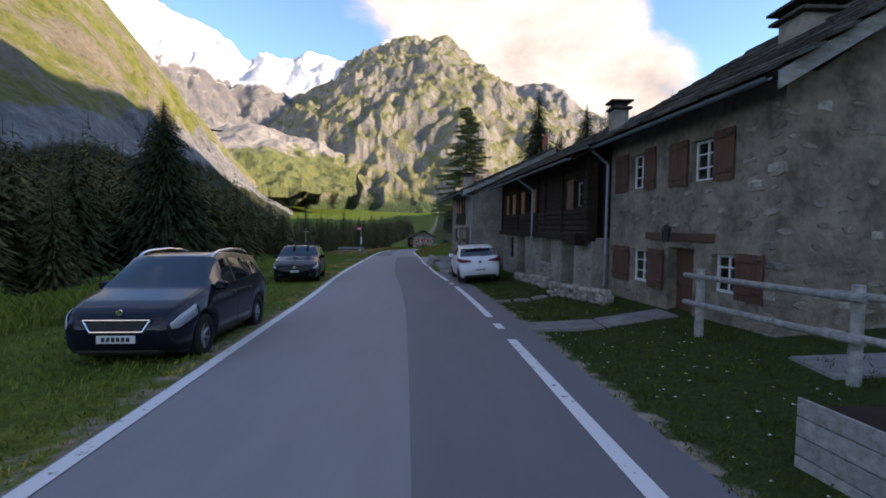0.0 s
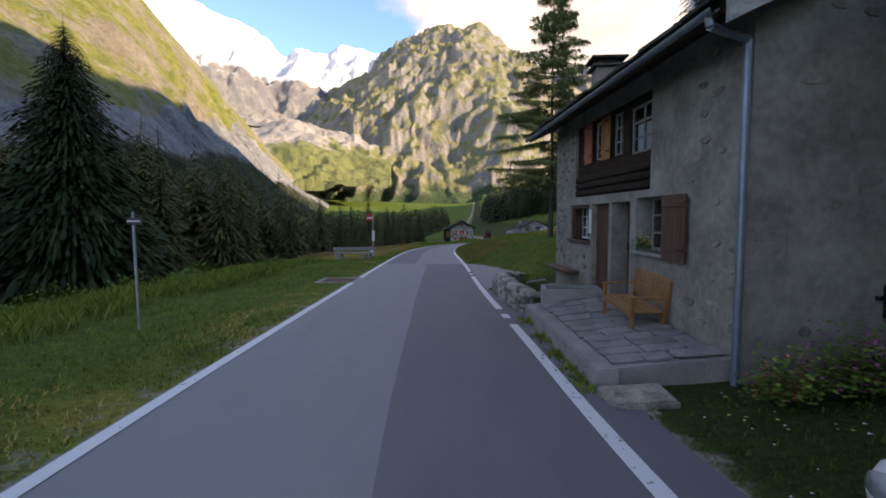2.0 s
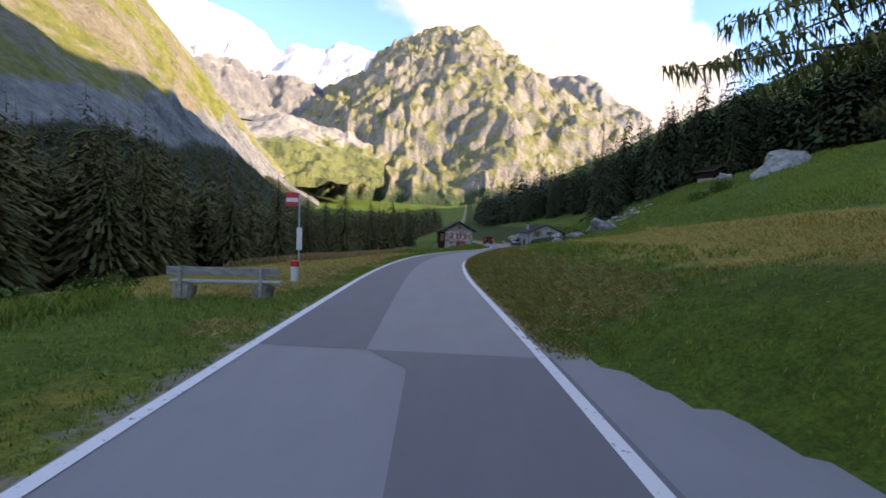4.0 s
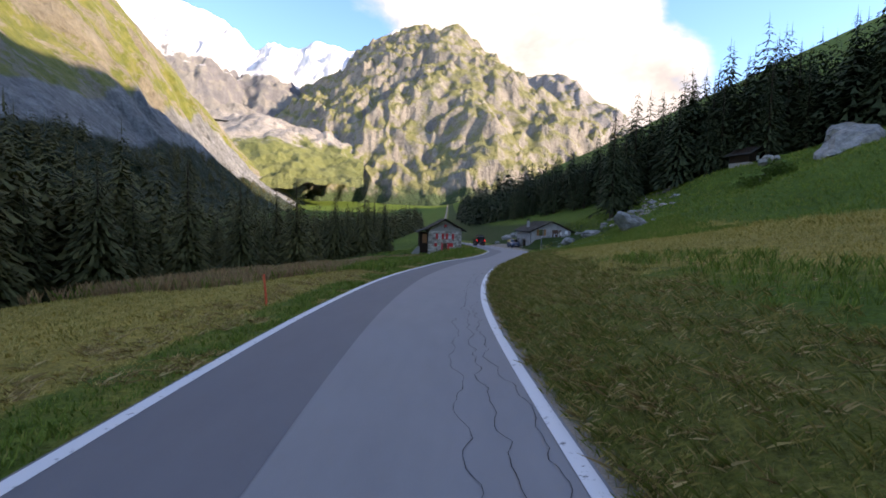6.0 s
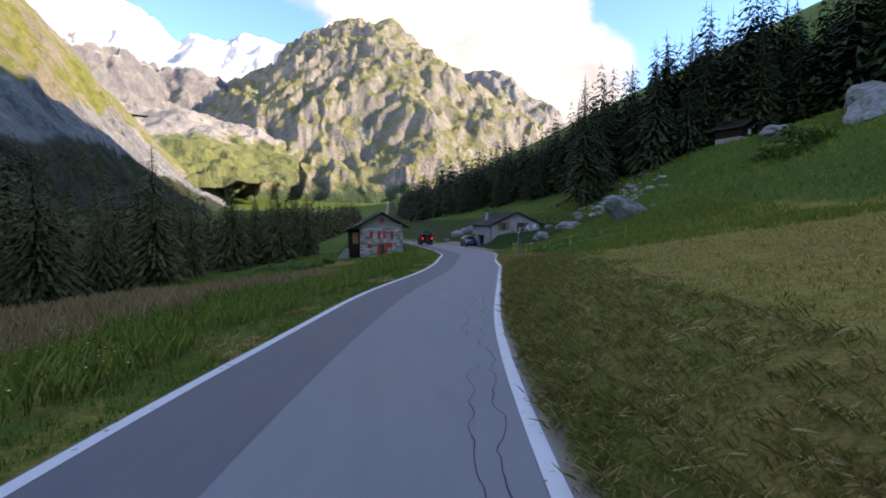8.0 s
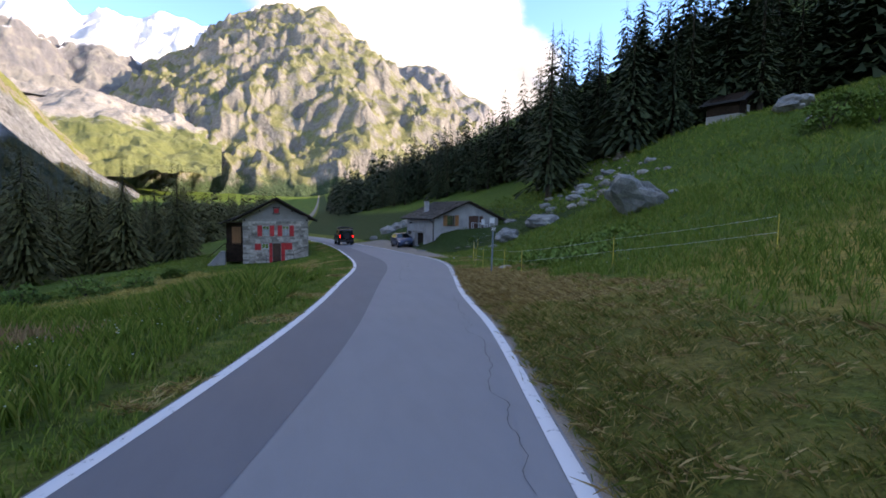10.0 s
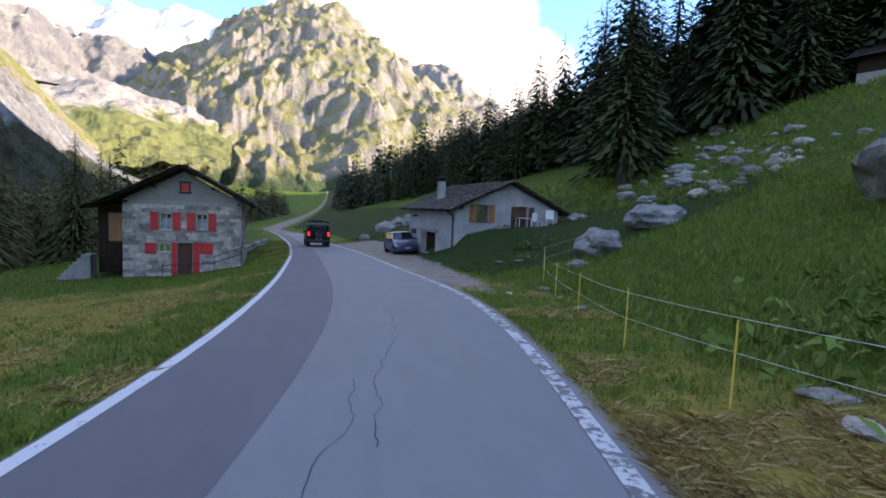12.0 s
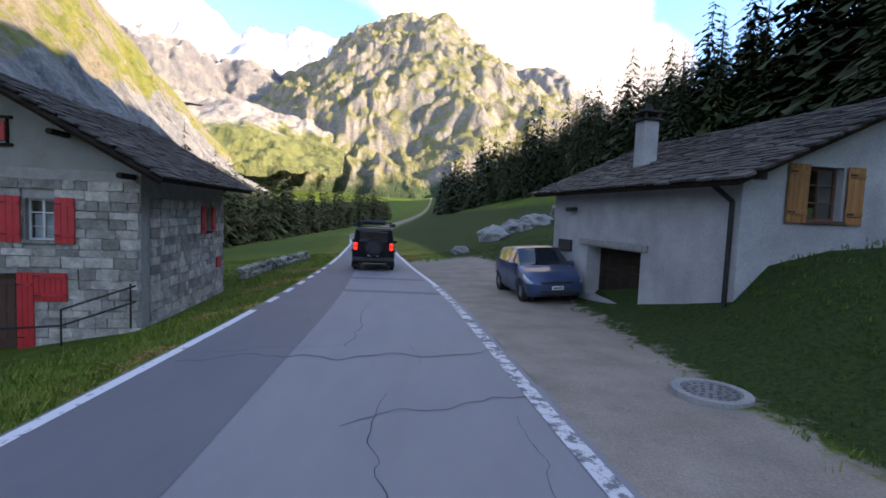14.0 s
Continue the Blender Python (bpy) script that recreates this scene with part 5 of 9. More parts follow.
def barge(parent, a, b, drop=0.26, thick=0.05, mat="timber_grey"):
    """A verge board from a to b, standing on edge."""
    a, b = Vector(a), Vector(b)
    n = (b - a).cross(Vector((0, 0, 1))).normalized() * thick
    bm = bmesh.new()
    lo = [bm.verts.new(p) for p in (a, b, b + n, a + n)]
    hi = [bm.verts.new(p - Vector((0, 0, drop))) for p in (a, b, b + n, a + n)]
    bm.faces.new(lo); bm.faces.new(hi[::-1])
    for i in range(4):
        bm.faces.new((lo[i], lo[(i + 1) % 4], hi[(i + 1) % 4], hi[i]))
    return part("barge_board", bm, M[mat], parent, "verge board")


SLOPE = -0.087

# -- the rubble house with brown shutters --
house = thing("stone_house", "old rubble house with brown wooden shutters", "house")
AX, AY, AZ = 4.94, 7.35, -0.55
AL = 6.05
fa = along(AX, AY, AZ, SLOPE)
a_of = lambda y: (y - AY) * 1.0038
zz = lambda z: z - AZ
holes = [(a_of(8.98), a_of(9.72), zz(2.95), zz(3.75)), (a_of(11.55), a_of(12.25), zz(2.98), zz(3.82)), (a_of(8.28), a_of(8.95), zz(0.85), zz(1.55)), (a_of(11.25), a_of(12.1), zz(0.72), zz(1.5)), (a_of(9.5), a_of(10.42), zz(-0.1), zz(1.62))]
under(part("wall", wall_mesh(AL, zz(4.45), 0.5, holes), M["stone_wall"]), house, fa)
for i, (h, nb) in enumerate(zip(holes[:4], ((1, 2), (1, 2), (1, 2), (1, 2)))):
    window(house, fa, *h, bars=nb, depth=0.12)
door(house, fa, *holes[4], depth=0.22)
for a, b, z0, z1, sw in ((8.4, 8.94, 2.9, 3.82, -4), (9.76, 10.5, 2.9, 3.82, 3), (11.0, 11.5, 2.93, 3.88, -14), (12.3, 13.1, 2.93, 3.9, 3), (7.6, 8.24, 0.8, 1.6, -3), (10.55, 11.2, 0.66, 1.55, -3), (12.15, 13.15, 0.66, 1.55, 3)):
    shutter(house, fa, a_of(a), a_of(b), zz(z0), zz(z1), "timber_brown", sw if sw > 0 else 0, 0.03)
under(part("lintel_beam", boxed(a_of(8.87), a_of(11.34), -0.05, 0.02, zz(1.76), zz(1.93), 0.01), M["timber_brown"]), house, fa)
lamp = under(part("wall_lantern", tubed((0, -0.02, 0.18), (0, -0.22, 0.2), 0.012), M["iron"]), house, fa @ Matrix.Translation((a_of(10.07), -0.05, zz(1.85))))
bm = bmesh.new()
tube(bm, (0, -0.22, -0.12), (0, -0.22, 0.12), 0.06, 0.085, 6)
part("lantern_glass", bm, M["car_glass"], lamp, "dark lantern glass")
bm = bmesh.new()
tube(bm, (0, -0.22, 0.12), (0, -0.22, 0.26), 0.12, 0.015, 6)
part("lantern_cap", bm, M["iron"], lamp)
GW = 8.0
fg = facing(AX, AY, AZ, SLOPE)
fg = fg @ Matrix.Translation((0.503, 0, 0))
under(part("wall", wall_mesh(GW - 0.503, zz(4.45), 0.5, [], gable=2.4, top=GW / 2 - 0.5), M["stone_wall"]), house, fg)
r = random.Random(5)
for k in range(46):      # stones that show through the worn render
    bm = bmesh.new()
    a, h = r.uniform(0.12, 0.42), r.uniform(0.05, 0.15)
    box(bm, -a / 2, a / 2, -0.02, 0.03, -h / 2, h / 2, 0.018)
    for v in bm.verts:
        v.co += Vector((r.uniform(-1, 1), 0, r.uniform(-1, 1))) * 0.015
    f, s = (fg, r.uniform(0.0, 3.6)) if k % 2 else (fa, r.uniform(0.0, 0.75))
    under(part("stone", bm, M["fieldstone"]), house, f @ Matrix.Translation((s, 0.0, r.uniform(0.4, 4.6))))
d_al = Vector((SLOPE, 1, 0)).normalized()
d_in = Vector((1, -SLOPE, 0)).normalized()


def at(x0, y0, s, q, z):
    """A place s along a house's front and q behind it."""
    p = Vector((x0, y0, 0)) + d_al * s + d_in * q
    return Vector((p.x, p.y, z))


eave0, eave1 = at(AX, AY, -0.45, -0.55, 4.28), at(AX, AY, AL + 0.1, -0.55, 4.28)
roof_plane(house, slope_frame(eave0, eave1, d_in, 0.6), (eave1 - eave0).length, 5.4, seed=3)
back0, back1 = at(AX, AY, AL + 0.1, GW + 0.5, 4.28), at(AX, AY, -0.45, GW + 0.5, 4.28)
roof_plane(house, slope_frame(back0, back1, -d_in, 0.6), (back1 - back0).length, 5.4, seed=4, slabs=False)
barge(house, at(AX, AY, -0.49, -0.55, 4.26), at(AX, AY, -0.49, 4.1, 4.26 + 4.65 * 0.6))
gutter(house, at(AX, AY, -0.4, -0.62, 4.2), at(AX, AY, AL, -0.62, 4.2))
pb = at(AX, AY, AL - 0.02, -0.12, 0)
pipe(house, [at(AX, AY, AL - 0.02, -0.6, 4.15), (pb.x, pb.y, 3.75), (pb.x, pb.y, 0.4)])
c1 = at(AX, AY, 2.15, 2.2, 0)
chimney(house, c1.x, c1.y, 4.6, 6.2, 0.72)

# -- the dark timber barn house --
barn = thing("timber_house", "dark sunburnt timber house on a stone base", "house")
BX, BY = 3.98, 13.5
BL = 11.5
fb = along(BX, BY, 0, SLOPE)
b_of = lambda y: (y - BY) * 1.0038
base_z = -0.75
fbl = fb @ Matrix.Translation((0, 0, base_z))
bz = lambda z: z - base_z
lower = [(b_of(14.9), b_of(16.04), bz(-0.3), bz(1.62)), (b_of(17.12), b_of(18.25), bz(0.72), bz(1.52)), (b_of(20.7), b_of(22.1), bz(-0.4), bz(1.6)), (b_of(22.7), b_of(24.2), bz(0.5), bz(1.5))]
under(part("wall", wall_mesh(BL, bz(1.72), 0.55, lower), M["plaster_grey"], None, "grey plastered stone base"), barn, fbl)
window(barn, fbl, *lower[1], bars=(1, 1), frame_mat="timber_grey", depth=0.34, curtain=True, sill="timber_grey")
door(barn, fbl, *lower[0], mat="timber_dark", depth=0.45)
door(barn, fbl, *lower[2], mat="timber_dark", depth=0.45)
window(barn, fbl, *lower[3], bars=(1, 0), frame_mat="timber_dark", depth=0.25)
upper = [(b_of(13.95), b_of(14.6), 2.62, 3.35), (b_of(19.2), b_of(20.3), 2.6, 3.4), (b_of(22.4), b_of(23.2), 2.7, 3.4)]
k = under(part("timber_wall", wall_mesh(BL, 4.35 - 1.72, 0.2, [(a, b, z0 - 1.72, z1 - 1.72) for a, b, z0, z1 in upper]), M["timber_dark"], None, "dark log wall"), barn, fb @ Matrix.Translation((0, -0.08, 1.724)))
logs = bmesh.new()
box(logs, 0, BL, -0.05, 0.0, -0.075, 0.075, 0.03)
me_log = bpy.data.meshes.new("log")
logs.to_mesh(me_log)
logs.free()
me_log.materials.append(M["timber_dark"])
for i in range(5):
    piece("log", me_log, k, Matrix.Translation((0, -0.001, 0.09 + 0.165 * i)))
for i in range(2):
    piece("log", me_log, k, Matrix.Translation((0, -0.001, 2.2 + 0.165 * i)))
bw = fb @ Matrix.Translation((0, -0.08, 0))
for h, bars in zip(upper, ((1, 1), (1, 1), (1, 1))):
    window(barn, bw, *h, bars=bars, frame_mat="timber_grey" if h[0] < 2 else "timber_dark", depth=0.06)
for a, b, mat in ((14.65, 15.2, "timber_brown"), (13.55, 13.92, "timber_dark"), (18.75, 19.17, "timber_honey"), (20.35, 20.8, "timber_honey"), (21.95, 22.36, "timber_honey"), (23.25, 23.6, "timber_honey")):
    shutter(barn, bw, b_of(a), b_of(b), 2.55, 3.45, mat, 0, 0.06)
under(part("beam", boxed(-0.02, BL + 0.05, -0.2, 0.1, 1.62, 1.80, 0.02), M["timber_dark"]), barn, fb)
under(part("wooden_box", boxed(b_of(13.75), b_of(14.4), -0.42, -0.12, 1.5, 1.85, 0.01), M["timber_dark"]), barn, fb)
fbg = facing(*at(BX, BY, BL, 0.553, 0)[:2], -0.8, SLOPE)
m_end = fbg @ Matrix.Rotation(math.pi, 4, "Z") @ Matrix.Translation((-7.2, 0, 0))
under(part("wall", wall_mesh(7.2, 5.1, 0.4, [], gable=2.0, top=3.4), M["plaster_grey"]), barn, m_end)
near_end = facing(*at(BX, BY, 0.02, 0.3, 0)[:2], -0.8, SLOPE)
under(part("wall", wall_mesh(7.3, 4.9, 0.3, [], gable=2.0, top=3.4), M["timber_dark"], None, "dark boarded end wall"), barn, near_end)
for s in (0.06, 2.2, 4.1, 5.0, 7.9, 11.2):
    under(part("post", boxed(s, s + 0.17, -0.165, -0.085, 1.81, 4.2, 0.012), M["timber_dark"]), barn, fb)
be0, be1 = at(BX, BY, -0.25, -0.75, 3.98), at(BX, BY, BL + 0.55, -0.75, 3.98)
roof_plane(barn, slope_frame(be0, be1, d_in, 0.52), (be1 - be0).length, 5.2, seed=7)
bb0, bb1 = at(BX, BY, BL + 0.55, 8.6, 3.98), at(BX, BY, -0.25, 8.6, 3.98)
roof_plane(barn, slope_frame(bb0, bb1, -d_in, 0.52), (bb1 - bb0).length, 5.3, seed=8, slabs=False)
gutter(barn, at(BX, BY, -0.2, -0.82, 3.9), at(BX, BY, BL + 0.5, -0.82, 3.9))
p0 = at(BX, BY, b_of(19.0), -0.2, 0)
pipe(barn, [at(BX, BY, b_of(19.0), -0.8, 3.84), (p0.x, p0.y, 3.45), (p0.x, p0.y, 0.4)])
chimney(barn, 4.75, 13.9, 4.0, 5.35, 0.42)

# -- the grey plastered house with the bench --
S3 = -0.113
cottage = thing("plaster_house", "grey plastered house with a timber upper front", "house")
CX, CY, CZ = 1.50, 26.44, -0.9
CL = 8.2
d_al = Vector((S3, 1, 0)).normalized()
d_in = Vector((1, -S3, 0)).normalized()
fc = along(CX, CY, CZ, S3)
c_of = lambda y: (y - CY) * 1.0064
cz_ = lambda z: z - CZ
ch = [(c_of(28.4), c_of(29.45), cz_(0.98), cz_(1.92)), (c_of(29.7), c_of(30.55), cz_(-0.05), cz_(1.87)), (c_of(30.72), c_of(31.7), cz_(-0.05), cz_(1.86)), (c_of(31.87), c_of(33.3), cz_(1.02), cz_(1.86)), (c_of(28.94), c_of(32.9), cz_(2.05), cz_(3.75))]
under(part("wall", wall_mesh(CL, cz_(4.15), 0.5, ch), M["plaster_grey"]), cottage, fc)
window(cottage, fc, *ch[0], bars=(1, 2), frame_mat="timber_grey", depth=0.3, sill="concrete")
door(cottage, fc, *ch[1], depth=0.34)
door(cottage, fc, *ch[2], depth=0.12)
window(cottage, fc, *ch[3], bars=(3, 2), depth=0.30, sill="timber_brown")
for x0, x1, z0, z1 in ((ch[3][0], ch[3][0] + 0.09, ch[3][2], ch[3][3]), (ch[3][1] - 0.09, ch[3][1], ch[3][2], ch[3][3]), (ch[3][0] + 0.094, ch[3][1] - 0.094, ch[3][3] - 0.09, ch[3][3])):
    under(part("window_surround", boxed(x0 + 0.003, x1 - 0.003, 0.04, 0.28, z0 + 0.003, z1 - 0.003, 0.006), M["timber_brown"], None, "dark brown timber surround"), cottage, fc)
cu = [(0.05, 0.98, 0.68, 1.55), (1.3, 1.8, 0.75, 1.6), (2.35, 2.85, 0.78, 1.62)]
tw = under(part("timber_wall", wall_mesh(ch[4][1] - ch[4][0] - 0.01, 1.69, 0.15, cu), M["timber_dark"], None, "dark boarded upper front"), cottage, fc @ Matrix.Translation((ch[4][0] + 0.005, 0.06, ch[4][2] + 0.005)))
fu = fc @ Matrix.Translation((ch[4][0] + 0.005, 0.06, ch[4][2] + 0.005))
for h, b in zip(cu, ((1, 2), (1, 2), (1, 2))):
    window(cottage, fu, *h, bars=b, depth=0.05, frame_mat="timber_grey", curtain=h is cu[0])
shutter(cottage, fu, 1.82, 2.3, 0.72, 1.62, "timber_honey", 0, 0.04)
shutter(cottage, fu, 2.87, 3.35, 0.74, 1.64, "red_faded", 0, 0.04)
for i in range(3):
    under(part("log", boxed(0.0, 3.95, -0.09, 0.0, 0.02 + 0.16 * i, 0.16 + 0.16 * i, 0.03), M["timber_dark"]), cottage, fu)
shutter(cottage, fc, c_of(27.68), c_of(28.36), cz_(0.9), cz_(1.92), "timber_brown", 0, 0.05)
under(part("sign_board", boxed(c_of(31.72), c_of(31.84), -0.03, 0.0, cz_(1.2), cz_(1.75), 0.004), M["white_paint"], None, "narrow white sign board"), cottage, fc)
under(part("stone_seat", boxed(c_of(32.5), c_of(34.5), -0.36, 0.0, cz_(0.19), cz_(0.24), 0.01), M["timber_brown"]), cottage, fc)
fcg = facing(CX, CY, CZ, S3) @ Matrix.Translation((0.503, 0, 0))
under(part("wall", wall_mesh(8.2, cz_(4.15), 0.5, [], gable=2.05, top=3.85), M["plaster_grey"]), cottage, fcg)
fce = along(CX, CY, CZ, S3) @ Matrix.Translation((CL, 0.503, 0)) @ Matrix.Rotation(math.pi / 2, 4, "Z") @ Matrix.Identity(4)
under(part("wall", wall_mesh(8.2, cz_(4.15), 0.4, [], gable=2.05, top=3.85), M["stone_wall"]), cottage, fce)
ce0, ce1 = at(CX, CY, -0.5, -0.7, 3.88), at(CX, CY, CL + 0.6, -0.7, 3.88)
roof_plane(cottage, slope_frame(ce0, ce1, d_in, 0.48), (ce1 - ce0).length, 5.62, seed=11)
cb0, cb1 = at(CX, CY, CL + 0.6, 9.4, 3.88), at(CX, CY, -0.5, 9.4, 3.88)
roof_plane(cottage, slope_frame(cb0, cb1, -d_in, 0.48), (cb1 - cb0).length, 5.58, seed=12, slabs=False)
barge(cottage, at(CX, CY, -0.54, -0.7, 3.86), at(CX, CY, -0.54, 4.35, 3.86 + 5.05 * 0.48))
gutter(cottage, at(CX, CY, -0.45, -0.77, 3.8), at(CX, CY, CL + 0.5, -0.77, 3.8))
pc = at(CX, CY, 0.06, -0.1, 0)
pipe(cottage, [at(CX, CY, -0.3, -0.75, 3.76), at(CX, CY, -0.3, -0.72, 3.66), (pc.x, pc.y - 0.1, 3.62), (pc.x, pc.y - 0.1, -0.45)], 0.05)
c3 = at(CX, CY, 7.0, 0.9, 0)
chimney(cottage, c3.x, c3.y, 3.9, 5.35, 0.6)
flag = part("flagpole", tubed((0, 0, 0), (0, 0, 7.6), 0.03, 0.02), M["galva"])
tagged(flag, "thin grey flagpole behind the roof", "flagpole")
flag.matrix_basis = Matrix.Translation((6.9, 33.0, 1.0))
bm = bmesh.new()
gv_ = [[bm.verts.new((-0.02 - 0.05 * i, 0.05 * math.sin(i * 1.1 + j), 7.5 - 0.12 * j - 0.085 * i)) for j in range(7)] for i in range(8)]
for i in range(7):
    for j in range(6):
        bm.faces.new((gv_[i][j], gv_[i + 1][j], gv_[i + 1][j + 1], gv_[i][j + 1]))
part("flag_cloth", bm, M["red_faded"], flag, "hanging red flag")

# -- the house with red shutters --
red = thing("shuttered_house", "granite house with bright red shutters and door", "house")
RS = -0.122
d_al = Vector((RS, 1, 0)).normalized()
d_in = Vector((1, -RS, 0)).normalized()
RX, RY, RZ = -8.25, 146.37, -6.1
RW, RD = 5.9, 6.0
fr = facing(RX, RY, RZ, RS)
rz = lambda z: z - RZ
rh = [(1.72, 2.32, rz(-3.15), rz(-2.22)), (3.52, 4.12, rz(-3.15), rz(-2.22)), (1.62, 2.28, rz(-4.42), rz(-3.92)), (2.62, 3.34, rz(-5.75), rz(-3.9))]
rwall = under(part("wall", wall_mesh(RW, rz(-1.55), 0.45, rh), M["mortar"], None, "granite block wall"), red, fr)
gable = under(part("gable_wall", wall_mesh(RW, 0.02, 0.45, [], gable=1.62), M["plaster_gable"], None, "plain rendered gable"), red, fr @ Matrix.Translation((0, 0.004, rz(-1.55) + 0.002)))
attic = under(part("attic_shutter", boxed(2.78, 3.18, -0.05, 0.02, 0.55, 0.98, 0.01), M["red_paint"], None, "small red attic shutter"), red, fr @ Matrix.Translation((0, 0, rz(-1.55))))
bm = bmesh.new()
box(bm, 2.72, 2.76, -0.055, 0.02, 0.5, 1.03); box(bm, 3.20, 3.24, -0.055, 0.02, 0.5, 1.03)
box(bm, 2.64, 3.32, -0.06, 0.02, 1.03, 1.09); box(bm, 2.64, 3.32, -0.06, 0.02, 0.44, 0.5)
under(part("attic_frame", bm, M["timber_dark"]), red, fr @ Matrix.Translation((0, 0, rz(-1.55))))
for h in rh[:2]:
    window(red, fr, *h, bars=(1, 2), depth=0.12, curtain=True, sill="ashlar")
window(red, fr, *rh[2], bars=(1, 0), depth=0.12, sill="ashlar")
door(red, fr, *rh[3], depth=0.2)
for a, b, z0, z1 in ((1.27, 1.68, -3.2, -2.18), (2.36, 2.77, -3.2, -2.18), (3.07, 3.48, -3.2, -2.18), (4.16, 4.57, -3.2, -2.18), (1.02, 1.56, -4.5, -3.88), (2.3, 2.58, -5.85, -3.86), (3.38, 3.72, -5.6, -3.86), (3.72, 4.4, -4.5, -3.86)):
    shutter(red, fr, a, b, rz(z0), rz(z1), "red_paint", 0, 0.07)
side_l = Matrix(((d_al.x, -d_in.x, 0, at(RX, RY, 0, RW, 0).x), (d_al.y, -d_in.y, 0, at(RX, RY, 0, RW, 0).y), (0, 0, 1, RZ), (0, 0, 0, 1)))
sh_ = [(3.6, 4.15, rz(-3.05), rz(-2.3))]
swall = under(part("wall", wall_mesh(RD - 0.453, rz(-1.2), 0.45, [(sh_[0][0], sh_[0][1], sh_[0][2], sh_[0][3])]), M["mortar"], None, "granite block wall"), red, side_l @ Matrix.Translation((0.453, 0, 0)))
window(red, side_l @ Matrix.Translation((0.453, 0, 0)), *sh_[0], bars=(0, 1), depth=0.12, sill="timber_dark")
for a, b in ((3.2, 3.58), (4.17, 4.5)):
    shutter(red, side_l @ Matrix.Translation((0.453, 0, 0)), a, b, rz(-3.1), rz(-2.25), "red_paint", 0, 0.07)
under(part("hatch", boxed(4.7, 5.1, -0.09, 0.01, rz(-4.3), rz(-3.95), 0.01), M["red_paint"], None, "small red hatch"), red, side_l @ Matrix.Translation((0.453, 0, 0)))
lwall = under(part("wall", wall_mesh(RD, rz(-1.55), 0.4, []), M["mortar"]), red, Matrix(((d_al.x, d_in.x, 0, at(RX, RY, 0.453, 0, 0).x), (d_al.y, d_in.y, 0, at(RX, RY, 0.453, 0, 0).y), (0, 0, 1, RZ), (0, 0, 0, 1))))
ridge_z, eave_r = 0.30, -1.55
for sgn, seed in ((1, 21), (-1, 22)):
    q = RW + 0.75 if sgn > 0 else -0.85
    e0, e1 = at(RX, RY, -0.75, q, eave_r - 0.12), at(RX, RY, RD + 0.9, q, eave_r - 0.12)
    if sgn > 0:
        e0, e1 = e1, e0
    run = RW / 2 + (0.75 if sgn > 0 else 0.85)
    rise = (ridge_z + 0.12 - (eave_r - 0.12)) / run
    roof_plane(red, slope_frame(e0, e1, d_in * -sgn, rise), (e1 - e0).length, math.hypot(run, run * rise), 0.1, seed=seed, a=0.4, b=0.28)
    f0 = at(RX, RY, -0.78, q, eave_r - 0.2)
    f1 = at(RX, RY, -0.78, RW / 2, ridge_z + 0.02)
    bm = bmesh.new()
    tube(bm, f0, f1, 0.08, 0.08, 4)
    part("barge_board", bm, M["timber_dark"], red)
for q in (0.15, 1.5, RW - 1.5, RW - 0.15):
    zq = eave_r - 0.3 + (ridge_z - eave_r) * (1 - abs(q - RW / 2) / (RW / 2)) + 0.1
    part("purlin", tubed(at(RX, RY, -0.65, q, zq), at(RX, RY, 0.1, q, zq), 0.07, 0.07, 6), M["timber_dark"], red)
# timber lean-to with its stair
annex = under(part("annex_wall", boxed(-1.5, -0.02, 1.3, RD - 0.2, 0.4, rz(-2.0)), M["timber_dark"], None, "dark timber lean-to"), red, fr)
under(part("annex_door", boxed(-1.0, -0.2, 1.24, 1.29, rz(-4.0), rz(-2.35), 0.01), M["timber_honey"], None, "brown annex door"), red, fr)
roof_plane(red, slope_frame(at(RX, RY, -0.1, -2.0, -2.05), at(RX, RY, RD, -2.0, -2.05), d_in, 0.42), RD + 0.1, 1.9, 0.08, seed=23, a=0.4, b=0.28)
for i in range(7):
    under(part("stair_step", boxed(-2.0 - 0.18 * (7 - i) + 0.2, -1.55, 0.1 + 0.0, 1.2, rz(-6.0) + 0.2 * i, rz(-6.0) + 0.2 * (i + 1) - 0.004, 0.01), M["concrete"]), red, fr)
for i in range(5):
    under(part("baluster", tubed((-0.15 - 0.33 * i, 0.15, rz(-5.6)), (-0.15 - 0.33 * i, 0.15, rz(-3.9)), 0.025, 0.025, 6), M["timber_dark"]), red, fr)
under(part("stair_rail", tubed((-0.05, 0.15, rz(-3.865)), (-1.6, 0.15, rz(-3.865)), 0.035, 0.035, 6), M["timber_dark"]), red, fr)
under(part("stair_rail", tubed((-1.6, 0.15, rz(-3.9)), (-3.0, 0.15, rz(-5.1)), 0.035, 0.035, 6), M["timber_dark"]), red, fr)
bm = bmesh.new()
tube(bm, (4.5, -0.5, rz(-4.6)), (RW + 0.1, -0.5, rz(-4.05)), 0.022, 0.022, 8)
tube(bm, (2.0, -0.9, rz(-5.05)), (4.5, -0.5, rz(-4.95)), 0.022, 0.022, 8)
tube(bm, (4.5, -0.5, rz(-4.95)), (RW + 0.1, -0.5, rz(-4.4)), 0.022, 0.022, 8)
for x, y, z in ((4.5, -0.5, -5.6), (RW, -0.5, -5.0), (2.0, -0.9, -5.9)):
    tube(bm, (x, y, rz(z)), (x, y, rz(z) + 1.0), 0.02, 0.02, 8)
under(part("hand_rail", bm, M["iron"]), red, fr)

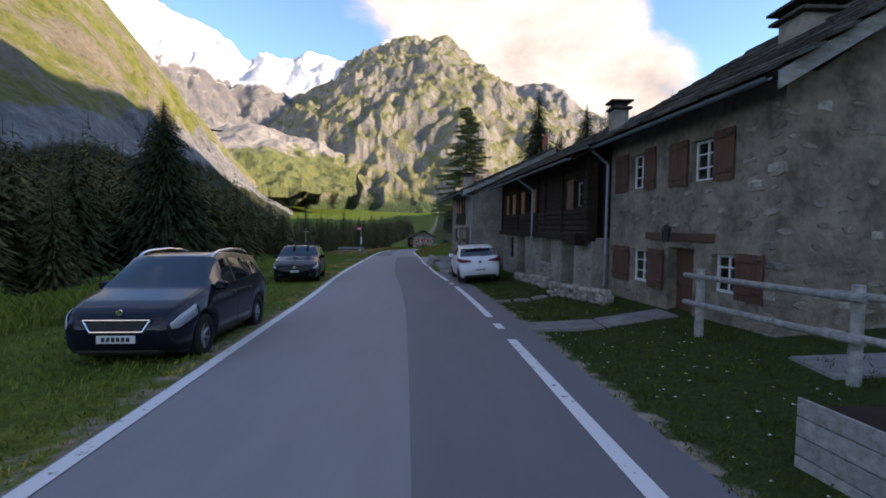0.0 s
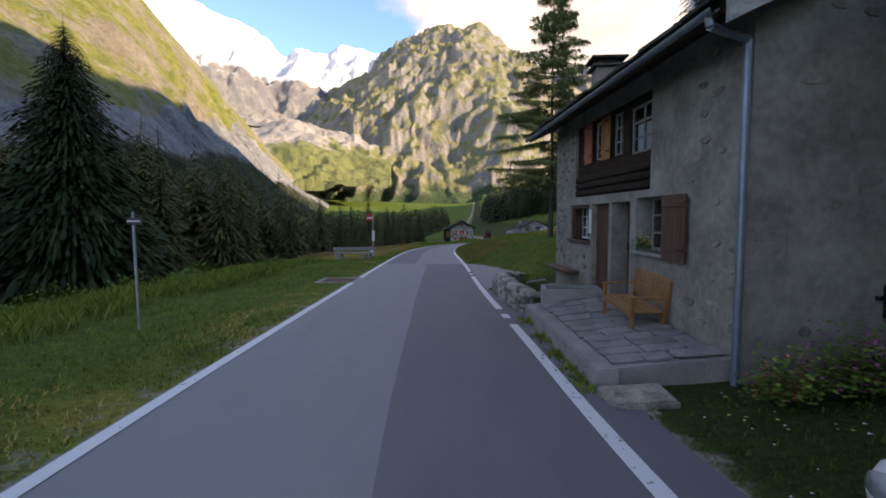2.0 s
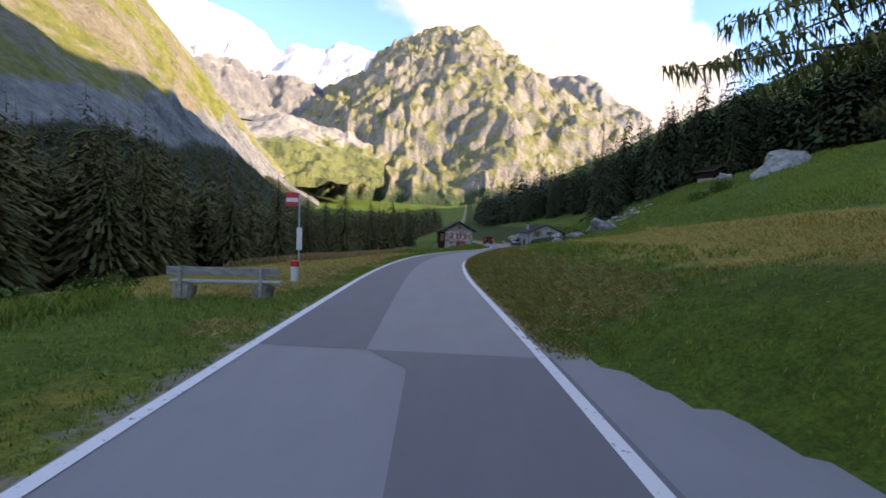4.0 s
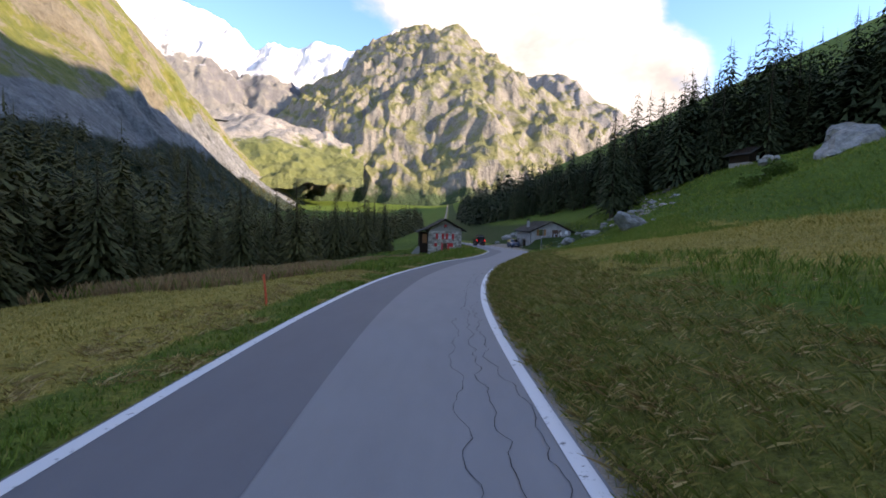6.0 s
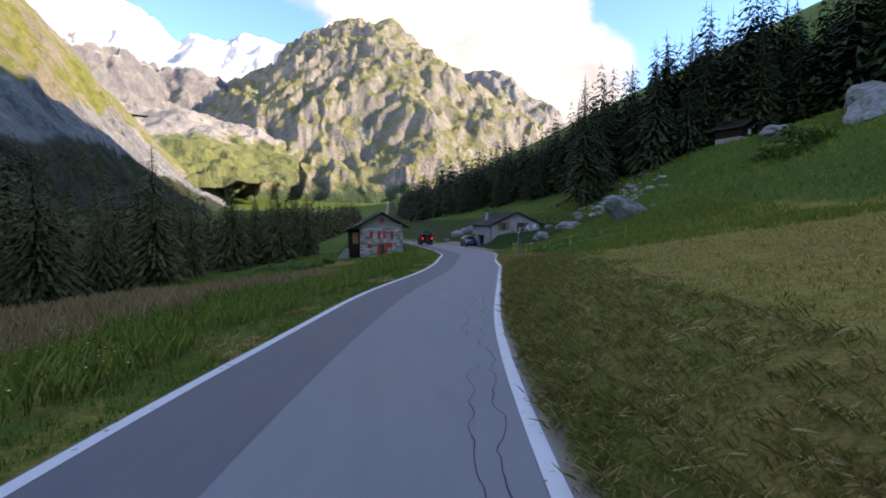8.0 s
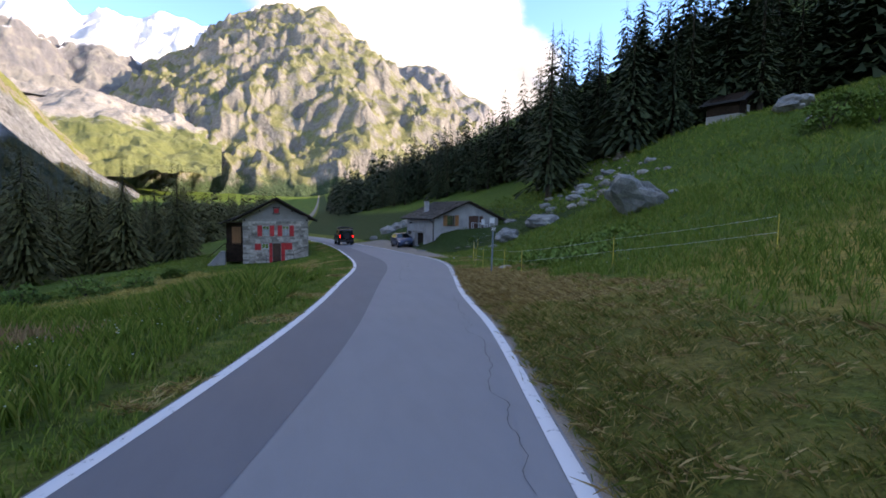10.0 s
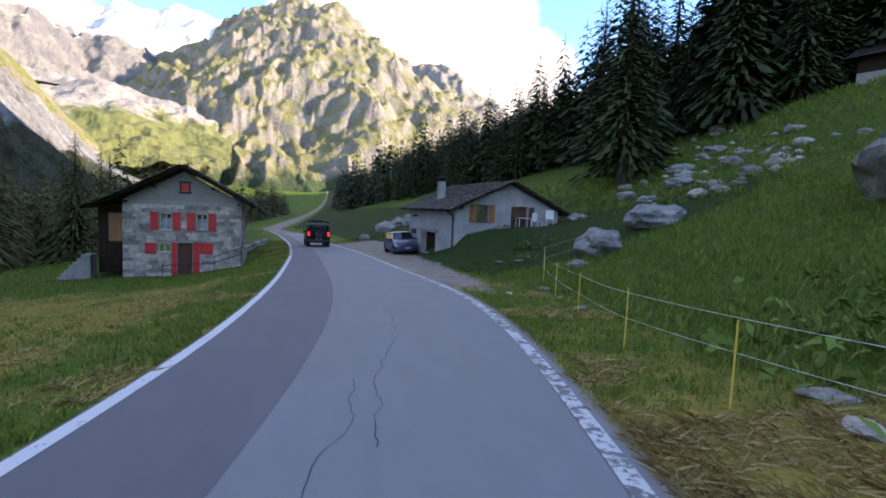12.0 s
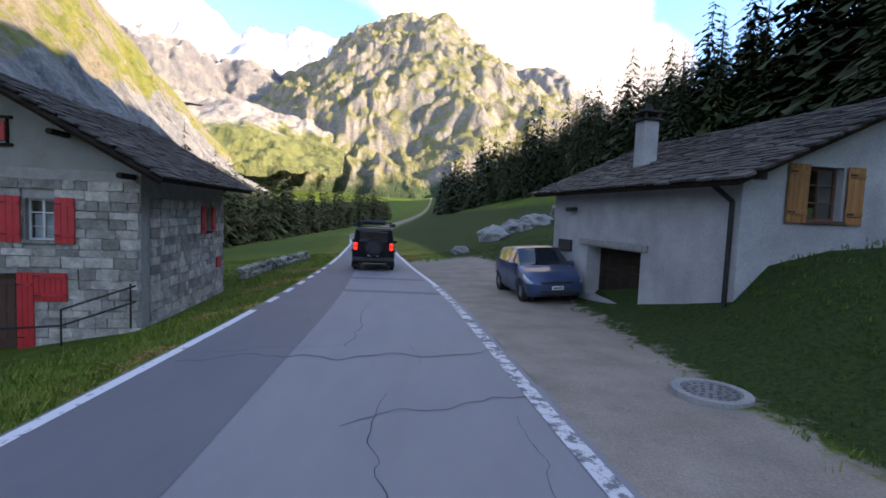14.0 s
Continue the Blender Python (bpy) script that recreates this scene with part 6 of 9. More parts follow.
# -- the white house --
white_house = thing("whitewashed_house", "low whitewashed house with a stone-slab roof", "house")
WS = -0.205
d_al = Vector((WS, 1, 0)).normalized()
d_in = Vector((1, -WS, 0)).normalized()
WX, WY, WZ = 9.66, 144.37, -5.2
WL, WW = 7.4, 7.3
wz = lambda z: z - WZ
fw = along(WX, WY, WZ, WS)
wh = [(2.75, 5.2, wz(-4.25), wz(-2.9))]
under(part("wall", wall_mesh(WL, wz(-1.35), 0.5, wh), M["plaster_white"]), white_house, fw)
door(white_house, fw, *wh[0], mat="timber_dark", depth=0.42, handle=False)
under(part("lintel_beam", boxed(2.5, 5.6, -0.06, 0.03, wz(-2.87), wz(-2.7), 0.01), M["timber_grey"]), white_house, fw)
under(part("wall_vent", boxed(6.1, 6.9, -0.07, 0.0, wz(-3.15), wz(-2.8), 0.01), M["black"]), white_house, fw)
under(part("wall_lamp", boxed(5.9, 6.3, -0.2, 0.0, wz(-1.95), wz(-1.83), 0.02), M["black"]), white_house, fw)
fwg = facing(WX, WY, WZ, WS) @ Matrix.Translation((0.503, 0, 0))
gw = [(0.88, 1.70, wz(-2.02), wz(-1.04)), (3.75, 4.5, wz(-2.75), wz(-1.05))]
under(part("wall", wall_mesh(WW - 0.503, wz(-1.0), 0.5, gw, gable=1.25, top=3.1), M["plaster_white"]), white_house, fwg)
window(white_house, fwg, *gw[0], bars=(1, 2), depth=0.14, frame_mat="timber_brown", curtain=False, sill="timber_brown")
door(white_house, fwg, *gw[1], depth=0.2)
shutter(white_house, fwg, 0.40, 0.85, wz(-2.08), wz(-1.02), "timber_honey", 0, 0.04)
shutter(white_house, fwg, 1.73, 2.12, wz(-2.08), wz(-1.02), "timber_honey", 0, 0.04)
shutter(white_house, fwg, 3.28, 3.72, wz(-2.6), wz(-1.08), "timber_brown", 0, 0.04)
shutter(white_house, fwg, 4.53, 4.95, wz(-2.6), wz(-1.08), "timber_brown", 0, 0.04)
for sgn, seed in ((1, 31), (-1, 32)):
    q = -0.55 if sgn > 0 else WW + 0.6
    e0, e1 = at(WX, WY, -0.45, q, -1.42), at(WX, WY, WL + 0.5, q, -1.42)
    if sgn < 0:
        e0, e1 = e1, e0
    run = (3.6 + 0.55) if sgn > 0 else (WW - 3.6 + 0.6)
    rise = (0.42 + 1.42) / run
    roof_plane(white_house, slope_frame(e0, e1, d_in * sgn, rise), (e1 - e0).length, math.hypot(run, run * rise), 0.1, seed=seed, a=0.36, b=0.25)
p0 = at(WX, WY, 0.1, -0.1, 0)
pipe(white_house, [at(WX, WY, 0.1, -0.5, -1.5), (p0.x, p0.y, -1.75), (p0.x, p0.y, -4.6)], 0.045, "iron")
c4 = at(WX, WY, 4.3, 1.0, 0)
chm = chimney(white_house, c4.x, c4.y, -1.2, 0.45, 0.42, "plaster_white", cap=False, turn=0.2)
bm = bmesh.new()
for sx in (-0.19, 0.19):
    for sy in (-0.19, 0.19):
        tube(bm, (sx, sy, 0.45), (sx, sy, 0.65), 0.04, 0.04, 6)
box(bm, -0.3, 0.3, -0.28, 0.28, 0.45, 0.50, 0.01)
box(bm, -0.3, 0.3, -0.28, 0.28, 0.65, 0.70, 0.015)
tube(bm, (0, 0, 0.7), (0, 0, 0.9), 0.14, 0.07, 10)
part("chimney_cap", bm, M["slab"], chm)
# a log hut far up at the wood's edge
hut = thing("log_hut", "dark log hut at the edge of the wood", "hut", Matrix.Translation((48.0, 147.3, ground_z(49.0, 148.3) - 0.6)) @ Matrix.Rotation(0.35, 4, "Z"))
part("wall", boxed(0, 4.2, 0, 4.0, -1.5, 0.9), M["mortar"], hut, "low stone base")
bm = boxed(0.02, 4.18, 0.02, 3.98, 0.904, 2.6)
part("timber_wall", bm, M["timber_dark"], hut)
for i in range(8):
    part("log", boxed(-0.06, 4.26, -0.05, 0.018, 0.92 + 0.21 * i, 1.11 + 0.21 * i, 0.03), M["timber_dark"], hut)
for sgn in (1, -1):
    bm = bmesh.new()
    vs_ = [bm.verts.new(c) for c in ((2.1 - sgn * 2.9, -0.9, 2.15), (2.1 - sgn * 2.9, 4.7, 2.15), (2.1, 4.7, 3.75), (2.1, -0.9, 3.75))]
    bm.faces.new(vs_)
    bmesh.ops.solidify(bm, geom=bm.faces[:], thickness=0.18)
    part("roof", bm, M["slab"], hut)
part("gable_wall", wall_mesh(4.1, 0.02, 3.9, [], gable=1.25), M["timber_dark"], hut).matrix_basis = Matrix.Translation((0.05, 0.05, 2.602))
part("window", boxed(1.7, 2.4, -0.09, -0.052, 1.3, 2.1), M["white_paint"], hut)

# ---- cars ----
def wheel(parent, x, y, r, width, side, rim_mat="alloy", spokes=7):
    """A wheel with its tyre, and a spoked rim on the outer side."""
    w = new("wheel")
    w.parent = parent
    w.matrix_basis = Matrix.Translation((x, y, r))
    bm = bmesh.new()
    prof = [(0.62, -0.5), (0.9, -0.5), (0.985, -0.36), (1.0, -0.1), (1.0, 0.1), (0.985, 0.36), (0.9, 0.5), (0.62, 0.5)]
    n = 28
    rings = [[bm.verts.new((width * b, r * a * math.cos(2 * math.pi * i / n), r * a * math.sin(2 * math.pi * i / n))) for a, b in prof] for i in range(n)]
    for i in range(n):
        for j in range(len(prof)):
            bm.faces.new((rings[i][j], rings[(i + 1) % n][j], rings[(i + 1) % n][(j + 1) % 8], rings[i][(j + 1) % 8]))
    part("tyre", bm, M["rubber"], w, smooth=False)
    bm = bmesh.new()
    o = side * width * 0.38
    tube(bm, (o - side * 0.10, 0, 0), (o - side * 0.02, 0, 0), r * 0.17, r * 0.17, 14)
    for i in range(spokes):
        a = 2 * math.pi * i / spokes
        for da in (-0.07, 0.07):
            tube(bm, (o - side * 0.04, r * 0.1 * math.cos(a), r * 0.1 * math.sin(a)), (o - side * 0.03, r * 0.64 * math.cos(a + da), r * 0.64 * math.sin(a + da)), r * 0.065, r * 0.05, 6)
    k = 28
    ring = [[bm.verts.new((o - side * d, r * q * math.cos(2 * math.pi * i / k), r * q * math.sin(2 * math.pi * i / k))) for q, d in ((0.60, 0.06), (0.61, 0.01), (0.68, 0.0), (0.69, 0.05))] for i in range(k)]
    for i in range(k):
        for j in range(3):
            bm.faces.new((ring[i][j], ring[(i + 1) % k][j], ring[(i + 1) % k][j + 1], ring[i][j + 1]))
    part("rim", bm, M[rim_mat], w)
    part("brake_disc", tubed((o - side * 0.16, 0, 0), (o - side * 0.10, 0, 0), r * 0.5, r * 0.5, 20), M["iron"], w)
    return w


def car(name, label, lacq, L, W, H, wb, r, top, belt, glass, m, front_axle=0.2, boxy=0.0, ws=(0.26, 0.42), rw=(0.86, 0.93), lamps=((0.015, 0.13), (0.92, 0.985)), tail="tail_off", rims=7, clearance=0.2):
    """A car lofted from cross-sections; +y is its front, the origin on the ground below its middle."""
    root = thing(name, label, "car", m)
    bu, bz_ = zip(*belt)
    grid = np.linspace(-0.05, 1.05, 441)
    bell = np.exp(-0.5 * (np.arange(-12, 13) / 3.6) ** 2)
    soft = lambda rows: np.convolve(np.pad(np.interp(grid, *zip(*rows)), 12, mode="edge"), bell / bell.sum(), "valid")
    top_line, belt_line = soft(top), soft(belt)
    glass_end = glass[-1][1]
    axles = (front_axle, front_axle + wb / L)
    us = set(np.linspace(0, 1, 61)) | {ws[0], ws[1], rw[0], rw[1], 0.012, 0.03, 0.985, lamps[0][0], lamps[0][1], lamps[1][0], lamps[1][1]}
    for a, b in glass:
        us |= {a, b}
    ra = r + 0.07
    for c in axles:
        us |= {c + q * ra / L for q in (-1.0, -0.97, -0.85, -0.6, -0.3, 0, 0.3, 0.6, 0.85, 0.97, 1.0)}
    us = sorted(u for u in us if u <= 1.0)
    us = [u for i, u in enumerate(us) if i == 0 or u - us[i - 1] > 0.0018]
    taper_u, taper_w = [0, 0.008, 0.02, 0.045, 0.08, 0.13, 0.22, 0.78, 0.88, 0.94, 0.97, 0.988, 1.0], [q + (1 - q) * 0.7 * boxy for q in (0.66, 0.76, 0.84, 0.905, 0.95, 0.98, 1.0, 1.0, 0.98, 0.95, 0.915, 0.87, 0.80)]
    rings = []
    for u in us:
        t, b = float(np.interp(u, grid, top_line)), float(np.interp(u, grid, belt_line))
        b = min(b, t - 0.03)
        hw = W / 2 * float(np.interp(u, taper_u, taper_w))
        g = min(max((t - b) / 0.45, 0), 1)
        low = clearance + 0.10 * max(0, 1 - u / 0.05) + 0.14 * max(0, (u - 0.95) / 0.05)
        sill = low + 0.08
        for c in axles:
            dy = abs(u - c) * L
            if dy < ra:
                sill = max(sill, r + math.sqrt(ra * ra - dy * dy))
        lowz = max(low, sill - 0.08) if sill > low + 0.09 else low
        mid = max(0.55, sill + 0.02)
        sh = max(b - 0.16, mid + 0.02)
        tum = 1 - boxy * 0.75
        up = float(np.interp(u, [0, glass_end - 0.13, glass_end - 0.03, glass_end, glass_end + 0.05], [0.84, 0.84, 0.62, 0.30, 0.84]))
        lean = lambda f: hw * (0.955 - 0.03 * f - (0.02 + 0.17 * g * tum) * f ** 1.25)
        pts = [(0.0, lowz), (hw * 0.88, lowz), (hw * 0.965, sill), (hw * 0.998, mid), (hw * 1.0, (mid + sh) / 2), (hw * 0.988, sh), (hw * 0.957, b), (lean(0.07), b + (t - b) * 0.07), (lean(up), b + (t - b) * up), (lean(0.93), b + (t - b) * 0.93), (lean(0.93) - hw * 0.09, b + (t - b) * 0.982), (hw * (0.45 - 0.06 * g), t - 0.004), (0.0, t)]
        rings.append((u, pts))
    parts = {}

    def kind(u, j):
        if ws[0] <= u <= ws[1] and j >= 9:
            return "windscreen"
        if rw[0] <= u <= rw[1] and j >= 9:
            return "rear_window"
        if j == 7 and glass[0][0] <= u <= glass_end:
            for i, (a, b) in enumerate(glass):
                if a <= u <= b:
                    return "side_window%d" % i
            return "pillar"
        if lamps[0][0] <= u <= lamps[0][1] and j == 5:
            return "headlight"
        if lamps[1][0] <= u <= lamps[1][1] and j == 5:
            return "tail_light"
        return "body"

    for side in (1, -1):
        for i in range(len(rings) - 1):
            for j in range(12):
                q = kind((rings[i][0] + rings[i + 1][0]) / 2, j)
                if q not in ("body", "windscreen", "rear_window"):
                    q += "L" if side < 0 else "R"
                quad = []
                for (u, pts), jj in ((rings[i], j), (rings[i], j + 1), (rings[i + 1], j + 1), (rings[i + 1], j)):
                    x, z = pts[jj]
                    quad.append((side * x, L / 2 - u * L, z))
                parts.setdefault(q, []).append(quad)
    for end in (0, -1):
        pts = rings[end][1]
        y = L / 2 - rings[end][0] * L
        loop = [(x, y, z) for x, z in pts] + [(-x, y, z) for x, z in pts[::-1][1:-1]]
        parts["body"].append(loop)
    body = None
    for q, polys in sorted(parts.items(), key=lambda k: k[0] != "body"):
        bm = bmesh.new()
        for poly in polys:
            bm.faces.new([bm.verts.new(c) for c in poly])
        bmesh.ops.remove_doubles(bm, verts=bm.verts, dist=0.0008)
        plain = q.rstrip("LR").rstrip("0123456789")
        mat = {"body": lacq, "headlight": "headlamp", "tail_light": tail, "pillar": "black"}.get(plain, "car_glass")
        if plain != "body":
            bmesh.ops.recalc_face_normals(bm, faces=bm.faces)
            if plain in ("headlight", "tail_light"):
                bmesh.ops.solidify(bm, geom=bm.faces[:], thickness=-0.012)
        ob = part(plain, bm, M[mat], root, {"headlight": "clear headlight", "tail_light": "red tail light"}.get(plain, ""), smooth=True)
        if plain == "body":
            body = ob
            ob["label"] = "painted car body"
    hw = W / 2
    for c in axles:
        y = L / 2 - c * L
        for side in (1, -1):
            wheel(root, side * (hw - 0.12), y, r, 0.2, side, spokes=rims)
            bm = bmesh.new()      # dark liner behind the wheel
            tube(bm, (side * (hw - 0.32), y, r + 0.02), (side * (hw - 0.26), y, r + 0.02), ra + 0.02, ra + 0.02, 20)
            part("wheel_arch", bm, M["black"], root)
    bm = bmesh.new()
    box(bm, -hw * 0.86, hw * 0.86, -L * 0.42, L * 0.42, clearance - 0.02, clearance + 0.12)
    part("underbody", bm, M["black"], root)
    zb = float(np.interp(0.33, bu, bz_))
    for side in (1, -1):
        bm = boxed(-0.10, 0.10, -0.05, 0.06, -0.07, 0.07, 0.03)
        mi = part("wing_mirror", bm, M[lacq], root)
        mi.matrix_basis = Matrix.Translation((side * (hw * 0.93 + 0.10), L / 2 - (ws[0] + 0.075) * L, zb + 0.07))
    for side in (1, -1):
        for g in glass[:2]:
            u = g[1] - 0.02
            y = L / 2 - u * L
            part("door_handle", boxed(side * hw * 0.985 - 0.02, side * hw * 0.985 + 0.022, y - 0.09, y + 0.09, zb - 0.13, zb - 0.10, 0.008), M[lacq], root)
        for u in (glass[0][0] - 0.005, glass[0][1] + 0.008, glass[1][1] + 0.01):
            i = min(range(len(rings)), key=lambda k: abs(rings[k][0] - u))
            pts = rings[i][1]
            bm = bmesh.new()
            for a, b in ((2, 3), (3, 4), (4, 5), (5, 6)):
                y = L / 2 - rings[i][0] * L
                tube(bm, (side * pts[a][0], y, pts[a][1]), (side * pts[b][0], y, pts[b][1]), 0.005, 0.005, 4)
            part("door_seam", bm, M["black"], root)
    root["half"] = hw
    return root


def plate(parent, y, z, w=0.52, h=0.11, facing_y=1, blue=False):
    """A number plate with its writing as plain bars."""
    p = part("number_plate", boxed(-w / 2, w / 2, y - 0.01, y + 0.01, z - h / 2, z + h / 2, 0.004), M["white_paint"], parent, "white number plate")
    f = y + facing_y * 0.0125
    for i in range(6):
        x = -w * 0.32 + w * 0.64 * i / 5
        part("plate_mark", boxed(x - w * 0.045, x + w * 0.045, min(f, f + 0.002), max(f, f + 0.002), z - h * 0.28, z + h * 0.28), M["black"], p, "dark bar on the plate")
    return p


def badge(parent, y, z, r=0.06):
    bm = bmesh.new()
    tube(bm, (0, y - 0.012, z), (0, y + 0.012, z), r, r, 18)
    part("badge", bm, M["chrome"], parent, "round chrome badge")


def wiper(parent, y, z, w, dy, dz):
    part("wiper", tubed((-w, y, z), (0.1, y + dy, z + dz), 0.01, 0.007, 6), M["black"], parent)


def place(x, y, heading, dz=0.0):
    """Heading in degrees from +y, to the left."""
    a = radians(heading)
    f = Vector((-math.sin(a), math.cos(a), 0))
    def g(p):
        lo, hi = left_edge(p.y), right_edge(p.y)
        return road_z(p.y) if lo - 0.1 <= p.x <= hi + 0.16 else ground_z(p.x, p.y)
    c = Vector((x, y, 0))
    z1, z0 = g(c + f * 1.3), g(c - f * 1.3)
    side = Vector((f.y, -f.x, 0))
    zr, zl = g(c + side * 0.75), g(c - side * 0.75)
    pitch, lean = math.atan2(z1 - z0, 2.6), math.atan2(zl - zr, 1.5)
    return Matrix.Translation((x, y, (z0 + z1 + zl + zr) / 4 + dz)) @ Matrix.Rotation(a, 4, "Z") @ Matrix.Rotation(pitch, 4, "X") @ Matrix.Rotation(lean, 4, "Y")


HATCH_TOP = lambda H: [(0, 0.56), (0.012, 0.66), (0.04, 0.74), (0.12, 0.86), (0.24, 0.97), (0.27, 1.0), (0.42, H - 0.03), (0.5, H), (0.62, H - 0.005), (0.86, H - 0.09), (0.93, 1.04), (0.955, 0.94), (0.985, 0.84), (1, 0.6)]
HATCH_BELT = [(0, 0.56), (0.04, 0.68), (0.12, 0.80), (0.27, 0.93), (0.6, 0.98), (0.85, 1.04), (0.94, 1.0), (1, 0.6)]

CROSS_TOP = [(0, 0.60), (0.012, 0.72), (0.04, 0.83), (0.10, 0.93), (0.21, 1.03), (0.24, 1.06), (0.40, 1.54), (0.48, 1.585), (0.64, 1.58), (0.86, 1.49), (0.94, 1.12), (0.965, 1.02), (0.985, 0.9), (1, 0.64)]
CROSS_BELT = [(0, 0.58), (0.04, 0.75), (0.12, 0.86), (0.25, 0.98), (0.6, 1.05), (0.85, 1.12), (0.94, 1.06), (1, 0.62)]

# the dark estate-like car with rails, at the grass verge
sub = car("parked_car", "midnight blue car with chrome roof rails", "car_night", 4.16, 1.78, 1.58, 2.54, 0.335, CROSS_TOP, CROSS_BELT, ((0.30, 0.505), (0.52, 0.70), (0.715, 0.83)), place(-4.86, 8.62, 183, -0.05), ws=(0.24, 0.40))
sub["label"] = "midnight blue car with roof rails, parked on the verge"
part("grille", boxed(-0.40, 0.40, 2.04, 2.085, 0.55, 0.68, 0.02), M["black"], sub)
bm = bmesh.new()
for a, b in (((-0.45, 2.07, 0.70), (0.45, 2.07, 0.70)), ((-0.35, 2.09, 0.54), (0.35, 2.09, 0.54)), ((-0.45, 2.07, 0.70), (-0.35, 2.09, 0.54)), ((0.45, 2.07, 0.70), (0.35, 2.09, 0.54))):
    tube(bm, a, b, 0.016, 0.016, 6)
part("grille_frame", bm, M["chrome"], sub, "chrome grille frame")
plate(sub, 2.095, 0.44)
badge(sub, 2.01, 0.80, 0.045)
part("bumper_trim", boxed(-0.60, 0.60, 1.86, 2.04, 0.20, 0.36, 0.05), M["black"], sub)
for s in (1, -1):
    bm = bmesh.new()
    pts = [(s * 0.60, 0.40, 1.50), (s * 0.605, 0.28, 1.575), (s * 0.605, 0.05, 1.615), (s * 0.60, -0.6, 1.635), (s * 0.59, -1.1, 1.605), (s * 0.58, -1.35, 1.56), (s * 0.57, -1.45, 1.49)]
    for a, b in zip(pts, pts[1:]):
        tube(bm, a, b, 0.022, 0.022, 8)
    part("roof_rail", bm, M["chrome"], sub, "chrome roof rail")
wiper(sub, 1.02, 1.09, 0.5, -0.02, 0.01)
part("tow_bar", tubed((0, -2.0, 0.35), (0, -2.3, 0.42), 0.03), M["black"], sub)

# the dark hatchback with bicycle carriers
hatch = car("parked_car", "dark hatchback with roof bicycle carriers, parked on grass", "car_black", 4.25, 1.79, 1.46, 2.63, 0.32, HATCH_TOP(1.46), HATCH_BELT, ((0.30, 0.51), (0.525, 0.70), (0.715, 0.82)), place(-6.25, 20.8, 189))
part("grille", boxed(-0.55, 0.55, 2.10, 2.145, 0.60, 0.66, 0.01), M["black"], hatch)
part("lower_grille", boxed(-0.62, 0.62, 2.08, 2.125, 0.28, 0.38, 0.02), M["black"], hatch)
part("grille_strip", boxed(-0.55, 0.55, 2.14, 2.15, 0.595, 0.61), M["chrome"], hatch, "thin chrome strip")
plate(hatch, 2.14, 0.47, 0.3, 0.09)
badge(hatch, 2.15, 0.635, 0.062)
wiper(hatch, 0.93, 1.04, 0.5, -0.02, 0.01)
rack = part("roof_rack", boxed(-0.62, 0.62, 0.15, 0.21, 1.50, 1.53, 0.01), M["black"], hatch)
part("rack_bar", boxed(-0.62, 0.62, -0.75, -0.69, 1.50, 1.53, 0.01), M["black"], hatch)
for x in (-0.58, 0.58):
    for y in (0.18, -0.72):
        part("rack_foot", boxed(x - 0.04, x + 0.04, y - 0.05, y + 0.05, 1.34, 1.50, 0.01), M["black"], hatch)
for x in (-0.3, 0.25):
    bm = boxed(x - 0.04, x + 0.04, -1.05, 0.55, 1.535, 1.565, 0.01)
    tube(bm, (x, 0.2, 1.56), (x + 0.2, -0.15, 1.64), 0.018, 0.018, 6)
    tube(bm, (x, -0.8, 1.56), (x, -0.6, 1.66), 0.03, 0.03, 6)
    tube(bm, (x, 0.45, 1.56), (x, 0.35, 1.64), 0.03, 0.03, 6)
    part("bicycle_carrier", bm, M["iron"], hatch, "dark bicycle carrier rail")

# the white hatchback on the other side
wcar = car("parked_car", "white hatchback parked half on the grass", "car_white", 4.06, 1.72, 1.49, 2.57, 0.31, [(0, 0.56), (0.012, 0.66), (0.04, 0.74), (0.12, 0.86), (0.24, 0.97), (0.27, 1.0), (0.41, 1.44), (0.48, 1.49), (0.6, 1.495), (0.72, 1.46), (0.85, 1.38), (0.93, 1.02), (0.955, 0.95), (0.985, 0.84), (1, 0.56)], [(0, 0.56), (0.04, 0.68), (0.12, 0.80), (0.27, 0.95), (0.6, 1.04), (0.80, 1.12), (0.9, 1.04), (0.94, 0.98), (1, 0.55)], ((0.30, 0.50), (0.512, 0.68), (0.69, 0.755)), place(1.22, 21.15, 4, 0.06), rw=(0.845, 0.925), lamps=((0.015, 0.13), (1.01, 1.02)))
plate(wcar, -2.035, 0.52, 0.5, 0.12, -1)
badge(wcar, -1.985, 0.83, 0.06)
part("rear_bumper", boxed(-0.66, 0.66, -1.985, -1.80, 0.20, 0.43, 0.06), M["black"], wcar)
part("spoiler", boxed(-0.50, 0.50, -1.58, -1.38, 1.345, 1.38, 0.015), M["car_white"], wcar)
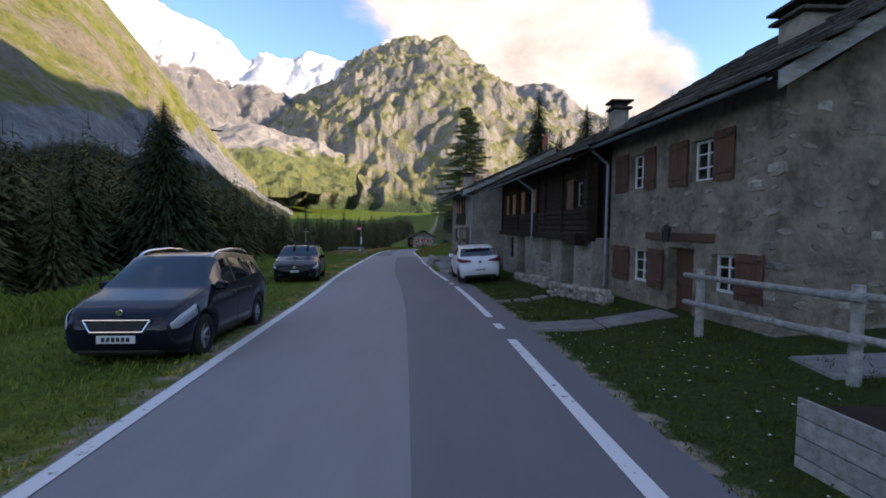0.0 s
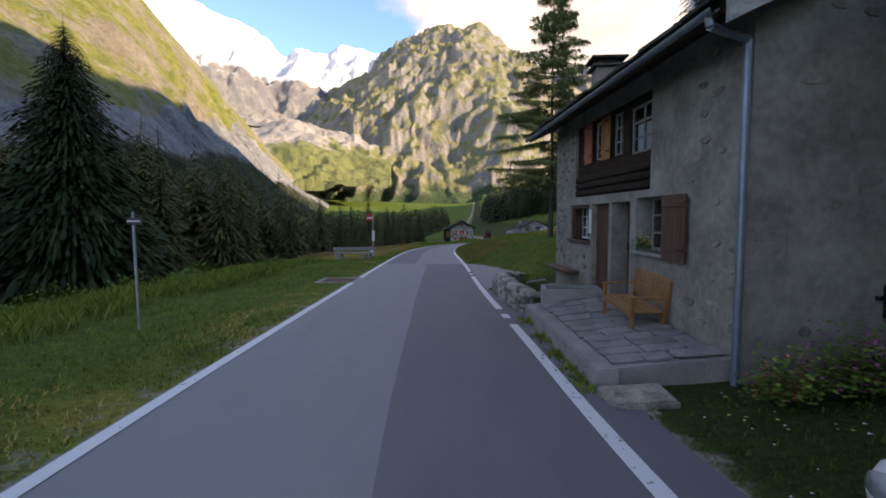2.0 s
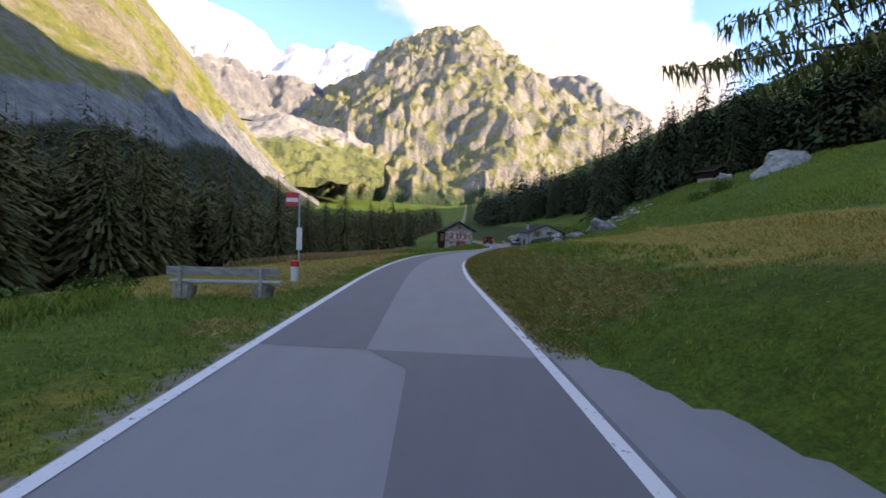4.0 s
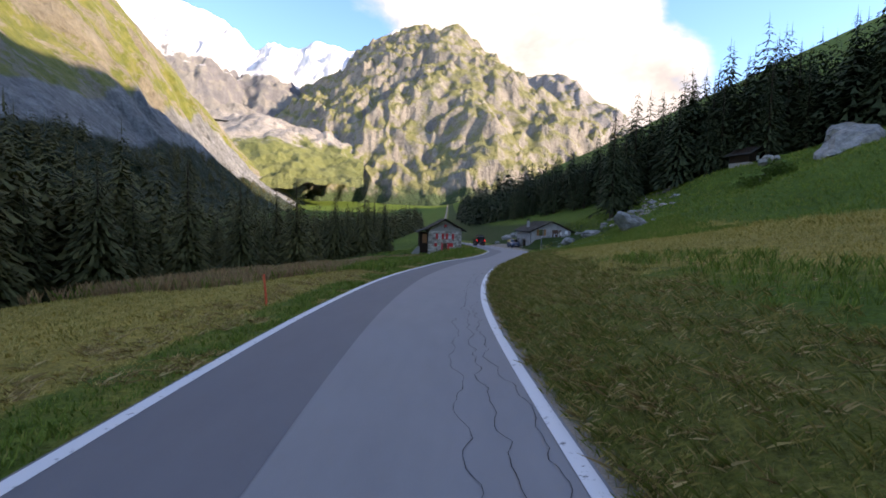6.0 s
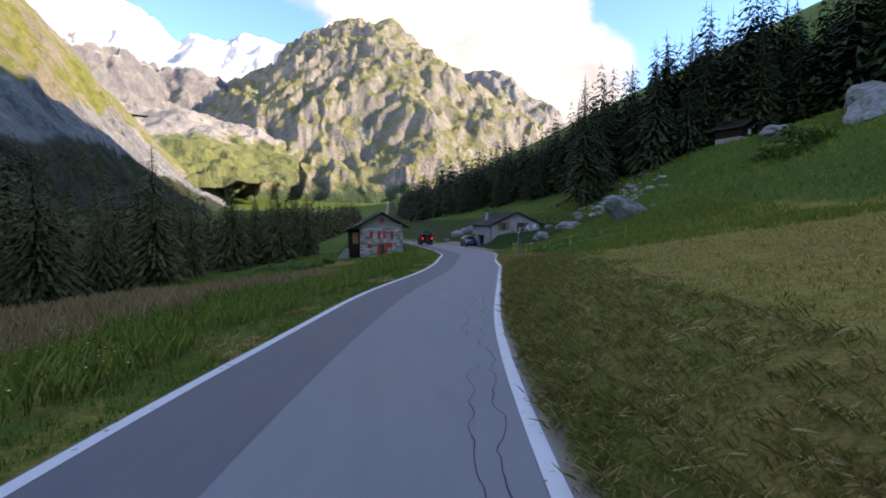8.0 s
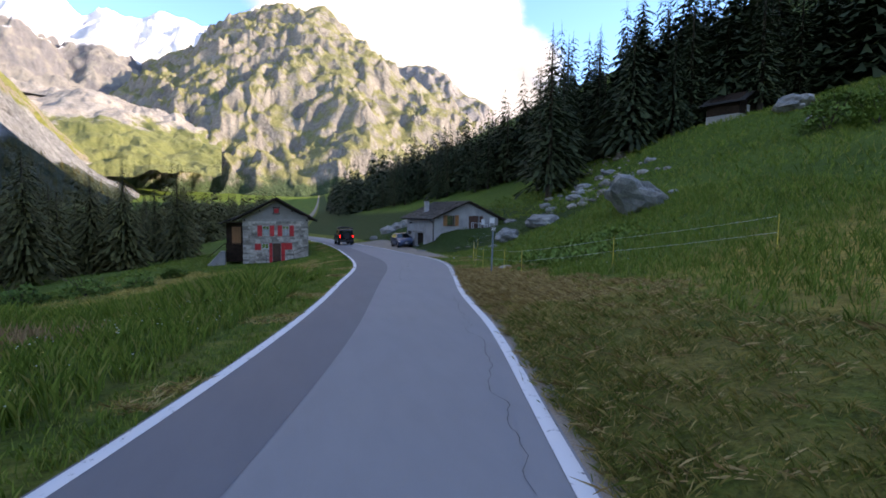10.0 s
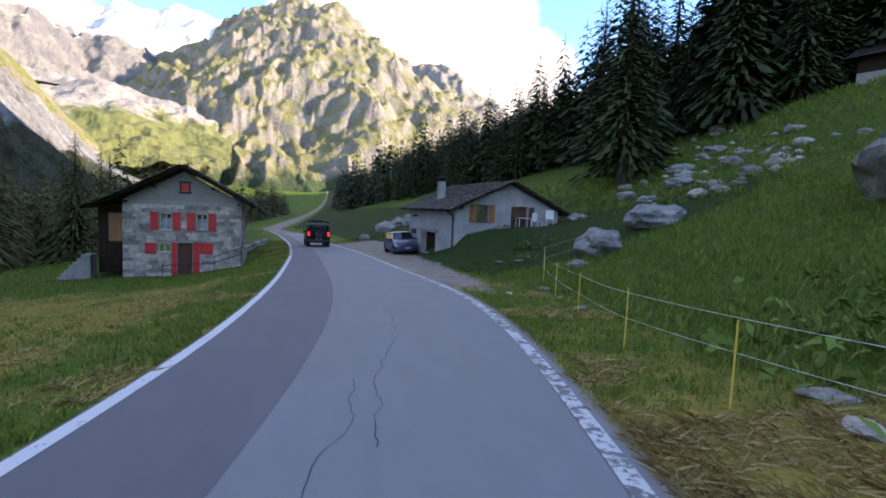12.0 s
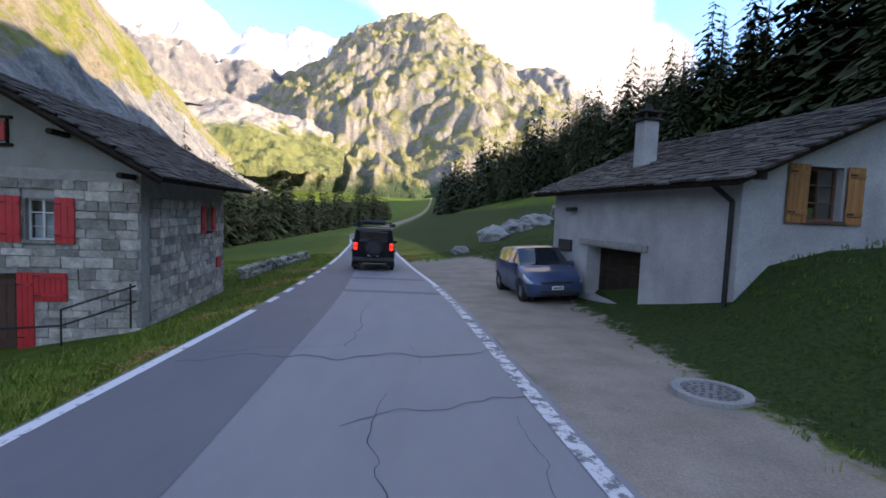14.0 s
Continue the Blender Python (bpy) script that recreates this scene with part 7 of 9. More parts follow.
for s in (-1, 1):      # wedge-shaped rear lamps that wrap round the corner
    bm = bmesh.new()
    rows = [(0.868, -1.52, 0.985, 0.03), (0.872, -1.70, 0.96, 0.10), (0.845, -1.86, 0.93, 0.15), (0.74, -1.985, 0.90, 0.15), (0.55, -2.03, 0.885, 0.10), (0.38, -2.045, 0.875, 0.04)]
    ra_ = [[bm.verts.new((s * (x - q), y + q * 0.8, z + dz * h)) for q, dz in ((0.0, 0.5), (0.0, -0.5), (0.06, -0.5), (0.06, 0.5))] for x, y, z, h in rows]
    for a, b in zip(ra_, ra_[1:]):
        for j in range(4):
            bm.faces.new((a[j], b[j], b[(j + 1) % 4], a[(j + 1) % 4]))
    bm.faces.new(ra_[0]); bm.faces.new(ra_[-1][::-1])
    part("tail_light", bm, M["tail_off"], wcar, "red wrap-round tail light", smooth=True)
part("stop_lamp", boxed(-0.15, 0.15, -1.592, -1.578, 1.352, 1.372), M["tail_off"], wcar)
part("aerial", tubed((0, -1.1, 1.45), (0, -1.28, 1.60), 0.008, 0.004, 6), M["black"], wcar)
part("wiper", tubed((0.05, -1.86, 1.03), (0.45, -1.80, 1.10), 0.012, 0.008, 6), M["black"], wcar)

# the small blue car by the white house
bcar = car("parked_car", "steel blue small car parked on gravel by the house", "car_blue", 3.70, 1.69, 1.50, 2.38, 0.30, HATCH_TOP(1.50), HATCH_BELT, ((0.30, 0.52), (0.535, 0.72), (0.735, 0.82)), place(7.45, 150.6, 187))
part("grille", boxed(-0.45, 0.45, 1.84, 1.875, 0.56, 0.64, 0.02), M["black"], bcar)
part("lower_grille", boxed(-0.5, 0.5, 1.82, 1.86, 0.28, 0.40, 0.02), M["black"], bcar)
plate(bcar, 1.885, 0.46, 0.32, 0.1)
badge(bcar, 1.88, 0.61, 0.045)
wiper(bcar, 0.82, 1.05, 0.45, -0.02, 0.01)

# the dark off-roader ahead on the road
JT = [(0, 0.95), (0.015, 1.08), (0.05, 1.12), (0.28, 1.19), (0.31, 1.22), (0.40, 1.86), (0.46, 1.90), (0.95, 1.90), (0.985, 1.84), (1, 1.80)]
JB = [(0, 0.85), (0.05, 1.0), (0.3, 1.12), (0.97, 1.15), (1, 1.15)]
off = car("off_roader", "dark off-road car with lit tail lights and spare wheel", "car_matt", 4.5, 1.86, 1.9, 2.58, 0.40, JT, JB, ((0.37, 0.53), (0.55, 0.72), (0.75, 0.92)), place(1.5, 158.8, 6), front_axle=0.19, boxy=0.85, ws=(0.31, 0.40), rw=(1.01, 1.02), lamps=((0.0, 0.03), (1.01, 1.02)), rims=6, clearance=0.34)
part("rear_window", boxed(-0.62, 0.62, -2.275, -2.235, 1.22, 1.70, 0.03), M["car_glass"], off)
for s in (1, -1):
    for z in (0.97, 1.14):
        part("tail_light", boxed(s * 0.76 - 0.07, s * 0.76 + 0.07, -2.30, -2.24, z - 0.065, z + 0.065, 0.015), M["tail_on"], off, "glowing red tail light")
    part("mud_flap", boxed(s * 0.80 - 0.12, s * 0.80 + 0.12, -1.98, -1.96, 0.15, 0.42), M["rubber"], off)
sp = wheel(off, 0, -2.40, 0.39, 0.22, 1)
sp.matrix_basis = Matrix.Translation((0.02, -2.39, 1.04)) @ Matrix.Rotation(-math.pi / 2, 4, "Z")
part("wheel_cover", tubed((0.02, -2.50, 1.04), (0.02, -2.46, 1.04), 0.33, 0.36, 24), M["black"], off)
part("rear_bumper", boxed(-0.86, 0.86, -2.36, -2.2, 0.42, 0.60, 0.03), M["black"], off)
plate(off, -2.37, 0.70, 0.46, 0.11, -1)
rk = part("roof_rack", boxed(-0.72, 0.72, -1.95, 0.5, 1.97, 2.0), M["black"], off)
bm = bmesh.new()
for x in (-0.72, 0.72):
    tube(bm, (x, -1.95, 2.09), (x, 0.5, 2.09), 0.02, 0.02, 6)
for y in (-1.95, -1.2, -0.4, 0.5):
    tube(bm, (-0.72, y, 2.09), (0.72, y, 2.09), 0.018, 0.018, 6)
    for x in (-0.72, 0.72):
        tube(bm, (x, y, 1.88), (x, y, 2.09), 0.018, 0.018, 6)
part("rack_rail", bm, M["black"], off)
part("roof_bag", boxed(-0.55, 0.5, -1.5, -0.2, 2.002, 2.2, 0.07), M["black"], off, "dark bag on the rack")
for s in (1, -1):
    part("awning_case" if s > 0 else "jerry_can", boxed(s * 0.84 - 0.08, s * 0.84 + 0.08, -1.6, 0.2 if s > 0 else -1.1, 1.9, 2.05, 0.03), M["black"], off)
    part("wheel_flare", boxed(s * 0.93 - 0.05, s * 0.93 + 0.05, -1.78, -0.86, 0.80, 0.88, 0.03), M["black"], off)

# ---- things along the road ----
def rock_mesh(seed, rough=0.35, flat=0.7, cuts=3):
    """A weathered block of stone about one metre across."""
    bm = bmesh.new()
    bmesh.ops.create_icosphere(bm, subdivisions=cuts, radius=0.5)
    off = Vector((seed * 7.3, seed * 3.1, seed * 1.7))
    for v in bm.verts:
        p = v.co.normalized()
        k = 1 + rough * (noise.voronoi(p * 1.4 + off)[0][0] * 1.3 - 0.5) + rough * 0.5 * noise.fractal(p * 2.2 + off, 1, 2, 4)
        v.co = Vector((v.co.x * k * 1.15, v.co.y * k, v.co.z * k * flat))
    me = bpy.data.meshes.new("rock")
    bm.to_mesh(me)
    bm.free()
    return me


ROCKS = [rock_mesh(i + 1, 0.45, 0.75 + 0.1 * (i % 3)) for i in range(6)]
SMALL = [rock_mesh(i + 20, 0.4, 0.62, 2) for i in range(8)]
for me in ROCKS:
    me.materials.append(M["boulder"])
for me in SMALL:
    me.materials.append(M["fieldstone"])
COBBLE = []
for i in range(9):
    r = random.Random(i)
    bm = bmesh.new()
    box(bm, -0.5, 0.5, -0.5, 0.5, -0.5, 0.5, 0.19)
    for v in bm.verts:
        v.co += Vector((r.uniform(-1, 1), r.uniform(-1, 1), r.uniform(-1, 1))) * 0.10
    me = bpy.data.meshes.new("stone")
    bm.to_mesh(me)
    bm.free()
    me.materials.append(M["fieldstone"])
    COBBLE.append(me)


def boulder(x, y, sx, sy, sz, i, turn=0.0, sink=0.25, label="grey lichened boulder in the grass", lean=0.0):
    ob = new("boulder", ROCKS[i % 6])
    ob.matrix_basis = Matrix.Translation((x, y, ground_z(x, y) + sz * (0.5 - sink))) @ Matrix.Rotation(turn, 4, "Z") @ Matrix.Rotation(lean, 4, "Y") @ Matrix.Diagonal((sx, sy, sz, 1))
    return tagged(ob, label, "boulder", "boulders on the hillside")


boulder(20.8, 128.3, 5.0, 3.6, 3.1, 0, 0.5, 0.28, "large pointed grey boulder on the slope", 0.3)
boulder(18.0, 137.5, 2.6, 2.0, 1.5, 1, 0.2, 0.3, "large grey boulder above the fence")
boulder(14.0, 136.0, 2.1, 1.7, 1.4, 2, 0.9, 0.3)
boulder(12.3, 134.6, 0.8, 0.6, 0.5, 3, 0.4, 0.35)
boulder(50.0, 128.0, 11.0, 5.0, 4.6, 3, 0.5, 0.35, "big cracked outcrop of grey rock", -0.4)
boulder(52.5, 131.5, 5.5, 3.5, 4.6, 5, 0.2, 0.35, "big cracked outcrop of grey rock", 0.2)
boulder(46.2, 138.9, 4.0, 2.6, 2.0, 2, 1.2, 0.3)
boulder(40.0, 131.0, 1.6, 1.2, 0.8, 1, 0.2, 0.35)
boulder(5.4, 45.4, 1.5, 1.1, 0.8, 3, 0.3, 0.3, "dark low boulder beside the larch")
for x, y, s, i in ((25, 145, 2.0, 0), (27, 147, 1.6, 2), (23.5, 148.5, 1.4, 4), (29, 150, 2.2, 1), (31, 146, 1.2, 3), (26.5, 151, 1.0, 5), (22.0, 144.0, 1.3, 1), (33, 151, 1.8, 0), (16.5, 149.5, 1.6, 2), (18.0, 145.5, 1.3, 4), (30, 142, 1.1, 3), (8.6, 171.0, 1.9, 5), (10.5, 173, 1.8, 4), (12.5, 174, 1.8, 1), (15, 175, 2.0, 2), (17.5, 175, 1.6, 4), (6.0, 166, 0.9, 2), (24.0, 128.5, 0.9, 3), (35, 146, 1.5, 5)):
    s *= 1.0 if y > 160 else 0.65
    boulder(x, y, s * 1.25, s, s * 0.8, i, x * 1.7, 0.36)
r = random.Random(9)
for k in range(110):      # field stones strewn down the rocky rib
    y = r.uniform(138, 163)
    x = right_edge(y) + r.uniform(14, 26) + 0.7 * max(0.0, y - 142)
    s = r.uniform(0.25, 0.6) if k % 4 else r.uniform(0.6, 1.3)
    ob = new("field_stone", r.choice(SMALL))
    ob.matrix_basis = Matrix.Translation((x, y, ground_z(x, y) + 0.1 * s)) @ Matrix.Rotation(r.random() * 6, 4, "Z") @ Matrix.Scale(s, 4)
    tagged(ob, "pale field stone in the rough grass", "stone", "field stones on the slope")
for x, y, s in ((8.6, 127.6, 0.28), (9.4, 131.5, 0.35), (8.9, 133.0, 0.25), (7.9, 130.6, 0.2), (7.6, 120.4, 0.35), (8.2, 121.2, 0.4), (10.6, 139.2, 0.35), (11.4, 138.6, 0.3)):
    ob = new("field_stone", SMALL[int(x * 10) % 8])
    ob.matrix_basis = Matrix.Translation((x, y, ground_z(x, y) + 0.04)) @ Matrix.Rotation(x * 3, 4, "Z") @ Matrix.Diagonal((s * 1.3, s, s * 0.5, 1))
    tagged(ob, "pale flat stone in the roadside grass", "stone", "stones by the road")


def dry_wall(name, pts, height, label, seed, size=0.26, base=None, batter=0.06):
    """A dry-stone wall: every stone an object, laid in rough courses along a line."""
    w = thing(name, label, "stone wall")
    r = random.Random(seed)
    core = bmesh.new()
    for (x0, y0), (x1, y1) in zip(pts, pts[1:]):
        d = Vector((x1 - x0, y1 - y0, 0))
        n = Vector((d.y, -d.x, 0)).normalized()
        za, zb = (base(x0, y0), base(x1, y1)) if base else (ground_z(x0, y0), ground_z(x1, y1))
        quad = [core.verts.new(Vector((x, y, z)) + n * q) for q in (0.04, 0.22) for x, y, z in ((x0, y0, za - 0.2), (x1, y1, zb - 0.2), (x1, y1, zb + height - 0.07), (x0, y0, za + height - 0.07))]
        for f in ((0, 1, 2, 3), (7, 6, 5, 4), (0, 4, 5, 1), (3, 2, 6, 7), (0, 3, 7, 4), (1, 5, 6, 2)):
            core.faces.new([quad[i] for i in f])
    part("core", core, M["fieldstone"], w, "packed rubble core")
    for (x0, y0), (x1, y1) in zip(pts, pts[1:]):
        d = Vector((x1 - x0, y1 - y0, 0))
        ln = d.length
        d.normalize()
        n = Vector((d.y, -d.x, 0))
        a = math.atan2(d.y, d.x)
        z = 0.0
        while z < height - 0.02:
            h = size * r.uniform(0.5, 0.8)
            s = -r.uniform(0, 0.15)
            while s < ln:
                l = size * r.uniform(0.75, 1.9)
                top = z + h > height - 0.06
                p = Vector((x0, y0, 0)) + d * (s + l / 2)
                g = base(p.x, p.y) if base else ground_z(p.x, p.y)
                p += n * (batter * z / max(height, 0.1) + (0.12 if top and size > 0.2 else 0.03) + r.uniform(-0.035, 0.035))
                dep = (0.36 if top else 0.2) if size > 0.2 else 0.22
                ob = piece("stone", r.choice(COBBLE), w, Matrix.Translation((p.x, p.y, g + z + h / 2)) @ Matrix.Rotation(a + r.uniform(-0.22, 0.22), 4, "Z") @ Matrix.Rotation(r.uniform(-0.24, 0.24), 4, "Y") @ Matrix.Diagonal((l * r.uniform(0.86, 1.04), dep, h * r.uniform(0.82, 1.12), 1)))
                s += l * 0.98
            z += h * 0.97
    return w


rz_ = lambda x, y: road_z(y) - 0.02
dry_wall("garden_wall", [(-0.62, 31.6), (-0.95, 34.0), (-1.12, 36.2), (-0.85, 37.0), (-0.2, 37.4)], 0.52, "low dry-stone wall along the road edge", 5, 0.22, rz_)
dry_wall("dry_stone_wall", [(3.25, 15.95), (3.05, 17.9), (2.8, 19.8)], 0.30, "low dry-stone bed wall before the timber house", 6, 0.15)
dry_wall("dry_stone_wall", [(3.75, 11.6), (3.4, 13.3), (3.1, 14.8)], 0.32, "low dry-stone bed wall before the timber house", 7, 0.15)
dry_wall("bank_wall", [(-2.9, 164), (-3.3, 160), (-3.6, 156.5)], 0.45, "low stone wall beside the road", 8, 0.4)

# the terrace before the plastered house
terrace = thing("terrace", "worn concrete terrace with a rounded kerb", "terrace")
def quad_slab(name, corners, depth, mat, parent, label=""):
    bm = bmesh.new()
    hi = [bm.verts.new(c) for c in corners]
    lo = [bm.verts.new((x, y, z - depth)) for x, y, z in corners]
    bm.faces.new(hi); bm.faces.new(lo[::-1])
    n = len(hi)
    for i in range(n):
        bm.faces.new((hi[i], lo[i], lo[(i + 1) % n], hi[(i + 1) % n]))
    bmesh.ops.bevel(bm, geom=[e for e in bm.edges if len({v in hi for v in e.verts}) == 1 and all(v in hi for v in e.verts)], offset=0.02, segments=2, affect="EDGES")
    return part(name, bm, M[mat], parent, label)
quad_slab("paving", [(-0.02, 26.45, -0.30), (1.50, 26.6, -0.16), (0.93, 31.4, -0.10), (-0.42, 31.2, -0.34)], 0.5, "concrete", terrace)
for i in range(7):
    y0, y1 = 26.3 + i * 0.74, 26.3 + (i + 1) * 0.74 - 0.015
    xa, xb = -0.28 - 0.062 * (y0 - 26.3), -0.28 - 0.062 * (y1 - 26.3)
    zk = road_z((y0 + y1) / 2) + 0.27
    quad_slab("kerb_stone", [(xa, y0, zk), (xa + 0.28, y0, zk + 0.01), (xb + 0.28, y1, zk + 0.005), (xb, y1, zk - 0.005)], 0.5, "concrete", terrace)
quad_slab("step", [(-0.2, 25.7, -0.46), (0.5, 25.75, -0.42), (0.45, 26.25, -0.38), (-0.28, 26.2, -0.42)], 0.3, "fieldstone", terrace, "worn stone step")
r = random.Random(41)
FLAGS = []
for i in range(6):
    bm = bmesh.new()
    ring = [(0.03, 0.03), (0.5, 0.0), (0.97, 0.03), (1.0, 0.5), (0.97, 0.97), (0.5, 1.0), (0.03, 0.97), (0.0, 0.5)]
    hi = [bm.verts.new((x + r.uniform(-0.035, 0.035), y + r.uniform(-0.035, 0.035), r.uniform(0.8, 1.1))) for x, y in ring]
    lo = [bm.verts.new((v.co.x, v.co.y, -1)) for v in hi]
    bm.faces.new(hi)
    for j in range(8):
        bm.faces.new((lo[j], lo[(j + 1) % 8], hi[(j + 1) % 8], hi[j]))
    bmesh.ops.recalc_face_normals(bm, faces=bm.faces)
    me = bpy.data.meshes.new("paving_stone")
    bm.to_mesh(me)
    bm.free()
    me.materials.append(M["flag"])
    FLAGS.append(me)
yy = 26.62
while yy < 31.0:
    row = r.uniform(0.30, 0.48)
    f0 = (yy - 26.45) / 4.8
    xa, xb = -0.02 - 0.40 * f0 + 0.02, 1.50 - 0.57 * f0 - 0.04
    za, zb = -0.30 - 0.04 * f0, -0.16 + 0.06 * f0
    xx = xa
    while xx < xb - 0.12:
        wd = min(r.uniform(0.28, 0.62), xb - xx)
        if xb - xx - wd < 0.14:
            wd = xb - xx
        mid_x = xx + wd / 2
        z = za + (zb - za) * (mid_x - xa) / (xb - xa)
        piece("paving_stone", r.choice(FLAGS), terrace, Matrix.Translation((xx, yy, z + 0.006)) @ Matrix.Rotation(math.atan2(za - zb, xb - xa), 4, "Y") @ Matrix.Diagonal((wd - 0.014, row - 0.014, 0.012, 1)))
        xx += wd
    yy += row
trough = thing("water_trough", "grey concrete water trough", "trough", Matrix.Translation((-0.30, 30.85, -0.36)) @ Matrix.Rotation(radians(-4), 4, "Z") @ Matrix.Diagonal((1.08, 0.8, 0.8, 1)))
part("basin", wall_mesh(1.15, 0.5, 0.08, []), M["concrete"], trough)
part("side", boxed(0, 0.08, 0.084, 0.8, 0, 0.5, 0.008), M["concrete"], trough)
part("side", boxed(1.07, 1.15, 0.084, 0.8, 0, 0.5, 0.008), M["concrete"], trough)
part("back", boxed(0.0, 1.15, 0.804, 0.88, 0, 0.5, 0.008), M["concrete"], trough)
part("water", boxed(0.084, 1.066, 0.084, 0.8, 0.1, 0.42), M["car_glass"], trough, "dark still water")

def garden_bench(m):
    b = thing("garden_bench", "honey-coloured wooden garden bench", "bench", m)
    w = 1.25
    for x in (0.03, w - 0.03):
        part("leg", boxed(x - 0.03, x + 0.03, 0.0, 0.06, 0, 0.62, 0.006), M["timber_honey"], b)
        leg = part("leg", boxed(-0.03, 0.03, -0.03, 0.03, 0, 0.92, 0.006), M["timber_honey"], b)
        leg.matrix_basis = Matrix.Translation((x, 0.50, 0)) @ Matrix.Rotation(radians(-8), 4, "X")
        part("armrest", boxed(x - 0.035, x + 0.035, -0.03, 0.56, 0.625, 0.655, 0.008), M["timber_honey"], b)
    for i in range(6):
        y = 0.02 + i * 0.085
        part("seat_slat", boxed(0.0, w, y, y + 0.07, 0.40 + 0.0 * i, 0.425, 0.005), M["timber_honey"], b)
    part("seat_rail", boxed(0.0, w, 0.005, 0.03, 0.33, 0.395, 0.004), M["timber_honey"], b)
    br = part("backrest", boxed(0, w, 0.0, 0.03, 0.40, 0.47, 0.006), M["timber_honey"], b)
    br.matrix_basis = Matrix.Translation((0, 0.535, 0.46)) @ Matrix.Rotation(radians(-10), 4, "X")
    for i in range(8):
        z = 0.03 + i * 0.045
        part("back_slat", boxed(0.05, w / 2 - 0.03, 0.006, 0.022, z, z + 0.03, 0.003), M["timber_honey"], br)
        part("back_slat", boxed(w / 2 + 0.03, w - 0.05, 0.006, 0.022, z, z + 0.03, 0.003), M["timber_honey"], br)
    part("back_post", boxed(w / 2 - 0.03, w / 2 + 0.03, 0.0, 0.03, -0.02, 0.40, 0.004), M["timber_honey"], br)
    return b
garden_bench(Matrix.Translation((0.56, 29.35, -0.235)) @ Matrix.Rotation(radians(-84.5), 4, "Z") @ Matrix.Rotation(radians(4), 4, "Y"))

# flower boxes, wall crosses and beds
def flowers(name, label, x, y, z, sx, sy, sz, mat, n, seed, cat="flowers"):
    f = thing(name, label, cat, Matrix.Translation((x, y, z)))
    r = random.Random(seed)
    for nm, m2, k, s in (("leaves", M["leaf"], n * 3, 0.03), ("blossom", mat, n, 0.024)):
        vs, fs = [], []
        for i in range(k):
            p = Vector((r.gauss(0, 0.45) * sx, r.gauss(0, 0.45) * sy, abs(r.gauss(0.1, 0.45)) * sz + (0.04 if nm == "blossom" else 0)))
            u = Vector((r.uniform(-1, 1), r.uniform(-1, 1), r.uniform(-0.4, 0.4))).normalized() * s
            w2 = u.cross(Vector((r.uniform(-0.3, 0.3), r.uniform(-0.3, 0.3), 1))).normalized() * s
            b = len(vs)
            vs += [tuple(p - u), tuple(p + w2), tuple(p + u), tuple(p - w2)]
            fs.append((b, b + 1, b + 2, b + 3))
        ob = new(nm, arrays(nm, vs, fs, m2))
        ob.parent = f
    return f
flowers("flower_bed", "pink flowers in a bed by the wall", 2.3, 25.75, ground_z(2.3, 25.75) + 0.1, 0.6, 0.3, 0.6, M["blossom"], 420, 1)
flowers("flower_bed", "reddish flowers in a bed by the wall", 1.5, 25.7, ground_z(1.5, 25.7) + 0.1, 0.35, 0.25, 0.4, M["red_faded"], 160, 2)
flowers("flower_box", "small flowers on the window sill", 1.12, 28.9, 1.06, 0.1, 0.3, 0.18, M["yellow"], 60, 3)
for x, y, s, seed in ((12.6, 139.6, 0.9, 4), (13.6, 140.2, 1.0, 5), (11.6, 138.2, 0.6, 6)):
    flowers("flower_clump", "tall white wild flowers on the mound", x, y, ground_z(x, y) + 0.15, s, s, 0.5, M["white_flower"], 45, seed)
flowers("flower_clump", "white flowers in the long grass by the fence", 7.3, 8.6, ground_z(7.3, 8.6) + 0.2, 0.9, 0.7, 0.5, M["white_flower"], 200, 7)
for sx_, zc in ((3.1, 0.55), (3.7, 0.75)):
    cr = thing("wall_cross", "small dark iron ornament on the wall", "ornament", facing(CX, CY, 0, S3) @ Matrix.Translation((sx_ - CX + 0.15, -0.04, zc)))
    bm = boxed(-0.025, 0.025, -0.03, 0.03, -0.2, 0.2, 0.006)
    box(bm, -0.13, 0.13, -0.03, 0.03, 0.02, 0.07, 0.006)
    part("cross", bm, M["iron"], cr)

# rail fence and steps by the rubble house
fence = thing("rail_fence", "weathered two-rail wooden fence", "fence")
fp_ = [(4.05, 7.9), (4.35, 5.2), (4.65, 2.5)]
for x, y in fp_:
    g = ground_z(x, y)
    part("post", tubed((x, y, g - 0.2), (x, y, g + 1.12), 0.075, 0.065, 9), M["timber_grey"], fence)
for z in (0.52, 0.98):
    for (x0, y0), (x1, y1) in zip(fp_, fp_[1:]):
        part("rail", tubed((x0 - 0.09, y0 + 0.35, ground_z(x0, y0) + z + 0.01), (x1 - 0.09, y1 - 0.2, ground_z(x1, y1) + z), 0.045, 0.05, 9), M["timber_grey"], fence)
wall_b = thing("planter_box", "pale weathered board planter at the roadside", "planter", Matrix.Translation((2.72, 2.85, ground_z(2.8, 2.9) - 0.1)) @ Matrix.Rotation(radians(6), 4, "Z"))
for i in range(4):
    part("board", boxed(0, 1.4, 0, 0.03, 0.16 * i + 0.02, 0.16 * i + 0.17, 0.006), M["timber_grey"], wall_b)
    part("board", boxed(0, 0.03, 0.034, 0.9, 0.16 * i + 0.02, 0.16 * i + 0.17, 0.006), M["timber_grey"], wall_b)
part("soil", boxed(0.034, 1.4, 0.034, 0.9, 0.02, 0.56), M["timber_dark"], wall_b)
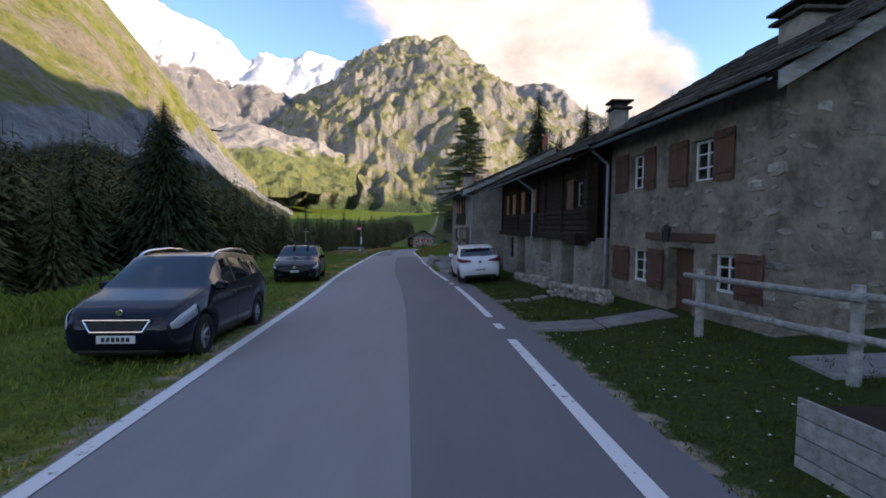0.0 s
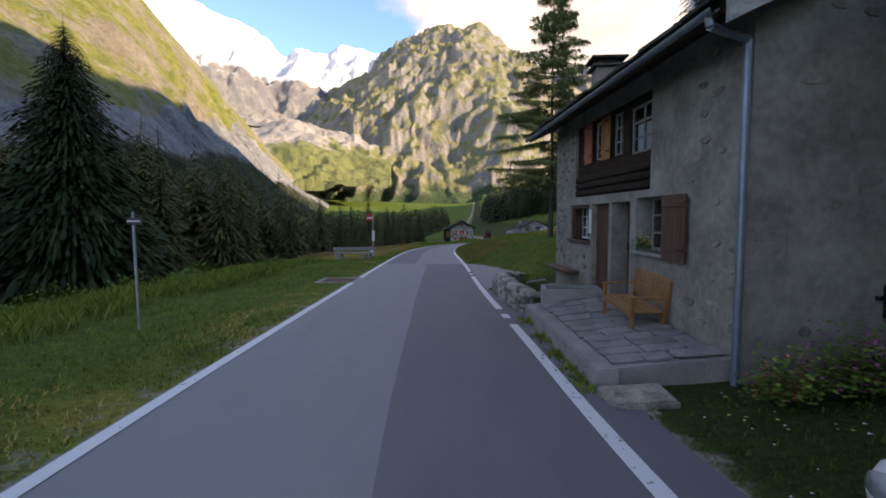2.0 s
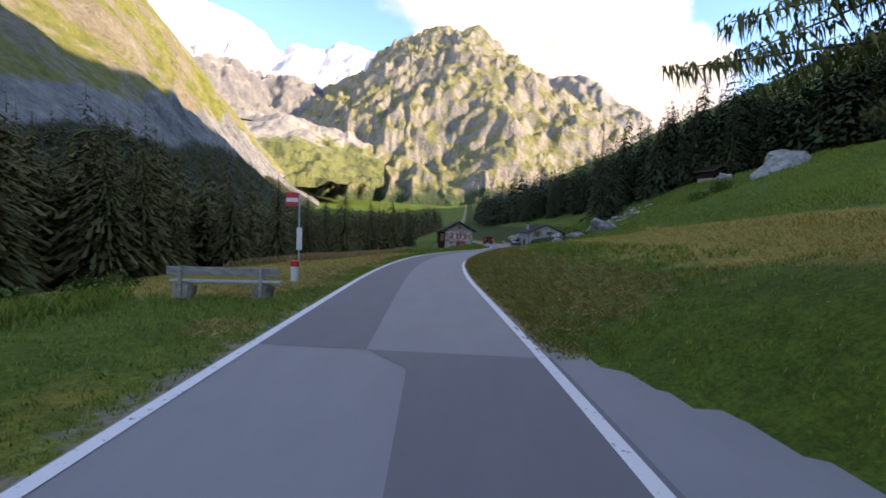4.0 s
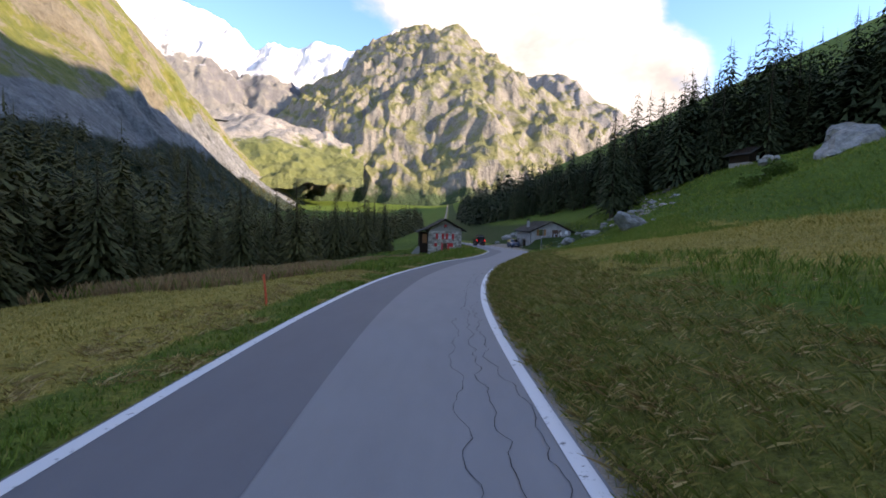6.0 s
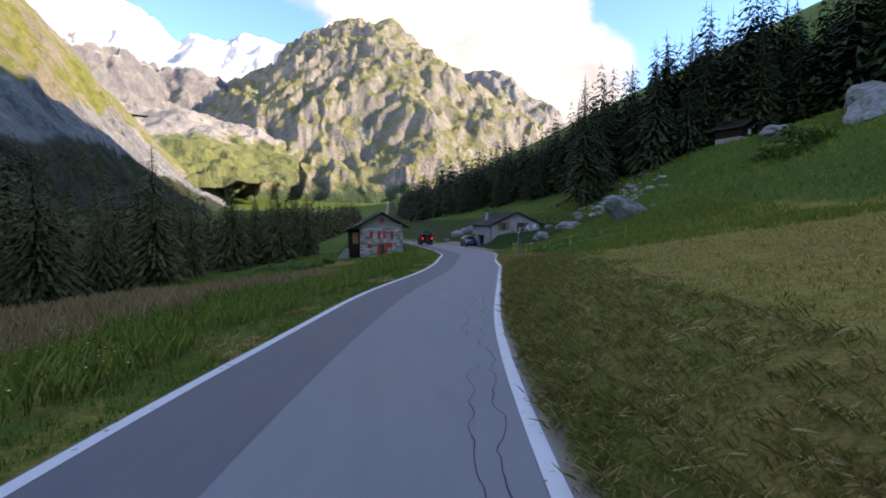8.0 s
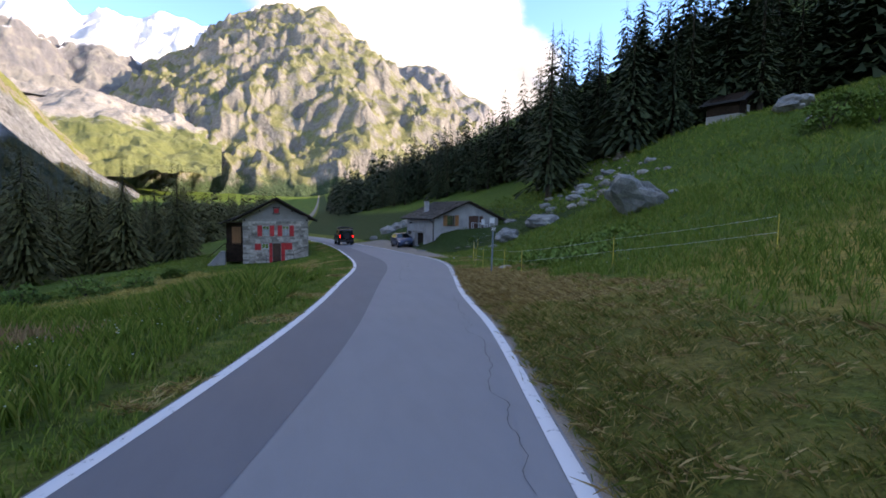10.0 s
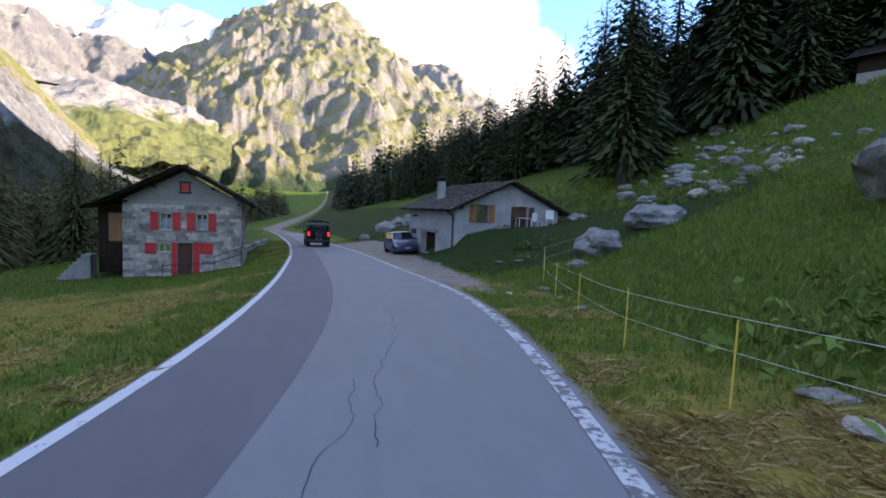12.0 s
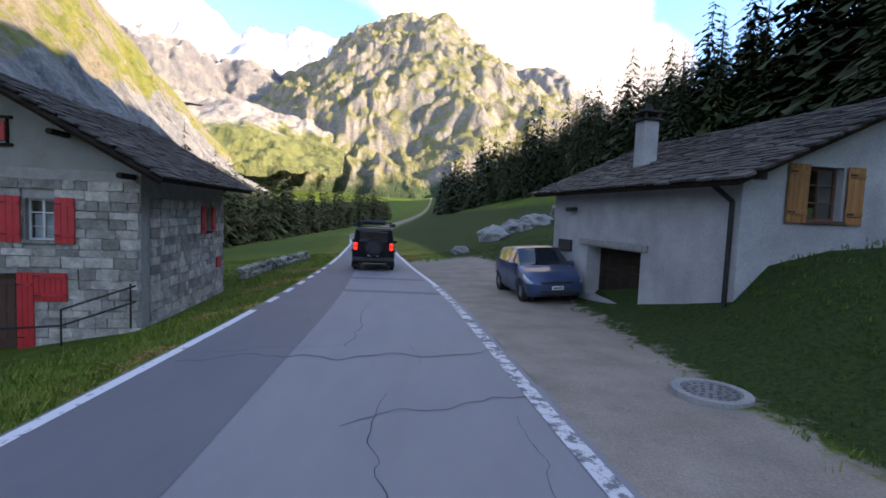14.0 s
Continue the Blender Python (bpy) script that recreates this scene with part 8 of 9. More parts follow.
slabs_ = [((1.5, 9.5), (3.0, 9.4), (3.0, 10.3), (1.65, 10.4)), ((3.05, 9.4), (4.5, 9.5), (4.5, 10.4), (3.05, 10.35))]
slabs_ += [((1.35 + 0.55 * i, 13.7 + 0.13 * i), (1.82 + 0.55 * i, 13.72 + 0.13 * i), (1.8 + 0.55 * i, 14.25 + 0.13 * i), (1.37 + 0.55 * i, 14.2 + 0.13 * i)) for i in range(4)]
slabs_ += [((0.2, 35.0), (0.75, 34.9), (0.8, 35.35), (0.25, 35.4)), ((-0.1, 36.2), (0.5, 36.1), (0.55, 36.4), (0.0, 36.45)), ((0.75, 33.6), (1.3, 33.5), (1.3, 34.1), (0.8, 34.1)), ((4.3, 5.4), (5.6, 5.2), (5.7, 6.1), (4.4, 6.3))]
for q in slabs_:
    s = quad_slab("flagstone", [(x, y, ground_z(x, y) + 0.03) for x, y in q], 0.15, "flag", None)
    tagged(s, "grey flagstone set in the grass", "flagstone", "flagstones in the grass")
steps = thing("garden_steps", "rough stone steps up the garden slope", "steps")
for i in range(6):
    x, y = 2.3 + 0.22 * i, 37.2 + 0.3 * i
    z = ground_z(x, y) + 0.03
    quad_slab("step", [(x - 0.4, y, z), (x + 0.5, y - 0.1, z), (x + 0.5, y + 0.3, z), (x - 0.4, y + 0.35, z)], 0.2, "flag", steps)
post = part("post", tubed((2.35, 36.9, ground_z(2.35, 36.9) - 0.1), (2.4, 36.9, ground_z(2.35, 36.9) + 1.1), 0.03, 0.026, 8), M["timber_grey"], steps)
wires = part("post", tubed((2.6, 37.6, ground_z(2.6, 37.6) - 0.1), (2.6, 37.6, ground_z(2.6, 37.6) + 1.1), 0.02, 0.02, 8), M["iron"], steps)

# drain grate by the left verge
drain = thing("drain_grate", "rusty iron grate in a concrete surround", "grate", Matrix.Translation((-7.0, 38.85, road_z(38.85) + 0.012)) @ Matrix.Rotation(radians(5), 4, "Z") @ Matrix.Rotation(radians(-1.7), 4, "X"))
part("surround", wall_mesh(1.5, 1.9, 0.1, [(0.16, 1.34, 0.2, 1.7)]), M["concrete"], drain).matrix_basis = Matrix(((1, 0, 0, -0.75), (0, 0, 1, -0.95), (0, -1, 0, 0.0), (0, 0, 0, 1)))
bar = bmesh.new()
box(bar, -0.59, 0.59, -0.014, 0.014, -0.05, -0.004)
me_bar = bpy.data.meshes.new("bar"); bar.to_mesh(me_bar); bar.free(); me_bar.materials.append(M["rust"])
for i in range(38):
    piece("bar", me_bar, drain, Matrix.Translation((0, -0.73 + 0.0395 * i, 0)))
part("pit", boxed(-0.6, 0.6, -0.76, 0.76, -0.3, -0.08), M["rust"], drain)

manhole = thing("manhole_cover", "round iron grating in a concrete ring", "manhole", Matrix.Translation((7.85, 141.8, max(ground_z(7.85 + a, 141.8 + b) for a in (-0.3, 0, 0.3) for b in (-0.3, 0, 0.3)) + 0.02)))
bm = bmesh.new()
n = 28
ring = [[bm.verts.new((q * math.cos(2 * math.pi * i / n), q * math.sin(2 * math.pi * i / n), z)) for q, z in ((0.36, -0.1), (0.36, 0.02), (0.47, 0.02), (0.48, -0.1))] for i in range(n)]
for i in range(n):
    for j in range(3):
        bm.faces.new((ring[i][j], ring[(i + 1) % n][j], ring[(i + 1) % n][j + 1], ring[i][j + 1]))
part("ring", bm, M["concrete"], manhole)
part("lid", tubed((0, 0, -0.08), (0, 0, 0.0), 0.355, 0.355, 28), M["flag"], manhole, "worn grey grating")
bm = bmesh.new()
for a in range(3):
    for i in range(6 + 6 * a):
        t = 2 * math.pi * i / (6 + 6 * a)
        q = 0.1 + 0.1 * a
        tube(bm, (q * math.cos(t), q * math.sin(t), -0.004), (q * math.cos(t), q * math.sin(t), 0.003), 0.028, 0.028, 7)
part("lid_slot", bm, M["black"], manhole)

# wooden bench, bus stop and waymark on the left
wb_ = thing("park_bench", "weathered plank bench on stone blocks", "bench", Matrix.Translation((-11.3, 52.5, ground_z(-10.0, 52.5))) @ Matrix.Rotation(radians(9), 4, "Z"))
for x in (0.35, 2.35):
    b = new("block", COBBLE[3]); b.parent = wb_
    b.matrix_basis = Matrix.Translation((x, 0.2, 0.18)) @ Matrix.Diagonal((0.45, 0.5, 0.42, 1))
    part("post", boxed(x - 0.04, x + 0.04, -0.14, -0.06, 0.1, 0.85, 0.006), M["timber_grey"], wb_)
part("seat", boxed(0, 2.8, 0.0, 0.42, 0.40, 0.46, 0.01), M["timber_grey"], wb_)
part("back_plank", boxed(0, 2.8, -0.055, -0.01, 0.62, 0.84, 0.01), M["timber_grey"], wb_)
bus = thing("bus_stop_sign", "red and white bus stop sign on a post", "sign", Matrix.Translation((-9.65, 57.6, ground_z(-9.65, 57.6))))
part("pole", tubed((0, 0, -0.2), (0, 0, 3.2), 0.03, 0.03), M["galva"], bus)
part("sign_plate", boxed(-0.5, -0.02, -0.02, 0.02, 2.72, 3.2, 0.01), M["red_paint"], bus)
part("sign_band", boxed(-0.47, -0.05, -0.026, -0.0205, 2.86, 3.0), M["white_paint"], bus, "plain white band")
part("timetable", boxed(-0.07, 0.13, -0.06, -0.032, 1.15, 1.95, 0.01), M["white_paint"], bus, "white timetable case")
part("bin", tubed((-0.12, -0.05, 0.0), (-0.12, -0.05, 0.55), 0.13, 0.14, 14), M["white_paint"], bus)
part("bin_lid", tubed((-0.12, -0.05, 0.555), (-0.12, -0.05, 0.75), 0.16, 0.15, 14), M["red_paint"], bus, "red bin top")
way = thing("waymark_post", "hiking waymark on a thin metal post", "signpost", Matrix.Translation((-8.45, 29.6, ground_z(-8.45, 29.6))))
part("pole", tubed((0, 0, -0.2), (-0.03, 0, 2.35), 0.028, 0.028), M["galva"], way)
part("sign_plate", boxed(-0.16, 0.18, -0.035, -0.015, 2.1, 2.24, 0.008), M["brown_sign"], way)
part("sign_mark", boxed(-0.12, 0.14, -0.042, -0.036, 2.155, 2.185), M["white_paint"], way, "plain pale bar")
rod = thing("marker_rod", "orange-red snow marker rod in the grass", "rod", Matrix.Translation((-9.35, 72.2, ground_z(-9.35, 72.2))))
part("rod", tubed((0, 0, -0.2), (-0.09, 0, 0.82), 0.035, 0.03, 8), M["orange"], rod)
mark = thing("path_sign", "small brown path sign on a grey post", "signpost", Matrix.Translation((6.45, 118.8, ground_z(6.45, 118.8))))
part("pole", tubed((0, 0, -0.3), (0.05, 0, 2.05), 0.042, 0.042), M["zinc"], mark)
part("sign_plate", boxed(-0.10, 0.16, -0.075, -0.048, 1.88, 2.08, 0.01), M["brown_sign"], mark)
part("sign_rim", wall_mesh(0.22, 0.16, 0.006, [(0.012, 0.208, 0.012, 0.148)]), M["white_paint"], mark, "thin pale outline").matrix_basis = Matrix.Translation((-0.08, -0.083, 1.90))
part("sign_mark", boxed(-0.05, 0.11, -0.082, -0.077, 1.95, 2.01), M["white_paint"], mark, "plain pale bars")

# electric fence
ef = thing("electric_fence", "yellow plastic posts with thin white fence tape", "fence")
posts = [(7.05, 116.75), (7.3, 119.4), (6.85, 121.2), (7.35, 123.9), (8.2, 127.0), (9.2, 130.2), (10.1, 133.0), (11.2, 135.4), (14.0, 136.0), (8.6, 112.5), (10.5, 108.0)]
for x, y in posts:
    g = ground_z(x, y)
    part("post", tubed((x, y, g - 0.1), (x + 0.01, y, g + 0.98), 0.013, 0.011, 7), M["yellow"], ef)
order = [10, 9, 0, 1, 3, 4, 5, 6, 7, 8]
for i, j in zip(order, order[1:]):
    for z in (0.5, 0.92):
        (x0, y0), (x1, y1) = posts[i], posts[j]
        z0, z1 = ground_z(x0, y0) + z, ground_z(x1, y1) + z
        bm = bmesh.new()
        pts = [(x0 + (x1 - x0) * t, y0 + (y1 - y0) * t, z0 + (z1 - z0) * t - 0.12 * t * (1 - t)) for t in np.linspace(0, 1, 7)]
        rings = [[bm.verts.new((x + 0.0035 * math.cos(q), y, z + 0.0035 * math.sin(q))) for q in (0, math.pi / 2, math.pi, 1.5 * math.pi)] for x, y, z in pts]
        for a, b in zip(rings, rings[1:]):
            for q in range(4):
                bm.faces.new((a[q], a[(q + 1) % 4], b[(q + 1) % 4], b[q]))
        part("fence_tape", bm, M["white_paint"], ef)

# terrace furniture by the white house
gx, gy = 14.0, 144.6
table = thing("garden_table", "white plastic garden table", "table", Matrix.Translation((gx, gy, ground_z(gx, gy))))
part("tabletop", boxed(-0.45, 0.45, -0.35, 0.35, 0.70, 0.74, 0.02), M["white_paint"], table)
for sx in (-0.38, 0.38):
    for sy in (-0.28, 0.28):
        part("leg", tubed((sx, sy, 0), (sx, sy, 0.70), 0.03, 0.03, 8), M["white_paint"], table)
chair = thing("garden_chair", "white plastic garden chair", "chair", Matrix.Translation((gx + 0.95, gy + 0.1, ground_z(gx + 0.95, gy + 0.1))) @ Matrix.Rotation(0.5, 4, "Z"), "chairs by the white house")
part("seat", boxed(-0.25, 0.25, -0.25, 0.25, 0.40, 0.44, 0.02), M["white_paint"], chair)
part("backrest", boxed(-0.25, 0.25, 0.22, 0.26, 0.44, 0.95, 0.015), M["white_paint"], chair)
for sx in (-0.21, 0.21):
    for sy in (-0.21, 0.21):
        part("leg", tubed((sx, sy, 0), (sx, sy, 0.40), 0.02, 0.02, 8), M["white_paint"], chair)
c = copy_thing(chair, Matrix.Translation((gx + 1.65, gy - 0.1, ground_z(gx + 1.65, gy - 0.1))) @ Matrix.Rotation(-0.4, 4, "Z"))

# the stream glinting between the trees
vs, fs = [], []
for i, y in enumerate(np.linspace(90, 230, 50)):
    cx = left_edge(y) - 43 + 4 * math.sin(y * 0.05)
    z = ground_z(cx, y) + 0.25
    vs += [(cx - 3, y, z), (cx + 3, y, z)]
    if i:
        fs.append((2 * i - 2, 2 * i - 1, 2 * i + 1, 2 * i))
tagged(new("stream", mesh_from("stream", vs, fs, M["water"], True)), "pale mountain stream", "stream", kind="structure")

# ---- grass ----
def keep_off(x, y):
    """Built-over ground where no grass stands."""
    if 9.3 < y < 10.5 and 1.35 < x < 4.7:
        return True
    if 26 < y < 31.5 and x > -0.6:
        return True
    if 31 < y < 36.5 and x > 0.5:
        return x > 1.5 - 0.113 * (y - 26.44) - 0.05
    if 7.2 < y < 25.5 and x > 4.94 - 0.087 * (y - 7.35) - (1.1 if y > 13.4 else 0.0) + (0.0 if y > 13.4 else -0.05):
        return x > 3.98 - 0.087 * (y - 13.5) - 0.05 if y > 13.4 else True
    if y < 48 and 0 < x - right_edge(y) < apron(y) + 0.15:
        return True
    if 143.5 < y < 153 and x > 9.66 - 0.205 * (y - 144.37) - 0.1 and x < 17 and y > 144.37 + (x - 9.66) * 0.205 - 0.1:
        return True
    if 145.5 < y < 153.5 and -11.0 < x < -2.2:
        return True
    if -7.95 < x < -6.1 and 37.8 < y < 39.9:
        return True
    return False


def tufts(name, spots, mat, label, blades, height, width, lean, seed):
    """Many small tufts of bent blades as one mesh: spots are (x, y, size)."""
    r = np.random.RandomState(seed)
    n = len(spots)
    base = np.array([(x, y, ground_z(x, y) - 0.01) for x, y, s in spots])
    size = np.array([s for x, y, s in spots])
    P = np.repeat(base, blades, axis=0)
    S = np.repeat(size, blades)
    k = n * blades
    P[:, :2] += r.normal(0, 0.06, (k, 2)) * S[:, None] ** 0.5
    a = r.uniform(0, 2 * np.pi, k)
    h = height * S * r.uniform(0.55, 1.25, k)
    w = width * r.uniform(0.7, 1.4, k)
    b = lean * h * r.uniform(0.2, 1.3, k)
    d = np.stack((np.cos(a), np.sin(a)), 1)
    q = np.stack((-d[:, 1], d[:, 0]), 1)
    V = np.zeros((k, 4, 3))
    V[:, 0, :2], V[:, 1, :2] = P[:, :2] - q * w[:, None], P[:, :2] + q * w[:, None]
    V[:, 0, 2] = V[:, 1, 2] = P[:, 2]
    V[:, 2, :2] = P[:, :2] + q * (w * 0.6)[:, None] + d * (b * 0.4)[:, None]
    V[:, 2, 2] = P[:, 2] + h * 0.62
    V[:, 3, :2] = P[:, :2] + d * b[:, None]
    V[:, 3, 2] = P[:, 2] + h
    F = np.arange(k * 4).reshape(k, 4)
    faces = np.concatenate((F[:, [0, 1, 2]], F[:, [0, 2, 3]]))
    tagged(new(name, arrays(name, V.reshape(-1, 3), faces, mat)), label, "grass", kind="stuff")


rg = random.Random(123)
green, dryg, tallg, reds, hay, lawn, bank = [], [], [], [], [], [], []
for i in range(120000):
    y = rg.uniform(-3, 168)
    side = rg.random() < 0.55
    d = 0.12 + 18 * rg.random() ** 2.0
    x = right_edge(y) + 0.1 + d if side else left_edge(y) - 0.1 - d
    if keep_off(x, y) or rg.random() < bare_at(x, y) * 1.35 - 0.12:
        continue
    dry = dry_at(x, y) + 0.5 * noise.noise(Vector((x * 0.5, y * 0.5, 0)))
    s = 0.8 + 0.05 * d + 0.5 * noise.noise(Vector((x * 0.25, y * 0.25, 5)))
    jy = y + 7 * noise.noise(Vector((x * 0.16, y * 0.16, 2)))
    d = max(0.05, d + 1.2 * noise.noise(Vector((x * 0.4, y * 0.4, 8))) * min(1.0, d * 0.5))
    if not side and 84 < jy < 122 and d > 1.0:
        s *= 1 + 0.9 * ease(111, 114, y) * ease(1.8, 2.6, d) * (1 - ease(5, 7, d))
        (reds if jy < 110 and d > 4.5 + 1.5 * noise.noise(Vector((y * 0.2, 0, 0))) and rg.random() < 0.75 else tallg).append((x, y, s))
    elif not side and jy < 52 and d > 4.2 and y > 5:
        tallg.append((x, y, s * 0.9))
    elif lawn_shade_at(x, y) > 0.5:
        lawn.append((x, y, s * 0.7))
    elif bank_at(x, y) > 0.35 + 0.4 * noise.noise(Vector((x * 0.8, y * 0.8, 3))):
        bank.append((x, y, rg.uniform(0.8, 1.5)))
        if rg.random() < 0.2:
            hay.append((x, y, rg.uniform(0.7, 1.2)))
    elif side and 50 < jy < 74 and 0.6 < d < 7 and rg.random() < 0.75:
        (hay if rg.random() < 0.22 else tallg).append((x, y, s * 0.5 if s > 0.4 else 0.3))
    elif side and 86 < y < 121 and d < 3.6 and rg.random() < 0.12 + 0.75 * ease(103, 108, y):
        hay.append((x, y, rg.uniform(0.7, 1.3)))
    elif side and jy > 100 and d > 2.6 and y < 145:
        tallg.append((x, y, s * (0.55 if y < 138 else 0.4)))
    elif dry > 0.5:
        dryg.append((x, y, s * 0.8))
        if rg.random() < 0.25 and d < 3 and y > 48:
            hay.append((x, y, 1.0))
    else:
        green.append((x, y, s * (1.0 if y > 48 else 0.75)))
tufts("grass", green, M["blades"], "short green verge grass", 5, 0.12, 0.008, 0.6, 1)
tufts("lawn", lawn, M["blades_lawn_shade"], "green lawn before the houses, coloured darker for their shade", 6, 0.11, 0.008, 0.6, 8)
tufts("bank_grass", bank, M["blades_bank"], "matted brown and green grass on the road bank", 11, 0.085, 0.003, 1.2, 9)
weeds = [(-0.34 - 0.062 * (y - 26.3) + rg.uniform(-0.06, 0.03), y, rg.uniform(0.5, 1.5)) for y in [rg.choice((26.5, 27.2, 27.9, 29.1, 30.6)) + rg.gauss(0, 0.16) for i in range(150)]]
tufts("weeds", weeds, M["blades"], "small green weeds along the foot of the kerb", 6, 0.12, 0.009, 0.9, 10)
tufts("dry_grass", dryg, M["blades_dry"], "mown and drying meadow grass", 5, 0.11, 0.008, 0.9, 2)
tufts("long_grass", tallg, M["blades"], "long green meadow grass", 6, 0.38, 0.009, 0.5, 3)
tufts("seeding_grass", reds, M["blades_red"], "reddish seeding meadow grass", 6, 0.45, 0.006, 0.35, 4)
tufts("hay", hay, M["blades_hay"], "strewn hay along the bank", 12, 0.085, 0.004, 2.6, 5)
far_tufts = []
for i in range(15000):
    y = rg.uniform(50, 166)
    x = right_edge(y) + 15 + 42 * rg.random()
    if not keep_off(x, y):
        far_tufts.append((x, y, 1.3 + rg.random() + 0.8 * noise.noise(Vector((x * 0.2, y * 0.2, 9)))))
tufts("rough_grass", [q for q in far_tufts if dry_at(q[0], q[1]) < 0.45], M["blades"], "rough green grass on the hillside", 5, 0.2, 0.02, 0.7, 6)
tufts("dry_grass", [q for q in far_tufts if dry_at(q[0], q[1]) >= 0.45], M["blades_dry"], "drying grass on the hillside", 5, 0.13, 0.02, 0.9, 7)
# small white and yellow flower heads in the turf
for name, mat, label, n, zones in (("daisies", M["white_flower"], "small white flowers in the grass", 900, ((-3, 26, 0.3, 2.8, 1), (84, 118, 0.8, 4.5, -1), (110, 140, 4, 12, 1))), ("buttercups", M["yellow"], "small yellow flowers in the grass", 260, ((-3, 26, 0.3, 2.8, 1), (38, 60, 2.5, 7, 1), (60, 120, 0.5, 4, -1)))):
    vs, fs = [], []
    for i in range(n):
        y0, y1, d0, d1, sd = zones[i % 3]
        y = rg.uniform(y0, y1)
        d = rg.uniform(d0, d1)
        x = right_edge(y) + d if sd > 0 else left_edge(y) - d
        if keep_off(x, y):
            continue
        z = ground_z(x, y) + (0.09 if y < 26 else 0.36) * rg.uniform(0.7, 1.2)
        q = rg.uniform(0.012, 0.028)
        b = len(vs)
        vs += [(x - q, y, z), (x, y - q, z + 0.01), (x + q, y, z), (x, y + q, z + 0.006)]
        fs.append((b, b + 1, b + 2, b + 3))
    tagged(new(name, arrays(name, vs, fs, mat)), label, "flowers", kind="stuff")
# broad-leaved dock patches
vs, fs = [], []
for i in range(2000):
    cx, cy, sp = rg.choice(((10.5, 121.5, 2.2), (12.5, 119, 2.2), (9.6, 117.5, 1.4), (-11.0, 17.5, 1.3), (-10.6, 21.5, 1.0), (-12.0, 24.0, 1.2), (14.5, 122.5, 2.0)))
    x, y = rg.gauss(cx, sp * 0.6), rg.gauss(cy, sp * 0.6)
    z = ground_z(x, y) + rg.uniform(0.08, 0.42)
    a, l = rg.random() * 6.28, rg.uniform(0.06, 0.14)
    ux, uy = math.cos(a) * l, math.sin(a) * l
    b = len(vs)
    q0, q1 = rg.uniform(-0.10, 0.10), rg.uniform(-0.10, 0.10)
    vs += [(x - ux, y - uy, z - q0), (x - uy * 0.5, y + ux * 0.5, z + 0.03 + q1), (x + ux, y + uy, z + q0), (x + uy * 0.5, y - ux * 0.5, z + 0.03 - q1)]
    fs.append((b, b + 1, b + 2, b + 3))
tagged(new("dock_leaves", arrays("dock_leaves", vs, fs, M["leaf"])), "patches of broad green dock leaves", "plants", kind="stuff")

# ---- granite blocks of the shuttered house ----
def block_mesh(seed, l, h):
    r = random.Random(seed)
    bm = bmesh.new()
    box(bm, 0, l, -0.035, 0.02, 0, h, 0.012)
    for v in bm.verts:
        v.co += Vector((r.uniform(-1, 1) * 0.016, r.uniform(-1, 1) * 0.012, r.uniform(-1, 1) * 0.014))
    me = bpy.data.meshes.new("stone_block")
    bm.to_mesh(me)
    bm.free()
    me.materials.append(M["ashlar"])
    return me


BLOCKS = {l: [block_mesh(int(l * 100) + k, l, 0.215) for k in range(3)] for l in (0.26, 0.36, 0.48, 0.62)}


def lay_blocks(wall, length, height, holes, seed, z_from=0.35):
    r = random.Random(seed)
    z = z_from
    while z + 0.25 <= height:
        hs = r.choice((0.72, 0.9, 1.0, 1.0, 1.16))
        x = -0.02
        while x < length - 0.1:
            l = r.choice((0.26, 0.36, 0.48, 0.62, 0.48))
            if x + l > length - 0.22:
                l = min(BLOCKS, key=lambda q: abs(q - (length - x)))
            x1 = min(x + l, length + 0.02)
            hit = [h for h in holes if x1 > h[0] - 0.03 and x < h[1] + 0.03 and z + 0.215 * hs > h[2] - 0.02 and z < h[3] + 0.02]
            if hit:
                h = hit[0]
                gap = h[0] - 0.03 - x
                if gap > 0.12:
                    piece("stone_block", r.choice(BLOCKS[0.26]), wall, Matrix.Translation((x, -0.012, z)) @ Matrix.Diagonal((gap / 0.27, 1, hs, 1)))
                x = h[1] + 0.035
                continue
            piece("stone_block", r.choice(BLOCKS[l]), wall, Matrix.Translation((x, -0.012 - r.uniform(0, 0.008), z)) @ Matrix.Rotation(r.uniform(-0.015, 0.015), 4, "Y") @ Matrix.Diagonal(((x1 - x - 0.012) / l, 1, hs, 1)))
            x += l
        z += 0.215 * hs + 0.013


lay_blocks(rwall, RW, rz(-1.55), rh, 3)
lay_blocks(swall, RD - 0.453, rz(-1.85), sh_, 4, 0.6)

# ---- stones showing through the old render ----
BARE = []
for i in range(7):
    r = random.Random(200 + i)
    bm = bmesh.new()
    n = r.choice((6, 7, 8))
    lo = [bm.verts.new(((0.5 + r.uniform(-0.12, 0.06)) * math.cos(2 * math.pi * j / n), 0.3, (0.5 + r.uniform(-0.12, 0.06)) * math.sin(2 * math.pi * j / n))) for j in range(n)]
    hi = [bm.verts.new((v.co.x * 0.86, -0.5 + r.uniform(-0.1, 0.15), v.co.z * 0.86)) for v in lo]
    bm.faces.new(hi)
    for j in range(n):
        bm.faces.new((lo[j], hi[j], hi[(j + 1) % n], lo[(j + 1) % n]))
    bmesh.ops.recalc_face_normals(bm, faces=bm.faces)
    me = bpy.data.meshes.new("stone")
    bm.to_mesh(me)
    bm.free()
    me.materials.append(M["bare_stone"])
    BARE.append(me)


